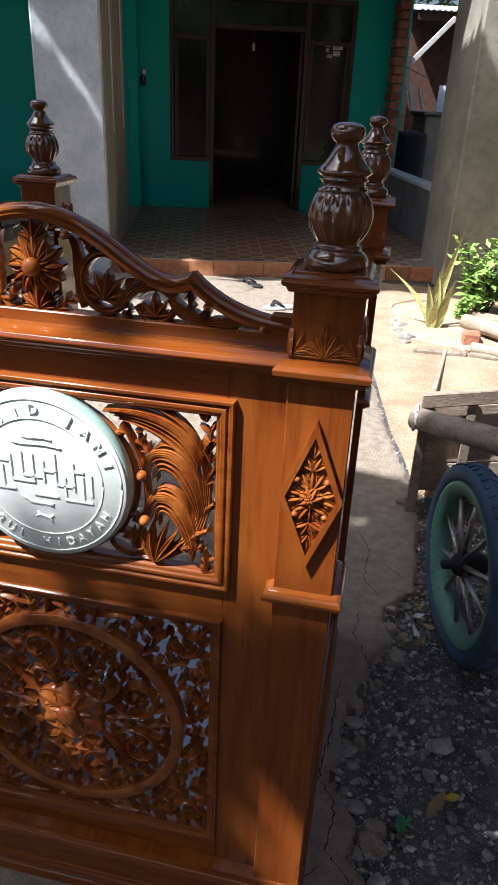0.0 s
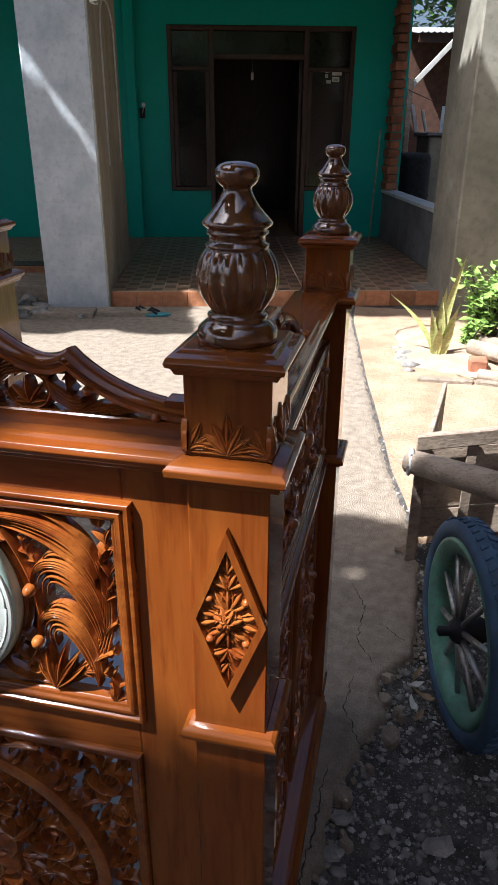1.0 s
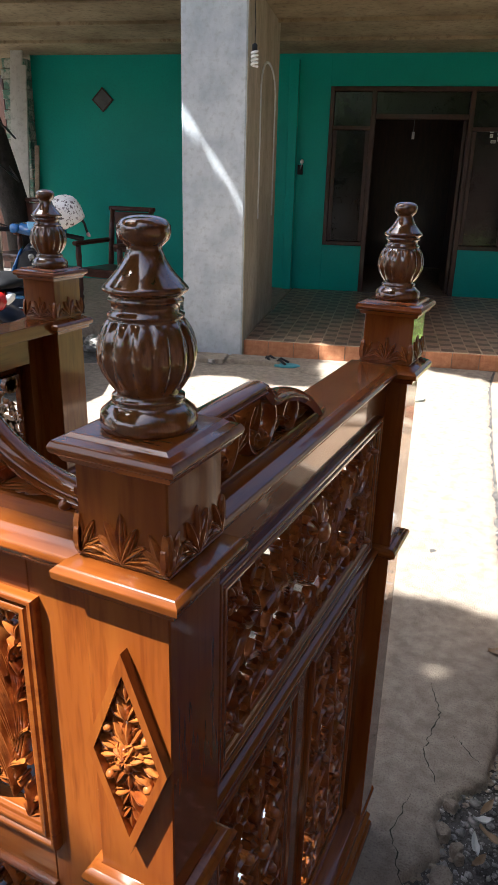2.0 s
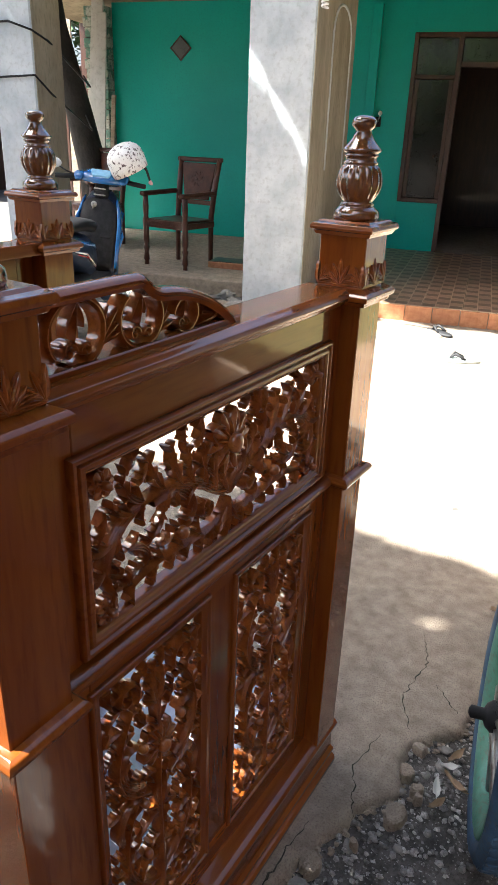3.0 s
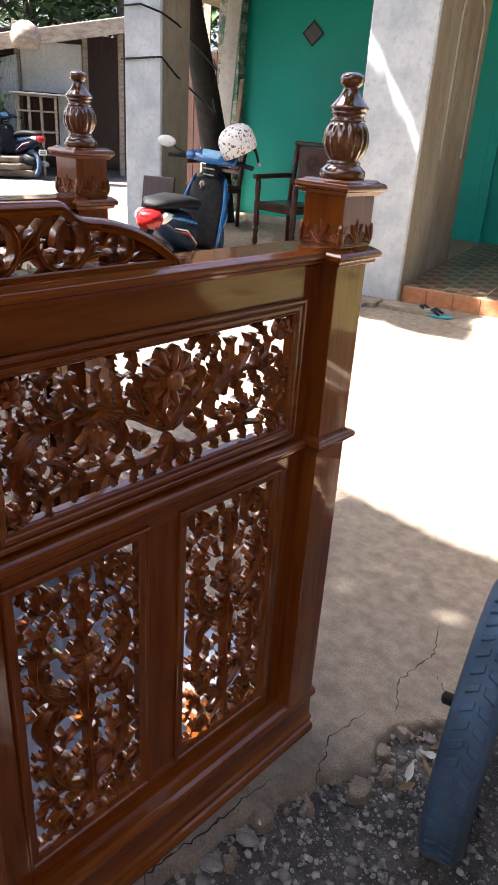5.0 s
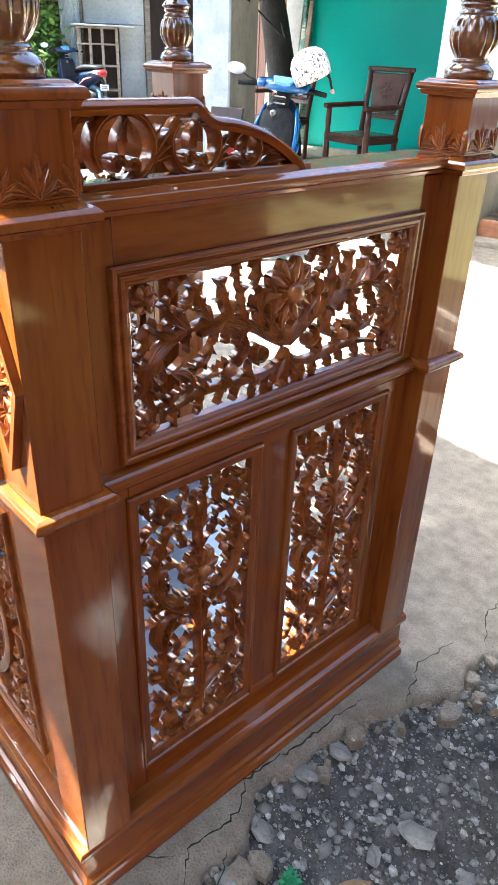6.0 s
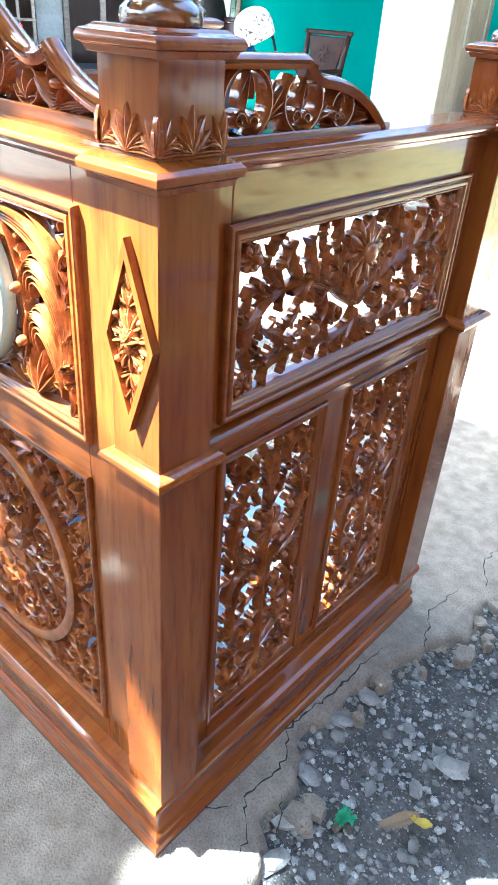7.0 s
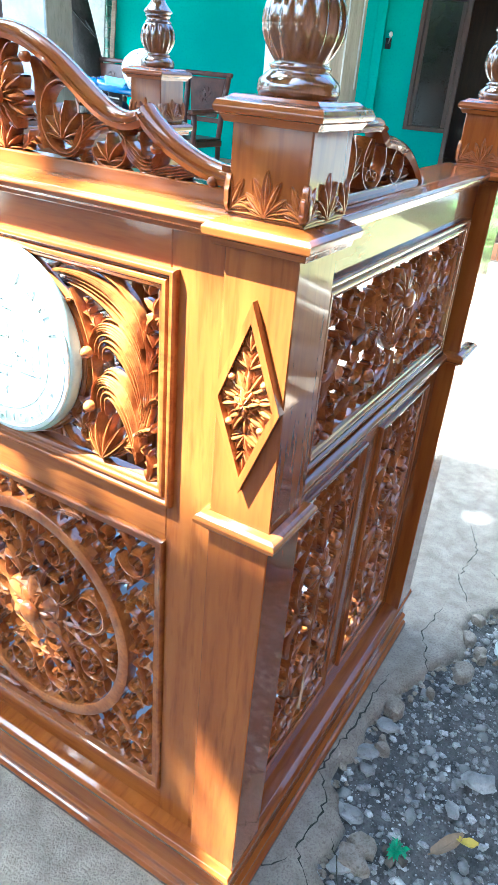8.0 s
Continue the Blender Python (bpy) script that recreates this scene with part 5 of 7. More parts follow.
pillar(-0.47, 0.0, 0.0, 0.43, "pale weathered plaster pillar at the porch edge", True)
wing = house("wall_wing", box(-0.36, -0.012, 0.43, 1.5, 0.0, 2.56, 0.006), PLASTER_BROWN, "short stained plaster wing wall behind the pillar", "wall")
part("arch_relief", tube([(-0.012, 0.6, 1.0), (-0.012, 0.6, 1.9), *[(-0.012, 0.95 - 0.35 * math.cos(k * math.pi / 10), 1.95 + 0.22 * math.sin(k * math.pi / 10)) for k in range(11)], (-0.012, 1.3, 1.9), (-0.012, 1.3, 1.0)], 0.012, 6), PLASTER, wing)
pillar(-2.56, -2.19, 0.0, 0.40, "sunlit pale plaster pillar with wires round it", True)
pillar(2.58, 3.25, -0.18, 0.45, "grey plaster pillar beside the planting bed", False, PLASTER_GREY)
bulb = thing("hanging_bulb", "white spiral bulb hanging from the porch edge", "lamp")
bulb.matrix_basis = at_house(0.06, -0.06, 2.0)
part("cord", tube([(0, 0, 0.13), (0.004, 0, 0.25), (-0.01, 0.02, 0.4), (0, 0.05, 0.56)], 0.003), BLACK, bulb)
part("socket", lathe([(0.012, 0.09), (0.018, 0.1), (0.018, 0.13), (0.008, 0.14)], 14), BLACK, bulb)
spiral = [(0.02 * math.cos(k * 0.7), 0.02 * math.sin(k * 0.7), 0.002 + 0.09 * k / 36) for k in range(37)]
part("spiral_tube", tube(spiral, 0.008, 6), LAMP_WHITE, bulb)

# low side wall with a tiled top, and the rough brick edge of the opening over it
# the wall's shade is put into its dark grey
low = house("wall_low", box(2.72, 2.84, 0.45, 3.0, -0.05, 0.615, 0.004), PLASTER_DARK, "low grey plaster wall with a tiled top", "wall")
for k in range(8):
    part("cap_tile", box(2.70, 2.86, 0.46 + 0.317 * k, 0.46 + 0.317 * k + 0.311, 0.617, 0.648, 0.003), PLASTER, low)
stick = thing("leaning_broom_handle", "thin pale stick leaning in the porch corner", "stick")
stick.matrix_basis = at_house(2.52, 2.6, FLOOR)
part("stick", tube([(0, 0, 0), (0.08, 0.2, 1.15)], 0.009), GREYWOOD, stick)

# ---- porch tiles and riser ----
def tile_mesh(seed, w=0.296, n=3):
    rng = random.Random(seed)
    s = Shape()
    box(0, w, 0, w, -0.012, 0.0, 0.0, s)
    mats = [0] * len(s.f)
    c = w / n
    for i in range(n):
        for j in range(n):
            g = 0.004
            s.add([(i * c + g, j * c + g, 0.0012), ((i + 1) * c - g, j * c + g, 0.0012), ((i + 1) * c - g, (j + 1) * c - g, 0.0012), (i * c + g, (j + 1) * c - g, 0.0012)], [(0, 1, 2, 3)], True)
            mats.append(1 if (i + j + seed) % 2 else 2)
    me = bpy.data.meshes.new("tile")
    me.from_pydata(s.v, [], s.f)
    for m in (TILE_PALE, TILE, TILE_TAN):
        me.materials.append(m)
    me.polygons.foreach_set("material_index", mats)
    return me


TILES = [tile_mesh(0), tile_mesh(1)]
for i in range(9):
    for j in range(10):
        if i == 8 and j < 1:
            continue
        t_ = new("tile", TILES[(i + j) % 2])
        t_.parent = porch
        t_.location = (0.012 + 0.3 * i, 0.066 + 0.295 * j, FLOOR)
RISER = link_mesh("riser_tile", box(0, 0.194, 0, 0.016, 0, 0.115, 0.002), BRICKRED)
for i in range(13):
    t_ = new("riser_tile", RISER)
    t_.parent = porch
    t_.location = (0.005 + 0.199 * i, 0.046, 0.0)


# ---- furniture on the porch ----
def carved_chair(m, label):
    c = thing("armchair", label, "chair", group="carved porch chairs")
    c.matrix_basis = m
    w, d = 0.235, 0.21
    for sx in (-1, 1):
        front = [(0.024, 0), (0.018, 0.03), (0.029, 0.05), (0.021, 0.12), (0.031, 0.16), (0.019, 0.18), (0.029, 0.22), (0.027, 0.34), (0.031, 0.40), (0.022, 0.44), (0.028, 0.52), (0.024, 0.62)]
        part("front_leg", lathe(front, 12, at=(sx * w, -d, 0)), CHAIRWOOD, c)
        part("back_leg", tube([(sx * w * 0.86, d, 0), (sx * w * 0.86, d, 0.42), (sx * w * 0.9, d + 0.04, 0.7), (sx * w * 0.96, d + 0.09, 0.93)], [0.022, 0.026, 0.027, 0.025], 8), CHAIRWOOD, c)
        arm = part("arm", box(-0.030, 0.030, -0.27, 0.22, 0.615, 0.655, 0.012).mapped(lambda x, y, z: (sx * w * 0.98 + x, y, z + 0.02 * (y + 0.29))), CHAIRWOOD, c)
        beads = Shape()
        for k in range(16):
            blob(0.009, rough=0, rings=4, seg=6, at=(sx * w * 0.9, d + 0.02 + 0.0045 * k, 0.56 + 0.023 * k), s=beads)
        part("bead_edge", beads, PAPER, c, "pale beaded inlay")
    part("seat_rail", box(-w, w, -d - 0.014, -d + 0.012, 0.345, 0.415, 0.006), CHAIRWOOD, c)
    rope = Shape()
    for k in range(19):
        box(-0.009, 0.009, -0.003, 0.003, -0.016, 0.016, 0.002, rope)
        n = len(rope.v)
        for q in range(n - 24, n):
            x, y, z = rope.v[q]
            rope.v[q] = (-w + 0.03 + 0.0225 * k + x + z * 0.6, -d - 0.0145 + y, 0.385 + z)
    part("rope_carving", rope, CHAIRWOOD, c)
    part("seat", box(-w + 0.01, w - 0.01, -d, d, 0.395, 0.42, 0.008), CHAIRWOOD, c)
    part("side_rail", box(-w - 0.01, -w + 0.014, -d, d, 0.35, 0.40, 0.004), CHAIRWOOD, c)
    part("side_rail", box(w - 0.014, w + 0.01, -d, d, 0.35, 0.40, 0.004), CHAIRWOOD, c)

    def lean(x, y, z):
        return (x, d + 0.02 + y + (z - 0.5) * 0.16, z)
    soft(part("top_rail", box(-w - 0.03, w + 0.03, -0.018, 0.018, 0.895, 0.935, 0.01).mapped(lambda x, y, z: (x * (1 + 0.0), *lean(x, y, z)[1:2], z + 0.012 * (abs(x) / w) ** 2)), CHAIRWOOD, c))
    part("splat", box(-0.165, 0.165, -0.012, 0.012, 0.58, 0.9, 0.006).mapped(lambda x, y, z: lean(x * (0.86 + 0.36 * min(1, max(0, (z - 0.58) / 0.25))), y, z)), CHAIRWOOD, c)
    part("lower_rail", box(-w * 0.86, w * 0.86, -0.012, 0.012, 0.535, 0.575, 0.004).mapped(lean), CHAIRWOOD, c)
    med = Carving(0.09, 0.095, 0.002, 9)
    med.flower(0, 0, 0.035, 8, 0.006)
    t = np.linspace(0, 2 * np.pi, 25)
    med.stroke(np.stack([0.075 * np.cos(t), 0.08 * np.sin(t)], 1), 0.006, 0.006)
    for k in range(8):
        med.leaf(0.03 * math.cos(k * 0.785), 0.03 * math.sin(k * 0.785), k * 45 + 20, 0.045, 60, 0.24)
    part("medallion", med.s.mapped(lambda u, v, w_: lean(u, -0.013 - w_, 0.76 + v)), CHAIRWOOD, c, "carved round medallion")
    return c


carved_chair(pose(-3.64, 4.90, FLOOR, 0, 0, -2) @ Matrix.Scale(0.97, 4), "dark carved wooden armchair with beaded edges before the teal wall")
carved_chair(pose(-5.12, 5.32, FLOOR, 0, 0, -6), "dark carved wooden armchair half hidden behind the scooter")
# the porch's red step edge, built like a low bench of two boards
bench = thing("porch_step_edge", "low dark red step edge of the porch, left of the pillar", "bench")
bench.matrix_basis = at_house(-0.62, 0.95, FLOOR)
part("step_top_board", box(-0.45, 0.12, -0.12, 0.12, 0.03, 0.06, 0.006), CHAIRWOOD, bench)
part("front_board", box(-0.45, 0.12, -0.13, -0.105, 0.0, 0.055, 0.004), BRICKRED, bench)


# ---- the scooter with a helmet ----
def scooter(m, label, paint, name="scooter"):
    s = thing(name, label, "scooter")
    s.matrix_basis = m
    # x ahead, z up; the rear axle at the origin
    for x, r in ((0.0, 0.235), (1.2, 0.245)):
        wh = part("wheel", lathe([(r - 0.075, -0.03), (r - 0.02, -0.036), (r, -0.015), (r, 0.015), (r - 0.02, 0.036), (r - 0.075, 0.03)], 36, ring=True).mapped(lambda a, b, c: (x + a, c, r + b)), TYRE, s)
        part("rim", lathe([(r - 0.075, -0.02), (r - 0.07, -0.026), (r - 0.095, -0.015), (r - 0.095, 0.015), (r - 0.07, 0.026), (r - 0.075, 0.02)], 32, ring=True).mapped(lambda a, b, c: (x + a, c, r + b)), BLACK, wh)
        for k in range(5):
            a = 2 * math.pi * k / 5
            part("spoke", tube([(x, 0, r), (x + (r - 0.08) * math.cos(a), 0, r + (r - 0.08) * math.sin(a))], 0.012, 6), BLACK, wh)
    def hull(rows, seg=12):
        sh, verts, faces = Shape(), [], []
        for x, zc, wy, hz in rows:
            for k in range(seg):
                a = 2 * math.pi * k / seg
                ca, sa = math.cos(a), math.sin(a)
                verts.append((x, wy * math.copysign(abs(ca) ** 0.7, ca), zc + hz * math.copysign(abs(sa) ** 0.7, sa)))
        for i in range(len(rows) - 1):
            for k in range(seg):
                faces.append((i * seg + k, i * seg + (k + 1) % seg, (i + 1) * seg + (k + 1) % seg, (i + 1) * seg + k))
        faces += [tuple(range(seg))[::-1], tuple((len(rows) - 1) * seg + k for k in range(seg))]
        return sh.add(verts, faces)
    part("tail_body", hull([(-0.30, 0.68, 0.03, 0.025), (-0.2, 0.66, 0.085, 0.06), (0.0, 0.60, 0.12, 0.10), (0.25, 0.54, 0.13, 0.13), (0.45, 0.46, 0.11, 0.12)]), NAVY, s)
    for sy in (-1, 1):
        part("side_stripe", tube([(-0.22, sy * 0.085, 0.68), (0.0, sy * 0.121, 0.645), (0.25, sy * 0.131, 0.6), (0.42, sy * 0.115, 0.54)], [0.006, 0.014, 0.016, 0.006], 6), paint, s)
    part("seat", hull([(-0.27, 0.735, 0.05, 0.018), (-0.15, 0.745, 0.11, 0.035), (0.15, 0.735, 0.125, 0.045), (0.42, 0.70, 0.11, 0.045), (0.55, 0.66, 0.06, 0.025)]), SEAT, s)
    part("engine_cover", hull([(-0.1, 0.28, 0.07, 0.07), (0.1, 0.30, 0.12, 0.11), (0.4, 0.28, 0.1, 0.09), (0.5, 0.27, 0.05, 0.04)]), BLACK, s)
    part("floor_board", box(0.45, 0.88, -0.14, 0.14, 0.26, 0.32, 0.02), BLACK, s)
    shield = part("leg_shield", hull([(0.80, 0.32, 0.15, 0.05), (0.86, 0.5, 0.17, 0.16), (0.93, 0.66, 0.16, 0.2), (0.98, 0.78, 0.12, 0.12), (1.02, 0.84, 0.07, 0.05)]), NAVY, s)
    for sy in (-1, 1):
        part("shield_stripe", tube([(0.82, sy * 0.15, 0.40), (0.88, sy * 0.175, 0.58), (0.95, sy * 0.15, 0.74), (1.0, sy * 0.08, 0.82)], [0.008, 0.02, 0.024, 0.008], 6), paint, s)
    part("inner_panel", hull([(0.77, 0.36, 0.13, 0.04), (0.81, 0.55, 0.16, 0.14), (0.875, 0.72, 0.14, 0.12), (0.91, 0.80, 0.08, 0.05)]), BLACK, s)
    part("fork", tube([(1.2, 0.06, 0.245), (1.03, 0.06, 0.75)], 0.02), BLACK, s)
    part("fork", tube([(1.2, -0.06, 0.245), (1.03, -0.06, 0.75)], 0.02), BLACK, s)
    part("front_mudguard", hull([(1.0, 0.43, 0.04, 0.02), (1.15, 0.51, 0.055, 0.02), (1.3, 0.49, 0.05, 0.02), (1.42, 0.40, 0.03, 0.015)]), paint, s)
    head = part("handlebar_cover", hull([(0.87, 0.965, 0.05, 0.02), (0.91, 0.975, 0.17, 0.035), (0.97, 0.985, 0.19, 0.05), (1.04, 0.97, 0.14, 0.055), (1.1, 0.95, 0.05, 0.03)]), paint, s)
    part("speedometer", box(-0.05, 0.05, -0.09, 0.09, -0.008, 0.010, 0.008).mapped(lambda x, y, z: (0.905 + x * 0.6, y * (0.7 + 3 * (x + 0.05)), 1.012 + z + 0.45 * x)), mat("pale_blue_dial", (0.12, 0.32, 0.5), (0.2, 0.42, 0.6), rough=0.2, bump=0), head)
    for sy in (-1, 1):
        part("bar_wing", hull([(0.875, 0.965, 0.02, 0.012), (0.90, 0.985, 0.035, 0.03), (0.96, 0.99, 0.035, 0.03), (1.02, 0.97, 0.02, 0.015)]).mapped(lambda x, y, z: (x - 0.25 * abs(y), y + sy * 0.17, z)), paint, head)
    part("steering_neck", tube([(0.96, 0, 0.78), (0.93, 0, 0.95)], [0.06, 0.05], 10), BLACK, s)
    for sy in (-1, 1):
        part("shield_edge", hull([(0.79, 0.40, 0.010, 0.05), (0.845, 0.56, 0.014, 0.14), (0.92, 0.70, 0.014, 0.14), (0.97, 0.80, 0.008, 0.06)]).mapped(lambda x, y, z: (x - 0.02, y + sy * (0.165 - 0.25 * max(0, z - 0.68)), z)), paint, s, "glossy blue edge of the leg shield")
        part("pocket", box(0.785, 0.835, sy * 0.025, sy * 0.125, 0.56, 0.69, 0.012).mapped(lambda x, y, z: (x + 0.35 * (z - 0.56), y, z)), BLACK, s)
    part("key_lock", lathe([(0.022, 0), (0.022, 0.012), (0.012, 0.016)], 12).mapped(lambda x, y, z: (0.835 - z, y + 0.03, 0.80 + x)), STEEL, s)
    part("key", box(0.80, 0.822, 0.026, 0.034, 0.77, 0.805, 0.002), STEEL, s)
    for k in range(3):
        part("vent_bar", box(0.862, 0.872, -0.045, 0.045, 0.905 - 0.022 * k, 0.915 - 0.022 * k, 0.003), BLACK if k % 2 else STEEL, s)
    for sy in (-1, 1):
        part("grip", tube([(0.93, sy * 0.17, 0.975), (0.87, sy * 0.34, 0.965)], 0.018, 10), BLACK, head)
        if sy < 0:
            continue
        part("mirror_stem", tube([(0.93, sy * 0.2, 0.985), (0.95, sy * 0.28, 1.0), (0.95, sy * 0.34, 1.03)], 0.006, 6), BLACK, head)
        part("mirror", lathe([(0.03, -0.012), (0.05, -0.006), (0.052, 0.004), (0.04, 0.01)], 18).mapped(lambda a, b, c: (0.95 - c, sy * 0.39 + a * 1.45, 1.05 + b * 0.8)), WHITE, head)
    tl = part("tail_lamp", hull([(-0.345, 0.64, 0.05, 0.04), (-0.30, 0.655, 0.085, 0.06), (-0.24, 0.665, 0.095, 0.055)]), REDLAMP, s)
    for sy in (-1, 1):
        part("turn_lamp", hull([(-0.27, 0.665, 0.02, 0.03), (-0.2, 0.675, 0.03, 0.03), (-0.1, 0.67, 0.012, 0.012)]).mapped(lambda x, y, z: (x, y + sy * 0.085, z)), WHITE, s)
        part("white_stripe", tube([(-0.12, sy * 0.122, 0.60), (0.1, sy * 0.135, 0.56), (0.35, sy * 0.13, 0.44)], [0.003, 0.007, 0.003], 5), WHITE, s)
        part("red_stripe", tube([(-0.08, sy * 0.123, 0.58), (0.12, sy * 0.136, 0.535), (0.36, sy * 0.13, 0.415)], [0.003, 0.008, 0.003], 5), REDLAMP, s)
    part("number_plate", box(-0.335, -0.328, -0.08, 0.08, 0.40, 0.49, 0.002), WHITE, s)
    for z in (0.455, 0.425):
        part("plate_bar", box(-0.3375, -0.335, -0.055, 0.055, z - 0.008, z + 0.008, 0.0), BLACK, s)
    part("plate_holder", tube([(-0.33, 0, 0.49), (-0.22, 0, 0.62)], 0.025, 8), BLACK, s)
    part("exhaust", tube([(-0.22, -0.14, 0.24), (0.1, -0.14, 0.25), (0.3, -0.1, 0.24)], [0.045, 0.045, 0.02], 12), STEEL, s)
    part("side_stand", tube([(0.4, 0.1, 0.24), (0.36, 0.22, 0.0)], 0.01, 6), STEEL, s)
    return s


BIKE = pose(-2.94, 2.77, 0.0, 0, 0, 119) @ Matrix.Scale(0.94, 4)
scooter(BIKE @ pose(0, 0, 0, 5, 0, 0), "blue and black scooter parked before the porch", BLUE)
helmet = thing("helmet", "white half helmet with a dark flower pattern on the handlebar", "helmet")
helmet.matrix_basis = BIKE @ pose(0.93, -0.285, 1.085, -24, -8, 10) @ Matrix.Scale(1.06, 4)
shell = Shape()
rows = [(0.138, -0.02), (0.142, 0.02), (0.136, 0.06), (0.118, 0.095), (0.085, 0.122), (0.045, 0.136), (0.008, 0.141)]
lathe(rows, 32, s=shell)
part("shell", shell.mapped(lambda x, y, z: (x * 1.08, y * 0.95, z - (0.035 if x < -0.02 and z < 0.03 else 0.0))), SPECKLE, helmet)
part("lining", lathe([(0.128, -0.045), (0.132, -0.02), (0.12, 0.03), (0.02, 0.06)], 24).mapped(lambda x, y, z: (x, y * 0.9, z)), BLACK, helmet)
part("strap", tube([(0.02, -0.1, -0.02), (0.03, -0.1, -0.1), (0.03, -0.09, -0.17)], 0.008, 6), BLACK, helmet)
part("strap", tube([(-0.06, -0.09, -0.02), (0.0, -0.1, -0.09), (0.03, -0.09, -0.15)], 0.007, 6), BLACK, helmet)
part("strap_end", blob(0.014, (1, 1, 1.4), at=(0.03, -0.09, -0.18)), mat("pale_pink_plastic", (0.6, 0.35, 0.38), (0.65, 0.4, 0.42)), helmet)


# ---- sandals ----
def sandal(x, y, turn, tone, label):
    s = thing("sandal", label, "sandal", group="loose sandals")
    s.matrix_basis = pose(x, y, 0.0, 0, 0, turn) @ Matrix.Scale(1.15, 4)
    pts = [(0.042 * math.cos(a) * (1.12 if math.sin(a) > 0 else 0.9), 0.105 * math.sin(a)) for a in np.linspace(0, 2 * np.pi, 24, endpoint=False)]
    so = Shape()
    n = len(pts)
    so.add([(p[0], p[1], 0.0) for p in pts] + [(p[0] * 1.03, p[1] * 1.02, 0.012) for p in pts] + [(p[0] * 0.95, p[1] * 0.97, 0.017) for p in pts], [tuple(range(n))[::-1]] + [(k * n + i, k * n + (i + 1) % n, (k + 1) * n + (i + 1) % n, (k + 1) * n + i) for k in (0, 1) for i in range(n)] + [tuple(range(2 * n, 3 * n))])
    part("sole", so, tone, s)
    for sx in (-1, 1):
        part("strap", tube([(0.0, 0.055, 0.017), (sx * 0.018, 0.03, 0.045), (sx * 0.034, -0.02, 0.018)], 0.0085, 6), SANDAL, s)
    return s


PALE_SOLE = mat("pale_sandal_rubber", (0.45, 0.5, 0.5), (0.55, 0.58, 0.56), rough=0.7, scale=20)
TEAL_SOLE = mat("blue_sandal_rubber", (0.05, 0.22, 0.27), (0.07, 0.28, 0.32), rough=0.7, scale=20)
sandal(-1.005, 4.47, 62, SANDAL, "dark rubber sandal on the sunny apron")
sandal(-0.678, 3.895, 118, PALE_SOLE, "pale sandal with dark straps on the apron")
sandal(-1.80, 4.32, 75, TEAL_SOLE, "blue flip-flop beside the porch step")
sandal(-1.69, 4.30, 95, TEAL_SOLE, "blue flip-flop beside the porch step")

# ---- rubble at the pillar's foot ----
rng = random.Random(12)
for k in range(26):
    a, b = rng.uniform(-1.35, 0.05), rng.uniform(-0.32, 0.28)
    if -0.5 < a < 0.02 and b > -0.03:
        continue
    r = rng.uniform(0.03, 0.085)
    st = thing("rubble_stone", "grey rubble stone at the pillar foot", "stone", group="rubble by the pillar")
    st.matrix_basis = at_house(a, b, r * 0.3, rng.uniform(0, 360))
    part("stone", blob(r, (1.2, 0.9, 0.6), 0.3, k, 5, 8), STONE, st, smooth=False)
for a0, a1, b0, b1 in ((-0.52, -0.08, -0.30, -0.10), (-0.06, 0.34, -0.27, -0.10), (-1.0, -0.55, -0.22, -0.05)):
    sl = thing("paving_slab", "loose flat concrete slab by the porch", "slab", group="loose slabs")
    sl.matrix_basis = HOUSE
    part("slab", box(a0, a1, b0, b1, -0.01, 0.035, 0.006), CONCRETE, sl)
tagged(part("dried_cement", blob(0.30, (1.1, 0.7, 0.12), 0.2, 3, 8, 20, at=(-1.28, 4.35, -0.005)), CONCRETE), "low mound of dried cement on the apron", "cement")

# ---- planting bed ----
bed = thing("planting_bed", "small planting bed with a stone border", "bed")
part("soil", blob(0.62, (0.9, 1.05, 0.06), 0.12, 8, 8, 24, at=(0.62, 3.95, 0.0)), mat("pale_dry_soil", (0.34, 0.235, 0.15), (0.48, 0.35, 0.24), rough=0.95, scale=8, fine=90, bump=0.8, depth=0.01, c=(0.16, 0.12, 0.08)), bed)
for x0, x1, y0, turn in ((0.22, 0.52, 3.26, 2), (0.535, 0.70, 3.285, -3)):
    part("kerb_piece", box(0, x1 - x0, -0.022, 0.022, -0.03, 0.022, 0.007).mapped(lambda x, y, z: (x0 + x, y0 + y + 0.03 * turn * x + 0.004 * math.sin(40 * x), z + 0.003 * math.sin(23 * x))), CONCRETE, bed)
for k in range(5):
    part("edge_stone", blob(0.03 + 0.012 * (k % 2), (1.2, 1, 0.6), 0.3, 30 + k, 5, 8, at=(0.17 - 0.02 * k + 0.03 * (k % 2), 3.42 + 0.11 * k, 0.0)), STONE, bed)
snake = thing("snake_plant", "snake plant with long pale-edged sword leaves", "plant")
snake.matrix_basis = pose(0.335, 3.72, 0.02)
rng = random.Random(2)
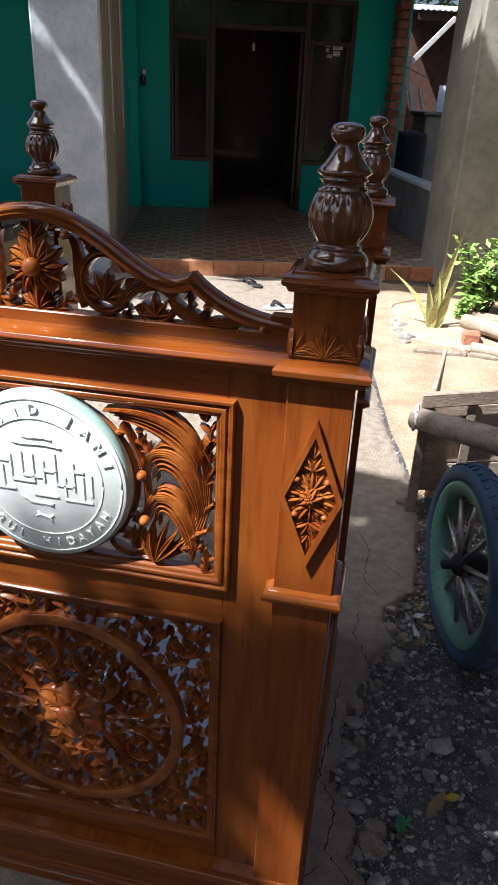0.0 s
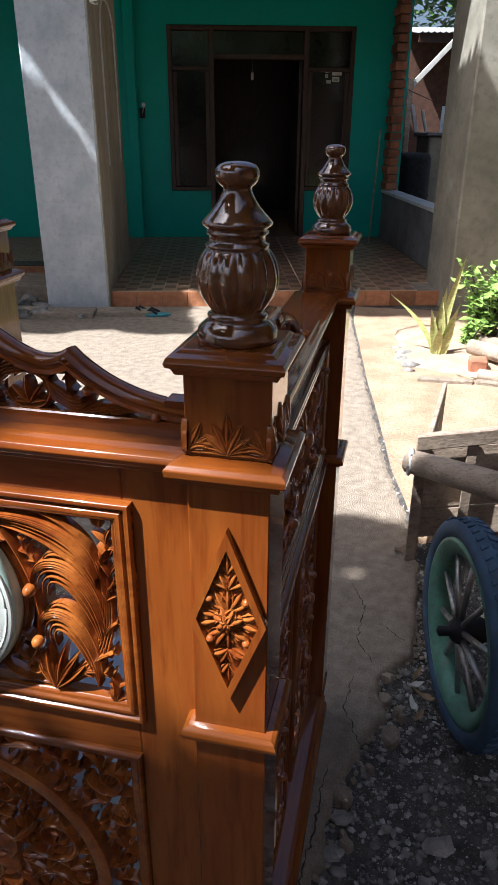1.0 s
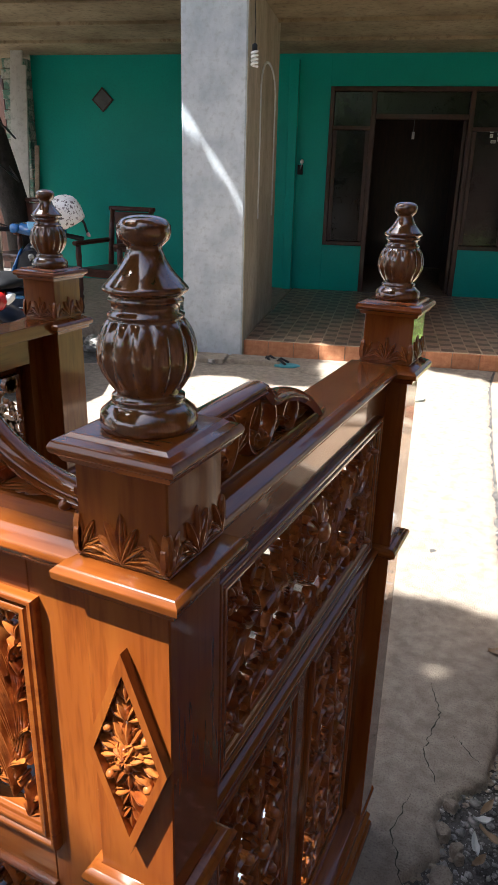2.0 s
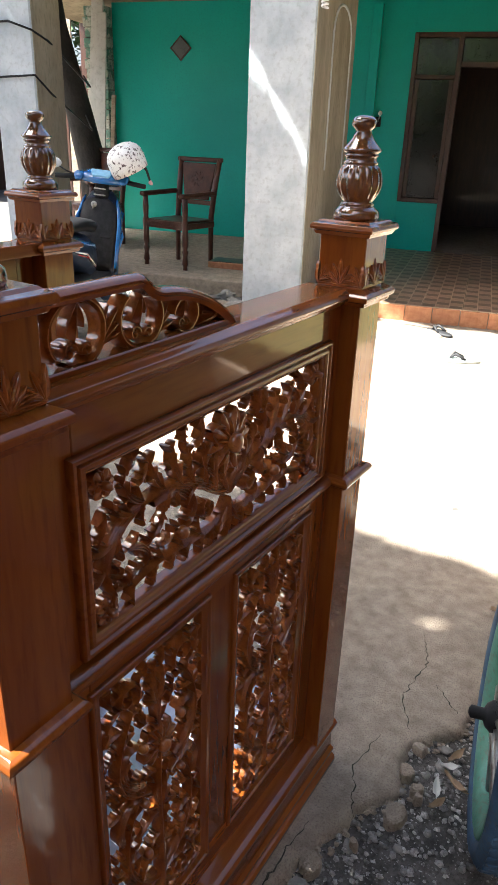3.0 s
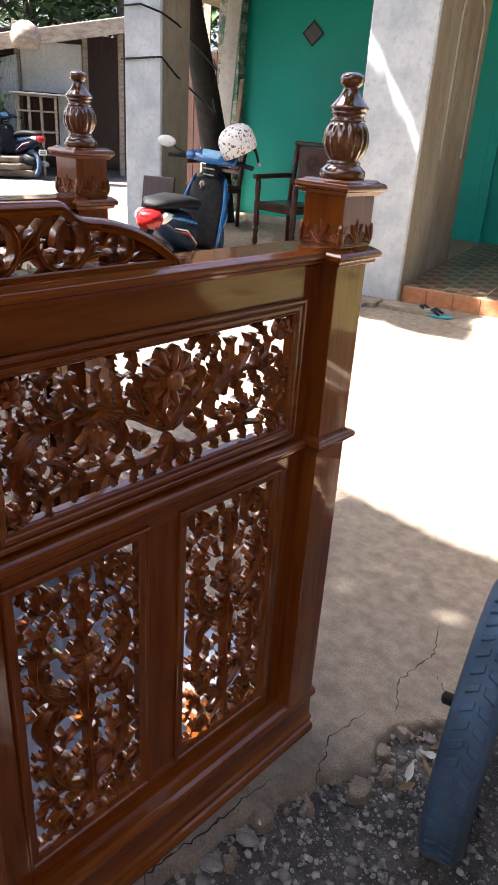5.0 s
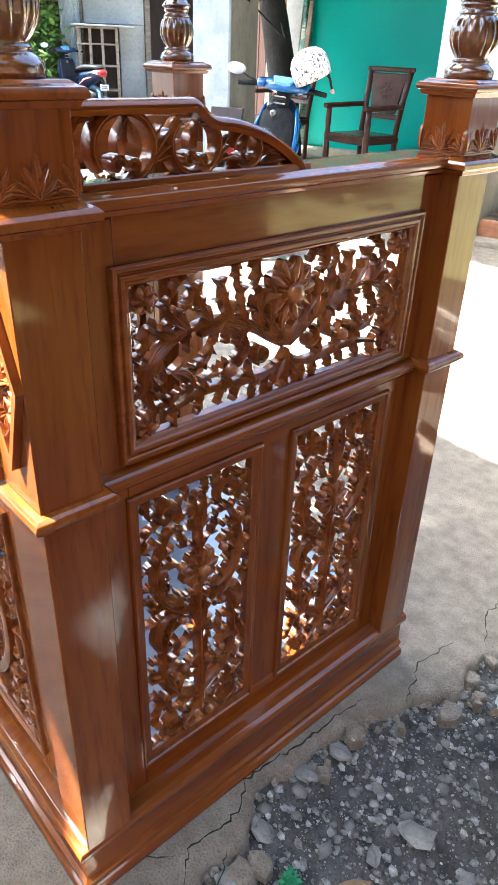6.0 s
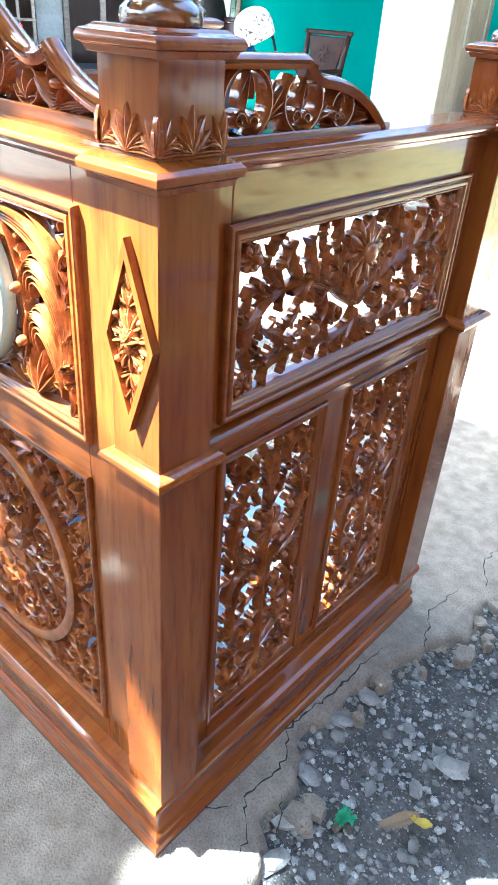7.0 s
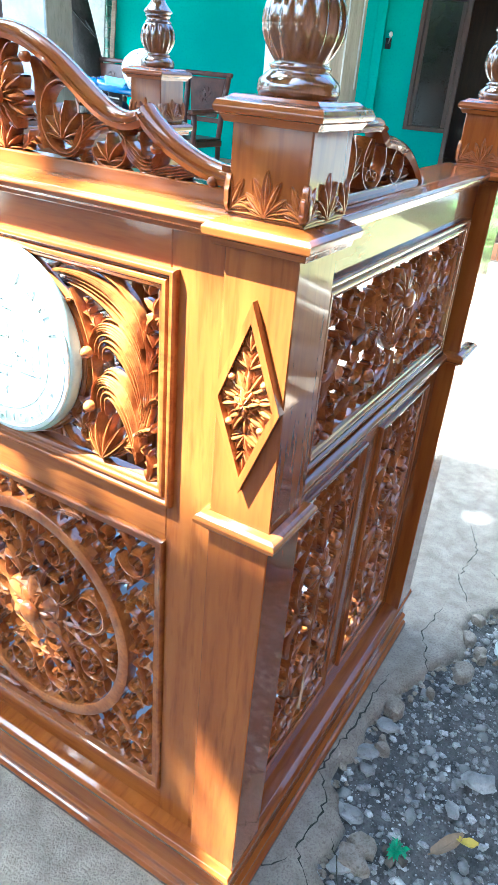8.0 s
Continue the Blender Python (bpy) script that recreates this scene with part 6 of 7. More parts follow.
for dx, dy, lean_x, lean_y, tall, w in ((0.0, 0.0, 0.10, 0.02, 0.62, 0.019), (-0.02, 0.01, 0.03, -0.02, 0.42, 0.02), (0.01, -0.01, -0.02, 0.0, 0.36, 0.019), (0.025, 0.0, 0.07, -0.03, 0.33, 0.018), (-0.03, 0.0, -0.28, 0.02, 0.40, 0.013), (-0.02, -0.02, -0.05, -0.04, 0.30, 0.018), (0.03, -0.01, 0.05, -0.02, 0.22, 0.02), (-0.01, -0.02, 0.01, -0.05, 0.2, 0.02)):
    sh = Shape()
    n = 9
    for i in range(n):
        t = i / (n - 1)
        ww = w * (0.75 + 0.6 * math.sin(math.pi * min(1, t * 1.05)) ** 0.8) * (1 - t**4) + 0.0008
        px, py, pz = dx + lean_x * t**1.6, dy + lean_y * t**1.5, tall * t * (1 - 0.12 * abs(lean_x) * 4 * t)
        tw = 0.6 * t
        sh.v += [(px - ww * math.cos(tw), py - ww * math.sin(tw), pz), (px, py + 0.008, pz), (px + ww * math.cos(tw), py + ww * math.sin(tw), pz)]
    sh.f = [f for i in range(n - 1) for f in ((3 * i, 3 * i + 1, 3 * i + 4, 3 * i + 3), (3 * i + 1, 3 * i + 2, 3 * i + 5, 3 * i + 4))]
    part("leaf", sh, SWORD, snake)


def leaf_cloud(points, size, rng, sh=None):
    """Many small folded leaves."""
    sh = sh or Shape()
    for p in points:
        L = size * rng.uniform(0.6, 1.3)
        a, e = rng.uniform(0, 2 * math.pi), rng.uniform(-0.7, 0.7)
        d = Vector((math.cos(a) * math.cos(e), math.sin(a) * math.cos(e), math.sin(e)))
        q = d.cross(Vector((rng.uniform(-0.5, 0.5), rng.uniform(-0.5, 0.5), 1))).normalized() * L * 0.22
        p = Vector(p)
        k = len(sh.v)
        up = Vector((0, 0, L * 0.06))
        sh.v += [tuple(p), tuple(p + d * L * 0.45 + q + up), tuple(p + d * L), tuple(p + d * L * 0.45 - q + up)]
        sh.f += [(k, k + 1, k + 2), (k, k + 2, k + 3)]
    return sh


def shrub(x, y, r, tall, n, size, label, material=LEAF_PALE, seed=0, name="shrub", z=0.0):
    rng = random.Random(seed)
    s = thing(name, label, "shrub")
    s.matrix_basis = pose(x, y, z)
    tips = []
    for k in range(max(5, n // 40)):
        a, rr, h = rng.uniform(0, 6.28), r * rng.uniform(0.1, 0.9), tall * rng.uniform(0.45, 1.0)
        tip = (rr * math.cos(a), rr * math.sin(a), h)
        tips.append(tip)
        if k < 12:
            part("stem", tube([(0.02 * math.cos(a), 0.02 * math.sin(a), 0), (tip[0] * 0.5, tip[1] * 0.5, h * 0.6), tip], [0.008, 0.006, 0.003], 5), BARK, s)
    pts = []
    for k in range(n):
        t = rng.choice(tips)
        f = rng.uniform(0.35, 1.05)
        pts.append((t[0] * f + rng.gauss(0, r * 0.12), t[1] * f + rng.gauss(0, r * 0.12), max(0.02, t[2] * f + rng.gauss(0, r * 0.1))))
    part("leaves", leaf_cloud(pts, size, rng), material, s)
    return s


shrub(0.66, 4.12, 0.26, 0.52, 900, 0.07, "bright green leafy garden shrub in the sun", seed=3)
shrub(0.52, 3.95, 0.13, 0.22, 220, 0.05, "small low green shrub at the bed's edge", seed=4)
for k, (x0, y0, x1, y1, r, z) in enumerate(((0.52, 3.70, 0.98, 3.25, 0.05, 0.09), (0.60, 3.93, 1.05, 3.62, 0.045, 0.06), (0.55, 3.36, 0.95, 3.15, 0.035, 0.03))):
    lg = thing("log", "sun-bleached log lying in the bed", "log", group="logs in the bed")
    part("log", tube([(x0, y0, z), ((x0 + x1) / 2, (y0 + y1) / 2 + 0.01, z + 0.01), (x1, y1, z)], [r * 0.9, r, r * 0.95], 12), GREYWOOD, lg)
br = thing("brick_block", "broken red brick under the log", "brick")
part("brick", box(0.50, 0.60, 3.42, 3.52, -0.01, 0.09, 0.008), OLDBRICK, br)

# ---- the hand cart ----
cart = thing("hand_cart", "weathered grey wooden hand cart on spoked wheels", "cart")
HUB = Vector((0.322, 0.850, 0.224))
E_, N_ = Vector((-0.25, 0.968, 0)).normalized(), Vector((-0.968, -0.25, 0)).normalized()  # in the wheel's plane; its axle, outwards


def wheel_place(x, y, z):
    p = HUB + E_ * x + Vector((0, 0, 1)) * y + N_ * z
    return tuple(p)


R = 0.257
tyre = [(R - 0.046, -0.024), (R - 0.036, -0.033), (R - 0.018, -0.037), (R - 0.005, -0.029), (R, -0.012), (R, 0.012), (R - 0.005, 0.029), (R - 0.018, 0.037), (R - 0.036, 0.033), (R - 0.046, 0.024)]
wh = part("wheel", lathe(tyre, 64, ring=True).mapped(wheel_place), TYRE, cart)
tread = Shape()
for k in range(56):
    a = 2 * math.pi * k / 56
    for side in (-1, 1):
        b = Shape()
        box(-0.007, 0.007, -0.002, 0.0035, -0.010, 0.010, 0.0015, b)
        tread.add([wheel_place((R - 0.001 + y) * math.cos(a + 0.05 * side) - (x + side * z * 0.5) * math.sin(a), (R - 0.001 + y) * math.sin(a + 0.05 * side) + (x + side * z * 0.5) * math.cos(a), z + side * 0.0135) for x, y, z in b.v], b.f, True)
part("tread", tread, TYRE, wh)
part("rim", lathe([(R - 0.044, -0.022), (R - 0.042, 0.022), (R - 0.044, 0.031), (R - 0.052, 0.032), (R - 0.082, 0.018), (R - 0.084, -0.018), (R - 0.056, -0.028)], 56, ring=True).mapped(wheel_place), RIM, wh)
hub = part("hub", lathe([(0.022, -0.05), (0.03, -0.03), (0.03, 0.03), (0.022, 0.04), (0.012, 0.045), (0.012, 0.068), (0.005, 0.072)], 16).mapped(wheel_place), BLACK, wh)
for k in range(10):
    a = 2 * math.pi * (k + 0.3) / 10
    part("spoke", tube([wheel_place(0.02 * math.cos(a), 0.02 * math.sin(a), 0.02), wheel_place((R - 0.070) * math.cos(a + 0.06), (R - 0.070) * math.sin(a + 0.06), 0.004)], 0.0072, 6), STEEL, wh)
part("handle_beam", tube([(0.165, 1.42, 0.37), (0.36, 1.30, 0.385), (0.62, 1.12, 0.40), (0.95, 0.90, 0.42)], [0.036, 0.041, 0.044, 0.045], 10), GREYWOOD, cart)
part("rope_binding", tube([(0.17 + 0.004 * math.cos(k), 1.415 + 0.038 * math.cos(1.1 * k), 0.37 + 0.038 * math.sin(1.1 * k)) for k in range(24)], 0.006, 5), PAPER, cart)
# the box of the cart: posts, a top board and inner boards, standing beyond the beam
cx, cy, ex, ey = 0.205, 1.47, 0.94, 0.34
def cart_pt(u, v, z):
    return (cx + ex * u + 0.12 * v, cy + ey * u + 0.99 * v, z)
for u in (0.0, 0.16, 0.42, 0.75):
    part("box_post", box(-0.018, 0.018, -0.02, 0.02, 0.0, 0.40, 0.003).mapped(lambda x, y, z: cart_pt(u + x, y, z)), GREYWOOD, cart)
part("top_board", box(-0.02, 0.95, -0.03, 0.0, 0.395, 0.445, 0.004).mapped(lambda x, y, z: cart_pt(x, y, z + 0.05 * x)), GREYWOOD, cart)
for k in range(3):
    part("side_board", box(0.0, 0.95, 0.025, 0.04, 0.06 + 0.11 * k, 0.165 + 0.11 * k, 0.003).mapped(lambda x, y, z: cart_pt(x, y, z)), GREYWOOD, cart)
for k in range(4):
    part("bottom_board", box(0.0, 0.95, 0.04 + 0.15 * k, 0.185 + 0.15 * k, 0.06, 0.08, 0.003).mapped(lambda x, y, z: cart_pt(x, y, z)), GREYWOOD, cart)
for k in range(3):
    part("end_board", box(0.0, 0.018, 0.045, 0.64, 0.07 + 0.11 * k, 0.172 + 0.11 * k, 0.003).mapped(lambda x, y, z: cart_pt(x, y, z)), GREYWOOD, cart)
part("axle", tube([tuple(HUB - N_ * 0.02), tuple(HUB - N_ * 0.75)], 0.018, 8), STEEL, cart)
far = part("wheel", lathe(tyre, 48, ring=True).mapped(lambda x, y, z: tuple(HUB - N_ * 0.7 + E_ * x + Vector((0, 0, 1)) * y + N_ * z)), TYRE, cart)
part("bolt", lathe([(0.012, 0), (0.012, 0.012), (0.006, 0.016)], 8).mapped(lambda x, y, z: (0.50 + x, 1.17 - z, 0.395 + y)), STEEL, cart)

# ---- gravel, stones and litter ----
rng = random.Random(21)


def edge_x(y):
    return float(np.interp(y, [p[1] for p in EDGE], [p[0] for p in EDGE]))


grit, big = Shape(), []
for k in range(15000):
    y = rng.uniform(-0.3, 1.45) if k % 6 else rng.uniform(1.4, 2.6)
    x = edge_x(y) + abs(rng.gauss(0, 0.34)) - 0.005
    if x > 1.6:
        continue
    r = 0.0014 + 0.0075 * rng.random() ** 5.5
    blob(r, (rng.uniform(0.8, 1.4), rng.uniform(0.7, 1.2), rng.uniform(0.5, 0.8)), 0.35, k, 3, 5, at=(x, y, uneven(x, y) + r * 0.25), s=grit)
tagged(part("gravel", grit, GRIT), "loose grey grit and small stones beside the apron", "gravel", kind="stuff")
for k in range(90):
    y = rng.uniform(0.05, 1.1)
    x = edge_x(y) + rng.uniform(0.0, 0.5)
    r = rng.uniform(0.005, 0.013)
    st = thing("stone", "loose grey stone on the gravel", "stone", group="stones on the gravel")
    st.matrix_basis = pose(x, y, uneven(x, y) + r * 0.2, 0, 0, rng.uniform(0, 360))
    part("stone", blob(r, (1.25, 0.9, 0.6), 0.3, 60 + k, 7, 10), STONE, st)
for x, y, r, turn in ((0.25, 0.395, 0.015, 130), (0.275, 0.48, 0.026, 20), (0.125, 0.20, 0.026, 60), (0.10, 0.285, 0.02, 0), (0.075, 0.42, 0.022, 30), (0.15, 0.13, 0.022, 80), (0.085, 0.50, 0.02, 10)):
    st = thing("stone", "flat pale chunk of broken concrete by the edge", "stone", group="stones on the gravel")
    st.matrix_basis = pose(x, y, -0.022, 0, 0, turn)
    part("stone", blob(r, (1.3, 0.8, 0.45), 0.28, int(1000 * x), 6, 9), STONE, st, smooth=False)


rub = Shape()
for k in range(240):
    y = rng.uniform(-0.3, 1.5)
    x = edge_x(y) + rng.uniform(-0.004, 0.03)
    r = rng.uniform(0.002, 0.0075)
    blob(r, (rng.uniform(0.9, 1.5), rng.uniform(0.7, 1.1), rng.uniform(0.5, 0.8)), 0.35, 900 + k, 4, 6, at=(x, y, -0.024 + r * 0.4), s=rub)
tagged(part("edge_rubble", rub, CONCRETE, smooth=False), "crumbled concrete along the broken edge", "rubble", kind="stuff")


# cracks filled with dark soil in the apron, one along its crumbling edge and short branches from it
SOIL = mat("dark_crack_soil", (0.020, 0.020, 0.014), (0.045, 0.046, 0.030), rough=1.0, scale=60, fine=200, bump=0.5)


def crack(points, wide, seed):
    rr = random.Random(seed)
    sh, pts = Shape(), []
    for (xa, ya), (xb, yb) in zip(points[:-1], points[1:]):
        n = max(2, int(math.hypot(xb - xa, yb - ya) / 0.010))
        pts += [(xa + (xb - xa) * k / n + rr.uniform(-0.0045, 0.0045), ya + (yb - ya) * k / n + rr.uniform(-0.003, 0.003)) for k in range(n)]
    m = len(pts)
    for i, (x, y) in enumerate(pts):
        w = wide * rr.uniform(0.35, 1.2) * min(1.0, 0.25 + 4 * min(i, m - 1 - i) / m)
        sh.v += [(x - w, y, 0.0008), (x, y + 0.3 * w, 0.0004), (x + w, y, 0.0008)]
    sh.f = [f for i in range(m - 1) for f in ((3 * i, 3 * i + 1, 3 * i + 4, 3 * i + 3), (3 * i + 1, 3 * i + 2, 3 * i + 5, 3 * i + 4))]
    part("crack", sh, SOIL, paved, "dark soil-filled crack")


crack([(edge_x(y) - 0.030 - 0.012 * math.sin(11 * y), y) for y in np.linspace(0.06, 0.62, 12)], 0.0022, 1)
for k, pts in enumerate(([(0.02, 0.36), (-0.02, 0.44), (-0.01, 0.50)], [(0.11, 0.66), (0.06, 0.78), (0.07, 0.90)], [(0.13, 0.93), (0.07, 1.03), (0.08, 1.18), (0.03, 1.30)], [(0.20, 1.05), (0.12, 1.12)], [(0.05, 0.14), (0.00, 0.08), (-0.06, 0.05)], [(0.13, 0.15), (0.09, 0.22)])):
    crack(pts, 0.0015, 10 + k)


def slab_chip(x, y, r, turn, seed):
    """A flat broken piece of the apron's edge."""
    rr = random.Random(seed)
    ob = thing("concrete_chip", "broken flat piece of the concrete edge", "stone", group="broken edge pieces")
    ob.matrix_basis = pose(x, y, -0.030, rr.uniform(-5, 5), rr.uniform(-5, 5), turn)
    n = 9
    ring = [(r * (1 + rr.uniform(-0.3, 0.25)) * math.cos(2 * math.pi * k / n), 0.75 * r * (1 + rr.uniform(-0.3, 0.25)) * math.sin(2 * math.pi * k / n)) for k in range(n)]
    sh = Shape()
    for f, z in ((1.08, 0.0), (1.04, 0.016), (0.97, 0.023), (0.80, 0.026)):
        sh.v += [(f * px, f * py, z + rr.uniform(-0.0015, 0.0015)) for px, py in ring]
    sh.f = [(i * n + k, i * n + (k + 1) % n, (i + 1) * n + (k + 1) % n, (i + 1) * n + k) for i in range(3) for k in range(n)] + [tuple(range(3 * n, 4 * n))]
    part("chip", sh, CONCRETE, ob, smooth=False)


for k in range(12):
    y = rng.uniform(0.1, 1.0)
    slab_chip(edge_x(y) + rng.uniform(0.008, 0.05), y, 0.009 + 0.022 * rng.random() ** 2, rng.uniform(0, 360), 500 + k)


def fallen(name, x, y, z, L, w, turn, curl, material, label, category="leaf"):
    ob = thing(name, label, category)
    ob.matrix_basis = pose(x, y, z, 0, 0, turn)
    sh, n = Shape(), 10
    for i in range(n):
        t = i / (n - 1)
        ww = w * math.sin(math.pi * (0.05 + 0.93 * t)) ** 0.7
        for k, f in enumerate((-1, -0.5, 0, 0.5, 1)):
            sh.v.append((L * (t - 0.5), ww * f, curl * (4 * (t - 0.5) ** 2) + 0.008 * abs(f) + 0.003 * math.sin(9 * t + 2 * f)))
    sh.f = [(5 * i + k, 5 * i + k + 1, 5 * i + k + 6, 5 * i + k + 5) for i in range(n - 1) for k in range(4)]
    part("blade", sh, material, ob)
    part("midrib", tube([(L * (t - 0.5), 0, curl * (4 * (t - 0.5) ** 2) + 0.001) for t in np.linspace(-0.08, 1, 8)], 0.0012, 5), material, ob)
    return ob


fallen("fallen_leaf", 0.262, 0.318, -0.016, 0.075, 0.012, 60, 0.008, BROWN_LEAF, "dry brown and yellow leaf on the gravel")
fallen("fallen_leaf", 0.292, 0.340, -0.014, 0.034, 0.009, 20, 0.008, YELLOW_LEAF, "curled bright yellow leaf tip on the gravel")
fallen("fallen_leaf", 0.195, 1.52, -0.005, 0.10, 0.018, 40, 0.012, BROWN_LEAF, "dry pale curled leaf by the cart")
for k in range(5):
    fallen("dry_husk", 0.235 + 0.016 * math.sin(4 * k), 0.80 + 0.035 * k, -0.018, 0.042 + 0.01 * (k % 3), 0.008, 60 + 47 * k, 0.01, BOARD if k % 2 else BROWN_LEAF, "pale dry husk scrap on the gravel", "litter")
weed = shrub(0.193, 0.253, 0.016, 0.018, 60, 0.016, "tiny green weed sprouting in the gravel", mat("fresh_weed", (0.03, 0.2, 0.08), (0.06, 0.3, 0.13), rough=0.5, scale=30), seed=8, name="weed", z=-0.02)


# ---- beyond the yard: shack, timber, walls ----
SHACK = pose(-12.4, 7.9, 0, 0, 0, 58.5)  # x to its right as one looks at it, y away


def far_thing(name, label, category, group=""):
    o = thing(name, label, category, group=group)
    o.matrix_basis = SHACK
    return o


sh = far_thing("shack", "old shack with pale board wall and rusty eaves", "shack")
part("board_wall", box(-0.50, 0.62, 0.0, 0.08, 1.45, 2.3, 0.01), BOARD, sh)
part("board_wall", box(0.14, 0.62, 0.05, 0.1, 0.0, 1.45, 0.01), BOARD, sh)
part("back_wall", box(-1.5, 2.8, 1.6, 1.7, 0.0, 2.6, 0.01), DARKWOOD, sh)
part("side_wall", box(1.9, 2.6, 0.0, 0.1, 0.0, 2.5, 0.01), DARKWOOD, sh)
for u in (-0.56, 0.68, 1.35):
    part("post", box(u - 0.05, u + 0.05, -0.05, 0.05, 0.0, 2.6, 0.01), GREYWOOD, sh)
part("roof", box(-2.4, 2.9, -0.7, 2.0, 0.0, 0.06, 0.01).mapped(lambda x, y, z: (x, y, z + 2.42 + 0.2 * x + 0.10 * y)), ZINC, sh)
part("eave_board", box(-2.4, 2.9, -0.76, -0.70, -0.16, 0.10, 0.01).mapped(lambda x, y, z: (x, y, z + 2.38 + 0.2 * x)), GREYWOOD, sh)
corr = Shape()
n = 40
corr.v = [(-0.92 + 0.36 * i / n, -0.15 + 0.018 * math.sin(i * 1.9), z + 0.1 * (z > 1) * i / n) for i in range(n + 1) for z in (0.3, 1.95)]
corr.v += [(x, y + 0.004, z) for x, y, z in corr.v]
m = 2 * (n + 1)
corr.f = [(2 * i, 2 * i + 2, 2 * i + 3, 2 * i + 1) for i in range(n)] + [(m + 2 * i, m + 2 * i + 1, m + 2 * i + 3, m + 2 * i + 2) for i in range(n)]
part("corrugated_sheet", corr, ZINC, sh)
rack = far_thing("wooden_rack", "old wooden rack with empty bays", "rack")
for u in (-0.62, -0.42, -0.2, 0.06):
    part("upright", box(u, u + 0.05, -0.55, -0.5, 0.0, 1.38, 0.005), GREYWOOD, rack)
    part("upright", box(u, u + 0.05, -0.1, -0.05, 0.0, 1.38, 0.005), GREYWOOD, rack)
for z in (0.35, 0.75, 1.1, 1.36):
    part("shelf", box(-0.64, 0.12, -0.58, -0.02, z, z + 0.03, 0.004), GREYWOOD, rack)
part("top_sheet", box(-0.72, 0.42, -0.7, 0.05, 1.40, 1.43, 0.01).mapped(lambda x, y, z: (x, y, z + 0.02 * math.sin(9 * x))), BOARD, rack)
for k in range(14):
    lg = far_thing("timber", "rough timber lying on the ground", "timber", group="timber pile")
    z = 0.06 + 0.11 * (k // 5)
    part("timber", tube([(-3.4 + 0.1 * (k % 3), -0.9 - 0.13 * (k % 5), z), (-0.75 + 0.15 * (k % 4), -1.0 - 0.13 * (k % 5), z + 0.03)], 0.055, 8), GREYWOOD if k % 2 else BARK, lg)
scooter(SHACK @ pose(-0.36, -1.35, 0.02, 0, 0, 122), "dark blue motorbike parked by the shack", mat("dark_blue_paint", (0.01, 0.02, 0.06), (0.015, 0.03, 0.08), rough=0.3, coat=0.5, bump=0), "motorbike")
for k, (x, y, t_) in enumerate(((-1.35, -0.2, 2.3), (-1.9, -0.5, 2.0), (-1.0, 0.3, 1.9), (-2.5, 0.2, 2.4), (-1.5, -0.9, 1.0))):
    q = (SHACK @ pose(x, y, 0)).translation
    shrub(q.x, q.y, 0.5, t_, 1100, 0.17, "sunny green undergrowth beside the shack", LEAF_PALE, 70 + k, "undergrowth")
basket = thing("hanging_basket", "dark woven basket hanging from a branch", "basket")
basket.matrix_basis = SHACK @ pose(-0.35, -1.5, 2.05)
part("basket", lathe([(0.12, 0.0), (0.22, 0.02), (0.25, 0.2), (0.20, 0.34), (0.08, 0.42)], 16), GREYWOOD, basket)
part("cord", tube([(0, 0, 0.4), (0, 0, 1.3)], 0.012, 5), BLACK, basket)

# dark leaning timbers and the crumbling corner of the house wall
col = thing("crumbling_wall_end", "crumbling wall end with peeling green plaster", "wall")
col.matrix_basis = HOUSE
for k in range(24):
    part("brick", box(-3.40 + 0.02 * (k % 2), -3.11, 2.86, 3.06, 0.105 * k, 0.105 * k + 0.098, 0.006), MOSSY, col)
trunk = thing("dark_tree_trunk", "dark leaning trunk between pillar and wall", "trunk")
trunk.matrix_basis = HOUSE
part("trunk", tube([(-2.78, 2.0, 0.0), (-2.86, 2.0, 0.8), (-3.0, 2.0, 1.4), (-3.22, 2.0, 2.2), (-3.35, 2.0, 3.0)], [0.19, 0.16, 0.14, 0.12, 0.12], 12), mat("black_bark", (0.012, 0.011, 0.010), (0.03, 0.027, 0.024), rough=0.9, scale=8, fine=40, bump=0.7, depth=0.01), trunk)
for k, (a0, a1, b, z1, w) in enumerate(((-3.02, -3.0, 2.35, 2.3, 0.12), (-2.86, -2.82, 2.3, 1.5, 0.05), (-3.2, -3.1, 2.45, 2.5, 0.14))):
    pl = thing("old_plank", "old pale plank leaning by the wall", "plank", group="leaning planks")
    pl.matrix_basis = HOUSE
    part("plank", box(-w / 2, w / 2, -0.012, 0.012, 0.0, z1, 0.004).mapped(lambda x, y, z: (a0 + (a1 - a0) * z / z1 + x, b + y + 0.1 * z, z + 0.1)), BOARD if k != 1 else GREYWOOD, pl)
fence = thing("old_board_fence", "dark weathered board fence behind the leaning trunk", "fence")
fence.matrix_basis = HOUSE
frng = random.Random(15)
for k in range(14):
    x = -5.15 + 0.125 * k
    part("board", box(x, x + 0.115, 4.5, 4.525, 0.0, 2.3 + frng.uniform(-0.25, 0.5), 0.004), DARKWOOD if k % 4 else GREYWOOD, fence)
part("fence_rail", box(-5.2, -3.4, 4.53, 4.57, 0.6, 0.68, 0.004), GREYWOOD, fence)
part("fence_rail", box(-5.2, -3.4, 4.53, 4.57, 1.7, 1.78, 0.004), GREYWOOD, fence)
wire = thing("wires", "black wires tied round the pale pillar", "wire")
wire.matrix_basis = HOUSE
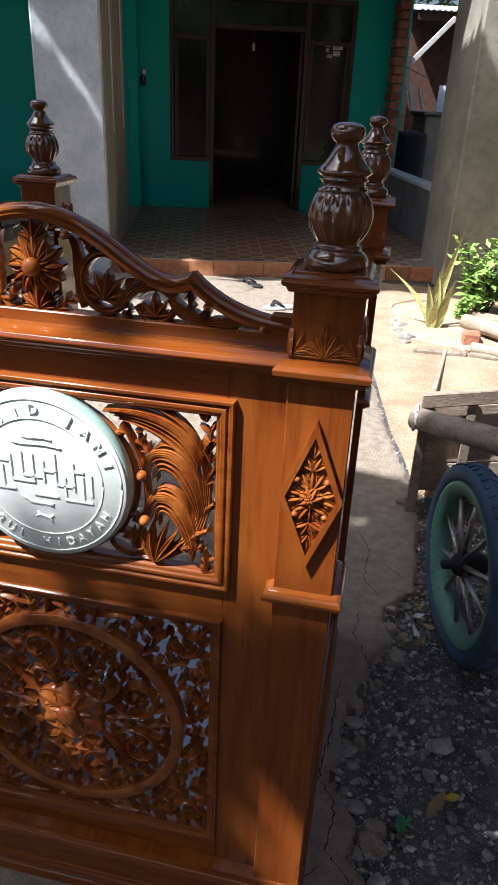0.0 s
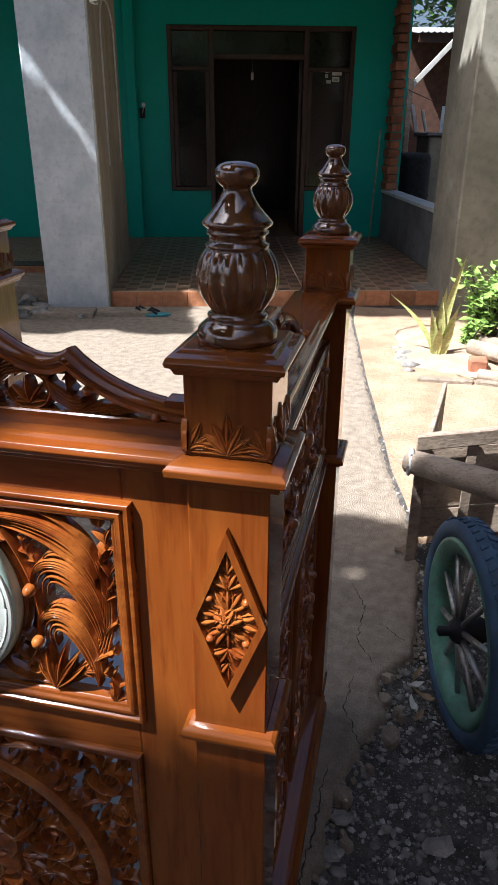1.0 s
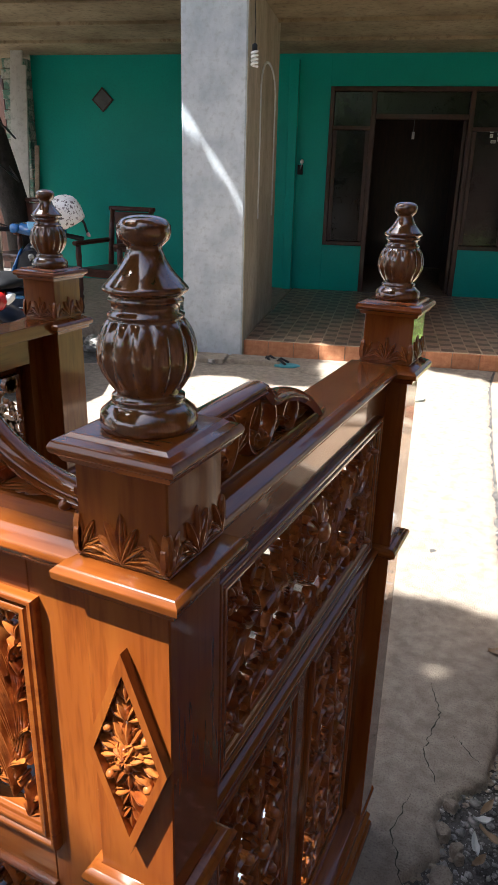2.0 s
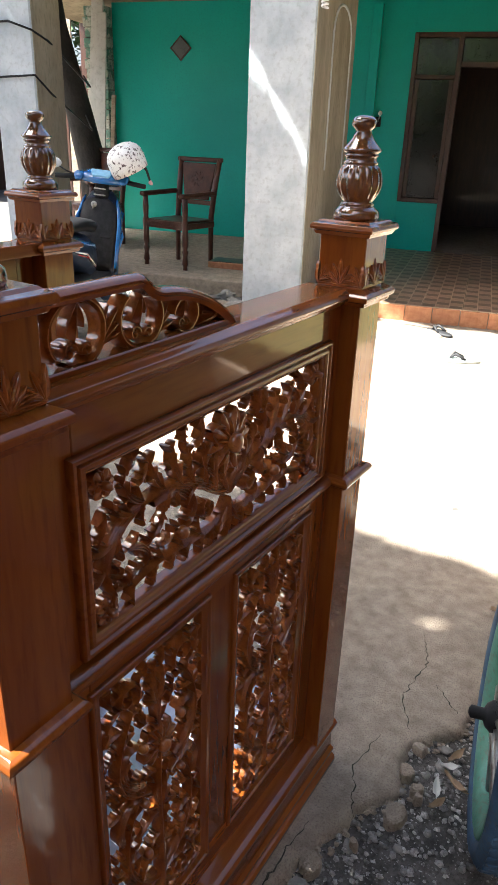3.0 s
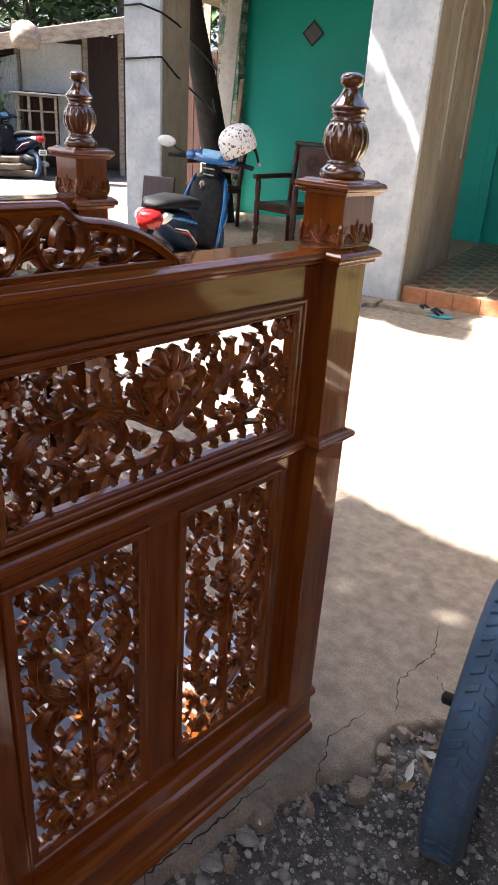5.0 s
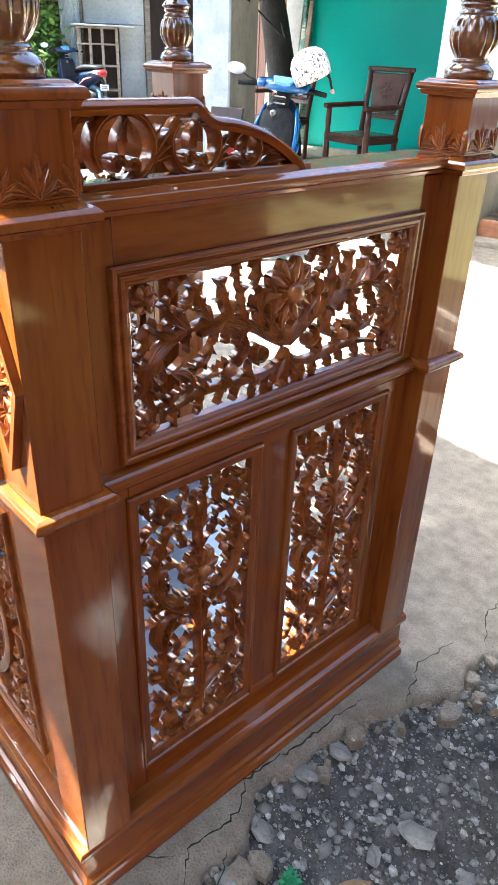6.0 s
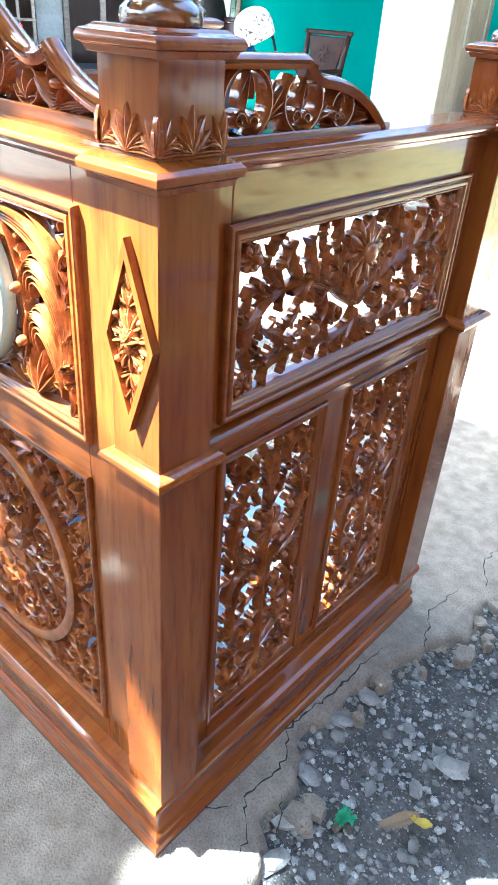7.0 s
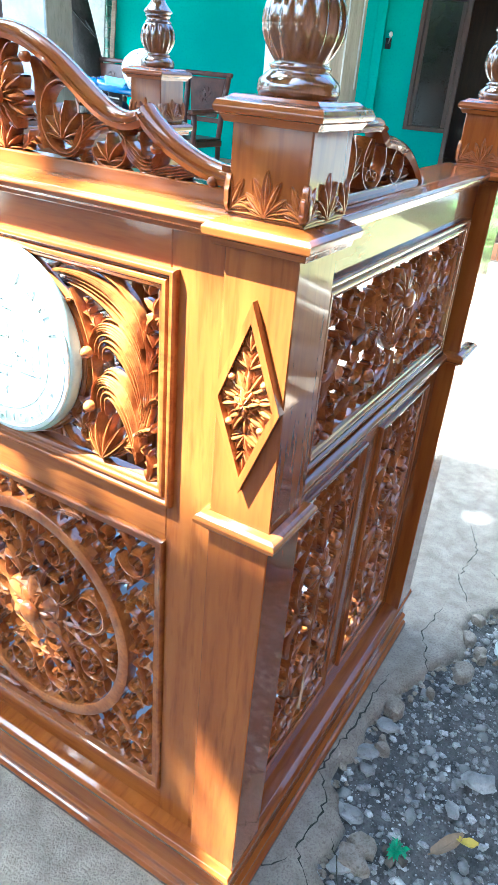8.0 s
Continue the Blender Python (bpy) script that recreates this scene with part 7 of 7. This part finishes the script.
for z, s_ in ((1.95, -0.05), (1.58, 0.02)):
    part("wire", tube([(-2.575, 0.1, z), (-2.575, -0.012, z), (-2.38, -0.014, z + 0.01), (-2.18, -0.014, z + s_), (-2.175, 0.2, z - 0.1), (-2.4, 1.2, z - 0.35), (-2.9, 1.95, z - 0.2)], 0.008, 6), BLACK, wire)
board = thing("leaning_board", "dark brown board leaning on the pillar", "board")
board.matrix_basis = at_house(-2.10, -0.25, 0.0, 10)
part("board", box(-0.14, 0.14, -0.015, 0.015, 0.0, 0.72, 0.004).mapped(lambda x, y, z: (x, y + 0.2 * z, z)), DARKWOOD, board)

# outside the porch's side opening
jamb = thing("brick_jamb", "rough red brick edge of the porch opening", "jamb")
jamb.matrix_basis = HOUSE
for k in range(22):
    part("brick", box(2.69 + 0.02 * (k % 2), 2.815, 2.72 + 0.03 * (k % 2), 2.985, 0.66 + 0.084 * k, 0.66 + 0.084 * k + 0.076, 0.005), OLDBRICK, jamb)
shed = thing("neighbour_shed", "brick shed in a shaded tone with a zinc roof beyond the porch", "shed")
shed.matrix_basis = at_house(3.9, 6.3)
part("wall", box(-0.9, 3.6, 0.0, 0.15, -0.05, 2.6, 0.01), SHADED_BRICK, shed)
ridges = Shape()
xs = np.linspace(-0.32, 2.6, 74)
for k, x in enumerate(xs):
    ridges.v += [(x, -0.95, 2.47 + 0.018 * (k % 2)), (x, 1.5, 2.80 + 0.018 * (k % 2)), (x, -0.95, 2.462 + 0.018 * (k % 2)), (x, 1.5, 2.79 + 0.018 * (k % 2))]
ridges.f = [f for k in range(73) for f in ((4 * k, 4 * k + 4, 4 * k + 5, 4 * k + 1), (4 * k + 2, 4 * k + 3, 4 * k + 7, 4 * k + 6), (4 * k, 4 * k + 2, 4 * k + 6, 4 * k + 4))]
part("roof", ridges, ZINC, shed, smooth=False)
part("eave_board", box(-0.3, 2.6, -0.86, -0.83, 2.36, 2.46, 0.004), DARKWOOD, shed)
part("brace", box(-0.03, 0.03, -0.02, 0.02, 0.0, 0.78, 0.004).mapped(lambda x, y, z: (-0.46 + x + 0.70 * z, -1.3 + y, 1.80 + 0.72 * z - 0.5 * x)), BOARD, shed)
part("brace", box(-0.025, 0.025, -0.02, 0.02, 0.0, 0.40, 0.004).mapped(lambda x, y, z: (-0.42 + x - 0.26 * z, -1.7 + y, 1.17 + z)), BOARD, shed)
part("brace", box(-0.02, 0.02, -0.02, 0.02, 0.0, 0.30, 0.004).mapped(lambda x, y, z: (-0.29 + x - 0.3 * z, -1.7 + y, 1.2 + z)), BOARD, shed)
part("post", box(-0.52, -0.44, -1.36, -1.28, -0.05, 1.9, 0.01), GREYWOOD, shed)
tank = thing("dark_drum", "dark plastic water drum beyond the low wall", "drum")
tank.matrix_basis = at_house(3.22, 3.7)
part("drum", lathe([(0.2, 0), (0.22, 0.04), (0.22, 0.5), (0.23, 0.53), (0.22, 0.56), (0.22, 0.95), (0.2, 1.0), (0.07, 1.02)], 28), BLACK, tank)
crate = thing("grey_tub", "tall grey concrete tub beyond the low wall", "tub")
crate.matrix_basis = at_house(3.5, 4.0)
part("tub", box(-0.02, 0.62, 0.0, 0.6, -0.05, 1.2, 0.02), PLASTER_GREY, crate)
part("rim", box(-0.06, 0.66, -0.04, 0.64, 1.2, 1.24, 0.008), PLASTER_DARK, crate)
cloth = thing("hanging_cloth", "pale blue cloth drying on a line", "cloth")
cloth.matrix_basis = at_house(3.66, 4.2, 1.36)
cl = Shape()
for i in range(7):
    for j in range(6):
        cl.v.append((0.21 * i / 6, 0.015 * math.sin(2.2 * i + 0.6 * j), 0.18 - 0.30 * j / 5))
cl.f = [(i * 6 + j, i * 6 + j + 1, (i + 1) * 6 + j + 1, (i + 1) * 6 + j) for i in range(6) for j in range(5)]
part("cloth", cl, mat("pale_blue_cloth", (0.4, 0.5, 0.62), (0.6, 0.68, 0.75), rough=0.9, scale=20), cloth)
part("line", tube([(-0.45, 0, 0.36), (0.0, 0, 0.19), (0.8, 0, 0.10)], 0.004, 5), BLACK, cloth)


# ---- trees ----
def tree(x, y, tall, crown_r, leaves, size, label, seed, material=LEAF, crown_z=None):
    rng = random.Random(seed)
    t = thing("tree", label, "tree", group="garden trees")
    t.matrix_basis = pose(x, y, -0.03)
    cz = crown_z or tall * 0.72
    part("trunk", tube([(0, 0, 0), (0.08, 0.04, tall * 0.25), (0.02, -0.05, tall * 0.5), (0.05, 0, tall * 0.75)], [0.16, 0.13, 0.11, 0.06], 10), BARK, t)
    tips = []
    for k in range(14):
        a = 2 * math.pi * k / 14 + rng.uniform(-0.3, 0.3)
        r, z = crown_r * rng.uniform(0.35, 0.95), cz + crown_r * rng.uniform(-0.45, 0.6)
        tip = (r * math.cos(a), r * math.sin(a), z)
        tips.append(tip)
        part("limb", tube([(0.03, 0, tall * rng.uniform(0.35, 0.6)), (tip[0] * 0.5, tip[1] * 0.5, z * 0.88), tip], [0.05, 0.035, 0.015], 6), BARK, t)
    pts = []
    for k in range(leaves):
        c = tips[rng.randrange(len(tips))]
        pts.append(tuple(v + rng.gauss(0, crown_r * 0.2) for v in c))
    part("crown", leaf_cloud(pts, size, rng), material, t)
    return t


for k, (x, y, h, r) in enumerate(((-17, 9, 6.5, 3.2), (-15, 13, 7, 3.2), (-19, 5, 6, 3.0), (-12, 17, 8, 3.5), (-21, 15, 8, 3.8), (-16.5, 4.2, 3.4, 1.9), (6, 13, 7, 3.2), (10, 9, 7, 3.4), (-6, 21, 8, 3.6), (2, 19, 8, 3.6), (-20, 0, 6.5, 3.2), (-16, -7, 7, 3.4))):
    tree(x, y, h, r, 5200, 0.34, "leafy green tree beyond the yard", 100 + k)
# unseen pale trees to the east and behind, added for bright reflections
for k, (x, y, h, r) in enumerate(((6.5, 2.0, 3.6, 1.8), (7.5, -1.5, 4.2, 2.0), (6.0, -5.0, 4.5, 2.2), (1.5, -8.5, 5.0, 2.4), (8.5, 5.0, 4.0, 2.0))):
    tree(x, y, h, r, 3600, 0.26, "unseen pale leafy tree added for bright reflections", 200 + k, LEAF_PALE)
# unseen darker trees close by in the east, added to dull reflections
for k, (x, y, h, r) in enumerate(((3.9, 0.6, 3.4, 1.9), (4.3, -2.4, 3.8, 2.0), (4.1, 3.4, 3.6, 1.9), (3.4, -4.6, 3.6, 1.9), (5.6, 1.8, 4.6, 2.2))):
    tree(x, y, h + 0.8, r, 5600, 0.24, "unseen dark leafy tree added to dull reflections", 300 + k, LEAF)
# an unseen belt of low growth added to close the yard south and east
for k, (x, y) in enumerate(((-9.5, -7.5), (-6.5, -8.2), (-3.2, -7.6), (0.0, -8.0), (3.2, -7.4), (6.2, -6.2), (7.0, -2.8), (7.2, 0.6), (7.0, 3.8))):
    tree(x, y, 3.4, 2.0, 5200, 0.3, "unseen low dark growth added to close the yard", 400 + k, LEAF, 1.6)
# palms over the shack
for k, (x, y, h) in enumerate(((-15.5, 7.0, 4.4), (-16.2, 9.8, 5.2), (-14.6, 11.2, 4.8))):
    p = thing("palm", "palm with arching green fronds", "palm", group="palms")
    p.matrix_basis = pose(x, y, 0)
    part("trunk", tube([(0, 0, 0), (0.1, 0, h * 0.5), (0, 0.1, h)], [0.16, 0.12, 0.1], 10), BARK, p)
    for q in range(12):
        a = 2 * math.pi * q / 12 + k
        fr = Shape()
        spine = [(math.cos(a) * 1.9 * t, math.sin(a) * 1.9 * t, h + 1.1 * t - 1.9 * t * t) for t in np.linspace(0, 1, 12)]
        tube(spine, 0.018, 4, s=fr)
        for i, c in enumerate(spine[2:]):
            for sgn in (-1, 1):
                e = Vector((-math.sin(a) * sgn, math.cos(a) * sgn, -0.45)) * (0.55 - 0.03 * i) + Vector((math.cos(a), math.sin(a), 0)) * 0.2
                w = Vector((math.cos(a), math.sin(a), 0)) * 0.03
                c_ = Vector(c)
                fr.add([c_ - w, c_ + w, c_ + e * 0.6 + w * 0.8, c_ + e, c_ + e * 0.6 - w * 0.8], [(0, 1, 2, 3, 4)])
        part("frond", fr, LEAF_PALE if q % 3 else LEAF, p)


# unseen shade tree, added: its crown is cut so sun lands in chosen patches
def lit(u, v):
    """Whether the sun reaches the ground point (u, v), or what stands on the way to it."""
    if u > 1.25 + 0.1 * math.sin(6 * v) + 0.3 * noise.noise(Vector((u, 1.3 * v, 9))) and v > -1:
        # the garden beside the cart lies in the sun
        return v > 3.3 + 0.3 * math.sin(2 * u) and noise.noise(Vector((1.7 * u, 1.7 * v, 5))) > -0.35
    if u < -2.95 and v > 2.6:
        return noise.noise(Vector((2.3 * u, 2.3 * v, 1))) > 0.20
    # into the open pulpit from above
    if -0.30 < u < -0.04 and 0.46 < v < 0.72:
        return True
    if (1.68 if u < 0.22 else 1.52) + 0.03 * math.sin(5 * u) < v:
        if v > 4.72 + 0.05 * math.sin(7 * u):
            # only a streak on the porch pillar
            return abs(0.76 * (u + 1.64) + 0.65 * (v - 4.97)) < 0.06 and abs(0.65 * (u + 1.64) - 0.76 * (v - 4.97)) < 0.15
        edge = 3.78 + 0.10 * math.sin(3.1 * u) + 0.06 * math.sin(9 * u)
        if u > -1.25 - 0.35 * (v - 3.8) or v < edge:
            return u > (-2.25 if v < 3.4 else -2.9) + 0.1 * math.sin(4 * v) + 0.35 * noise.noise(Vector((u, 1.4 * v, 3)))
        return False
    # the beam on the pulpit's front and top
    if 0.272 + 0.02 * math.sin(9 * u) < v < (0.465 if u > 0.4 else 0.48 if u > 0.22 or u < 0.02 else 0.60) and -0.45 < u < 0.60:
        return True
    if 0.95 < v and noise.noise(Vector((u * 13, v * 17, 2))) + 0.3 * noise.noise(Vector((u * 40, v * 40, 4))) > 0.48 + 0.3 * max(0, 1.25 - v):
        return True
    for cu, cv, r in PATCHES:
        if (u - cu) ** 2 + (v - cv) ** 2 < r * r:
            return True
    return False


rng = random.Random(77)
PATCHES = [(-0.195, 0.185, 0.062), (0.09, 0.06, 0.07), (0.03, -0.03, 0.06), (0.12, 0.13, 0.05), (-0.30, -0.12, 0.05), (-0.55, -0.3, 0.06), (-0.42, -0.2, 0.04)]
PATCHES += [(rng.uniform(-3, 0.4), rng.uniform(-2.5, -0.3), rng.uniform(0.03, 0.07)) for _ in range(7)]
shade = thing("shade_tree", "unseen dark-leaved tree added to shade the yard, gaps cut for sun patches", "tree")
shade.matrix_basis = pose(-5.4, -4.6, -0.03)
part("trunk", tube([(0, 0, 0), (0.1, 0.1, 1.7), (0.05, 0.3, 3.4), (0.3, 0.5, 5.1)], [0.26, 0.21, 0.18, 0.12], 14), BARK, shade)
for tx, ty in ((3.4, 2.2), (1.6, 3.6), (-0.5, 3.2), (4.0, 0.4), (-1.2, 5.4), (2.4, 0.2), (0.6, 1.6), (-2.4, 2.0)):
    part("limb", tube([(0.2, 0.4, 4.4), (tx * 0.5, ty * 0.5 + 0.2, 5.2), (tx * 0.9, ty * 0.9, 5.5)], [0.08, 0.05, 0.03], 7), BARK, shade)
pts = []
while len(pts) < 100000:
    u, v = rng.uniform(-5.4, 5.4), rng.uniform(-5.2, 6.6)
    z = rng.uniform(5.2, 5.9)
    if ((u - 0.1) / 5.5) ** 2 + ((v - 0.8) / 5.9) ** 2 + 0.35 * noise.noise(Vector((0.9 * u, 0.9 * v, 7))) > 1.0:
        continue
    if 1.0 < v < 1.62 and u > -0.6 and rng.random() < 0.3:
        continue
    if lit(u, v) or (v < 1.2 and u > 2.4) or (v > 3.5 and u > 1.6) or (v > 1.67 and v < 3.5 and -2.8 < u < 1.15):
        continue
    x, y = u + RUN.x * z / RUN.z - 0, v + RUN.y * z / RUN.z
    pts.append((x + 5.4, y + 4.6, z + 0.03))
crown = Shape()
for p in pts:
    a = rng.uniform(0, 6.28)
    L = rng.uniform(0.05, 0.088)
    d, q = Vector((math.cos(a), math.sin(a), rng.uniform(-0.3, 0.3))) * L, Vector((-math.sin(a), math.cos(a), rng.uniform(-0.3, 0.3))) * L * 0.55
    p = Vector(p)
    crown.add([p - d, p + q, p + d, p - q], [(0, 1, 2, 3)])
part("crown", crown, LEAF, shade)
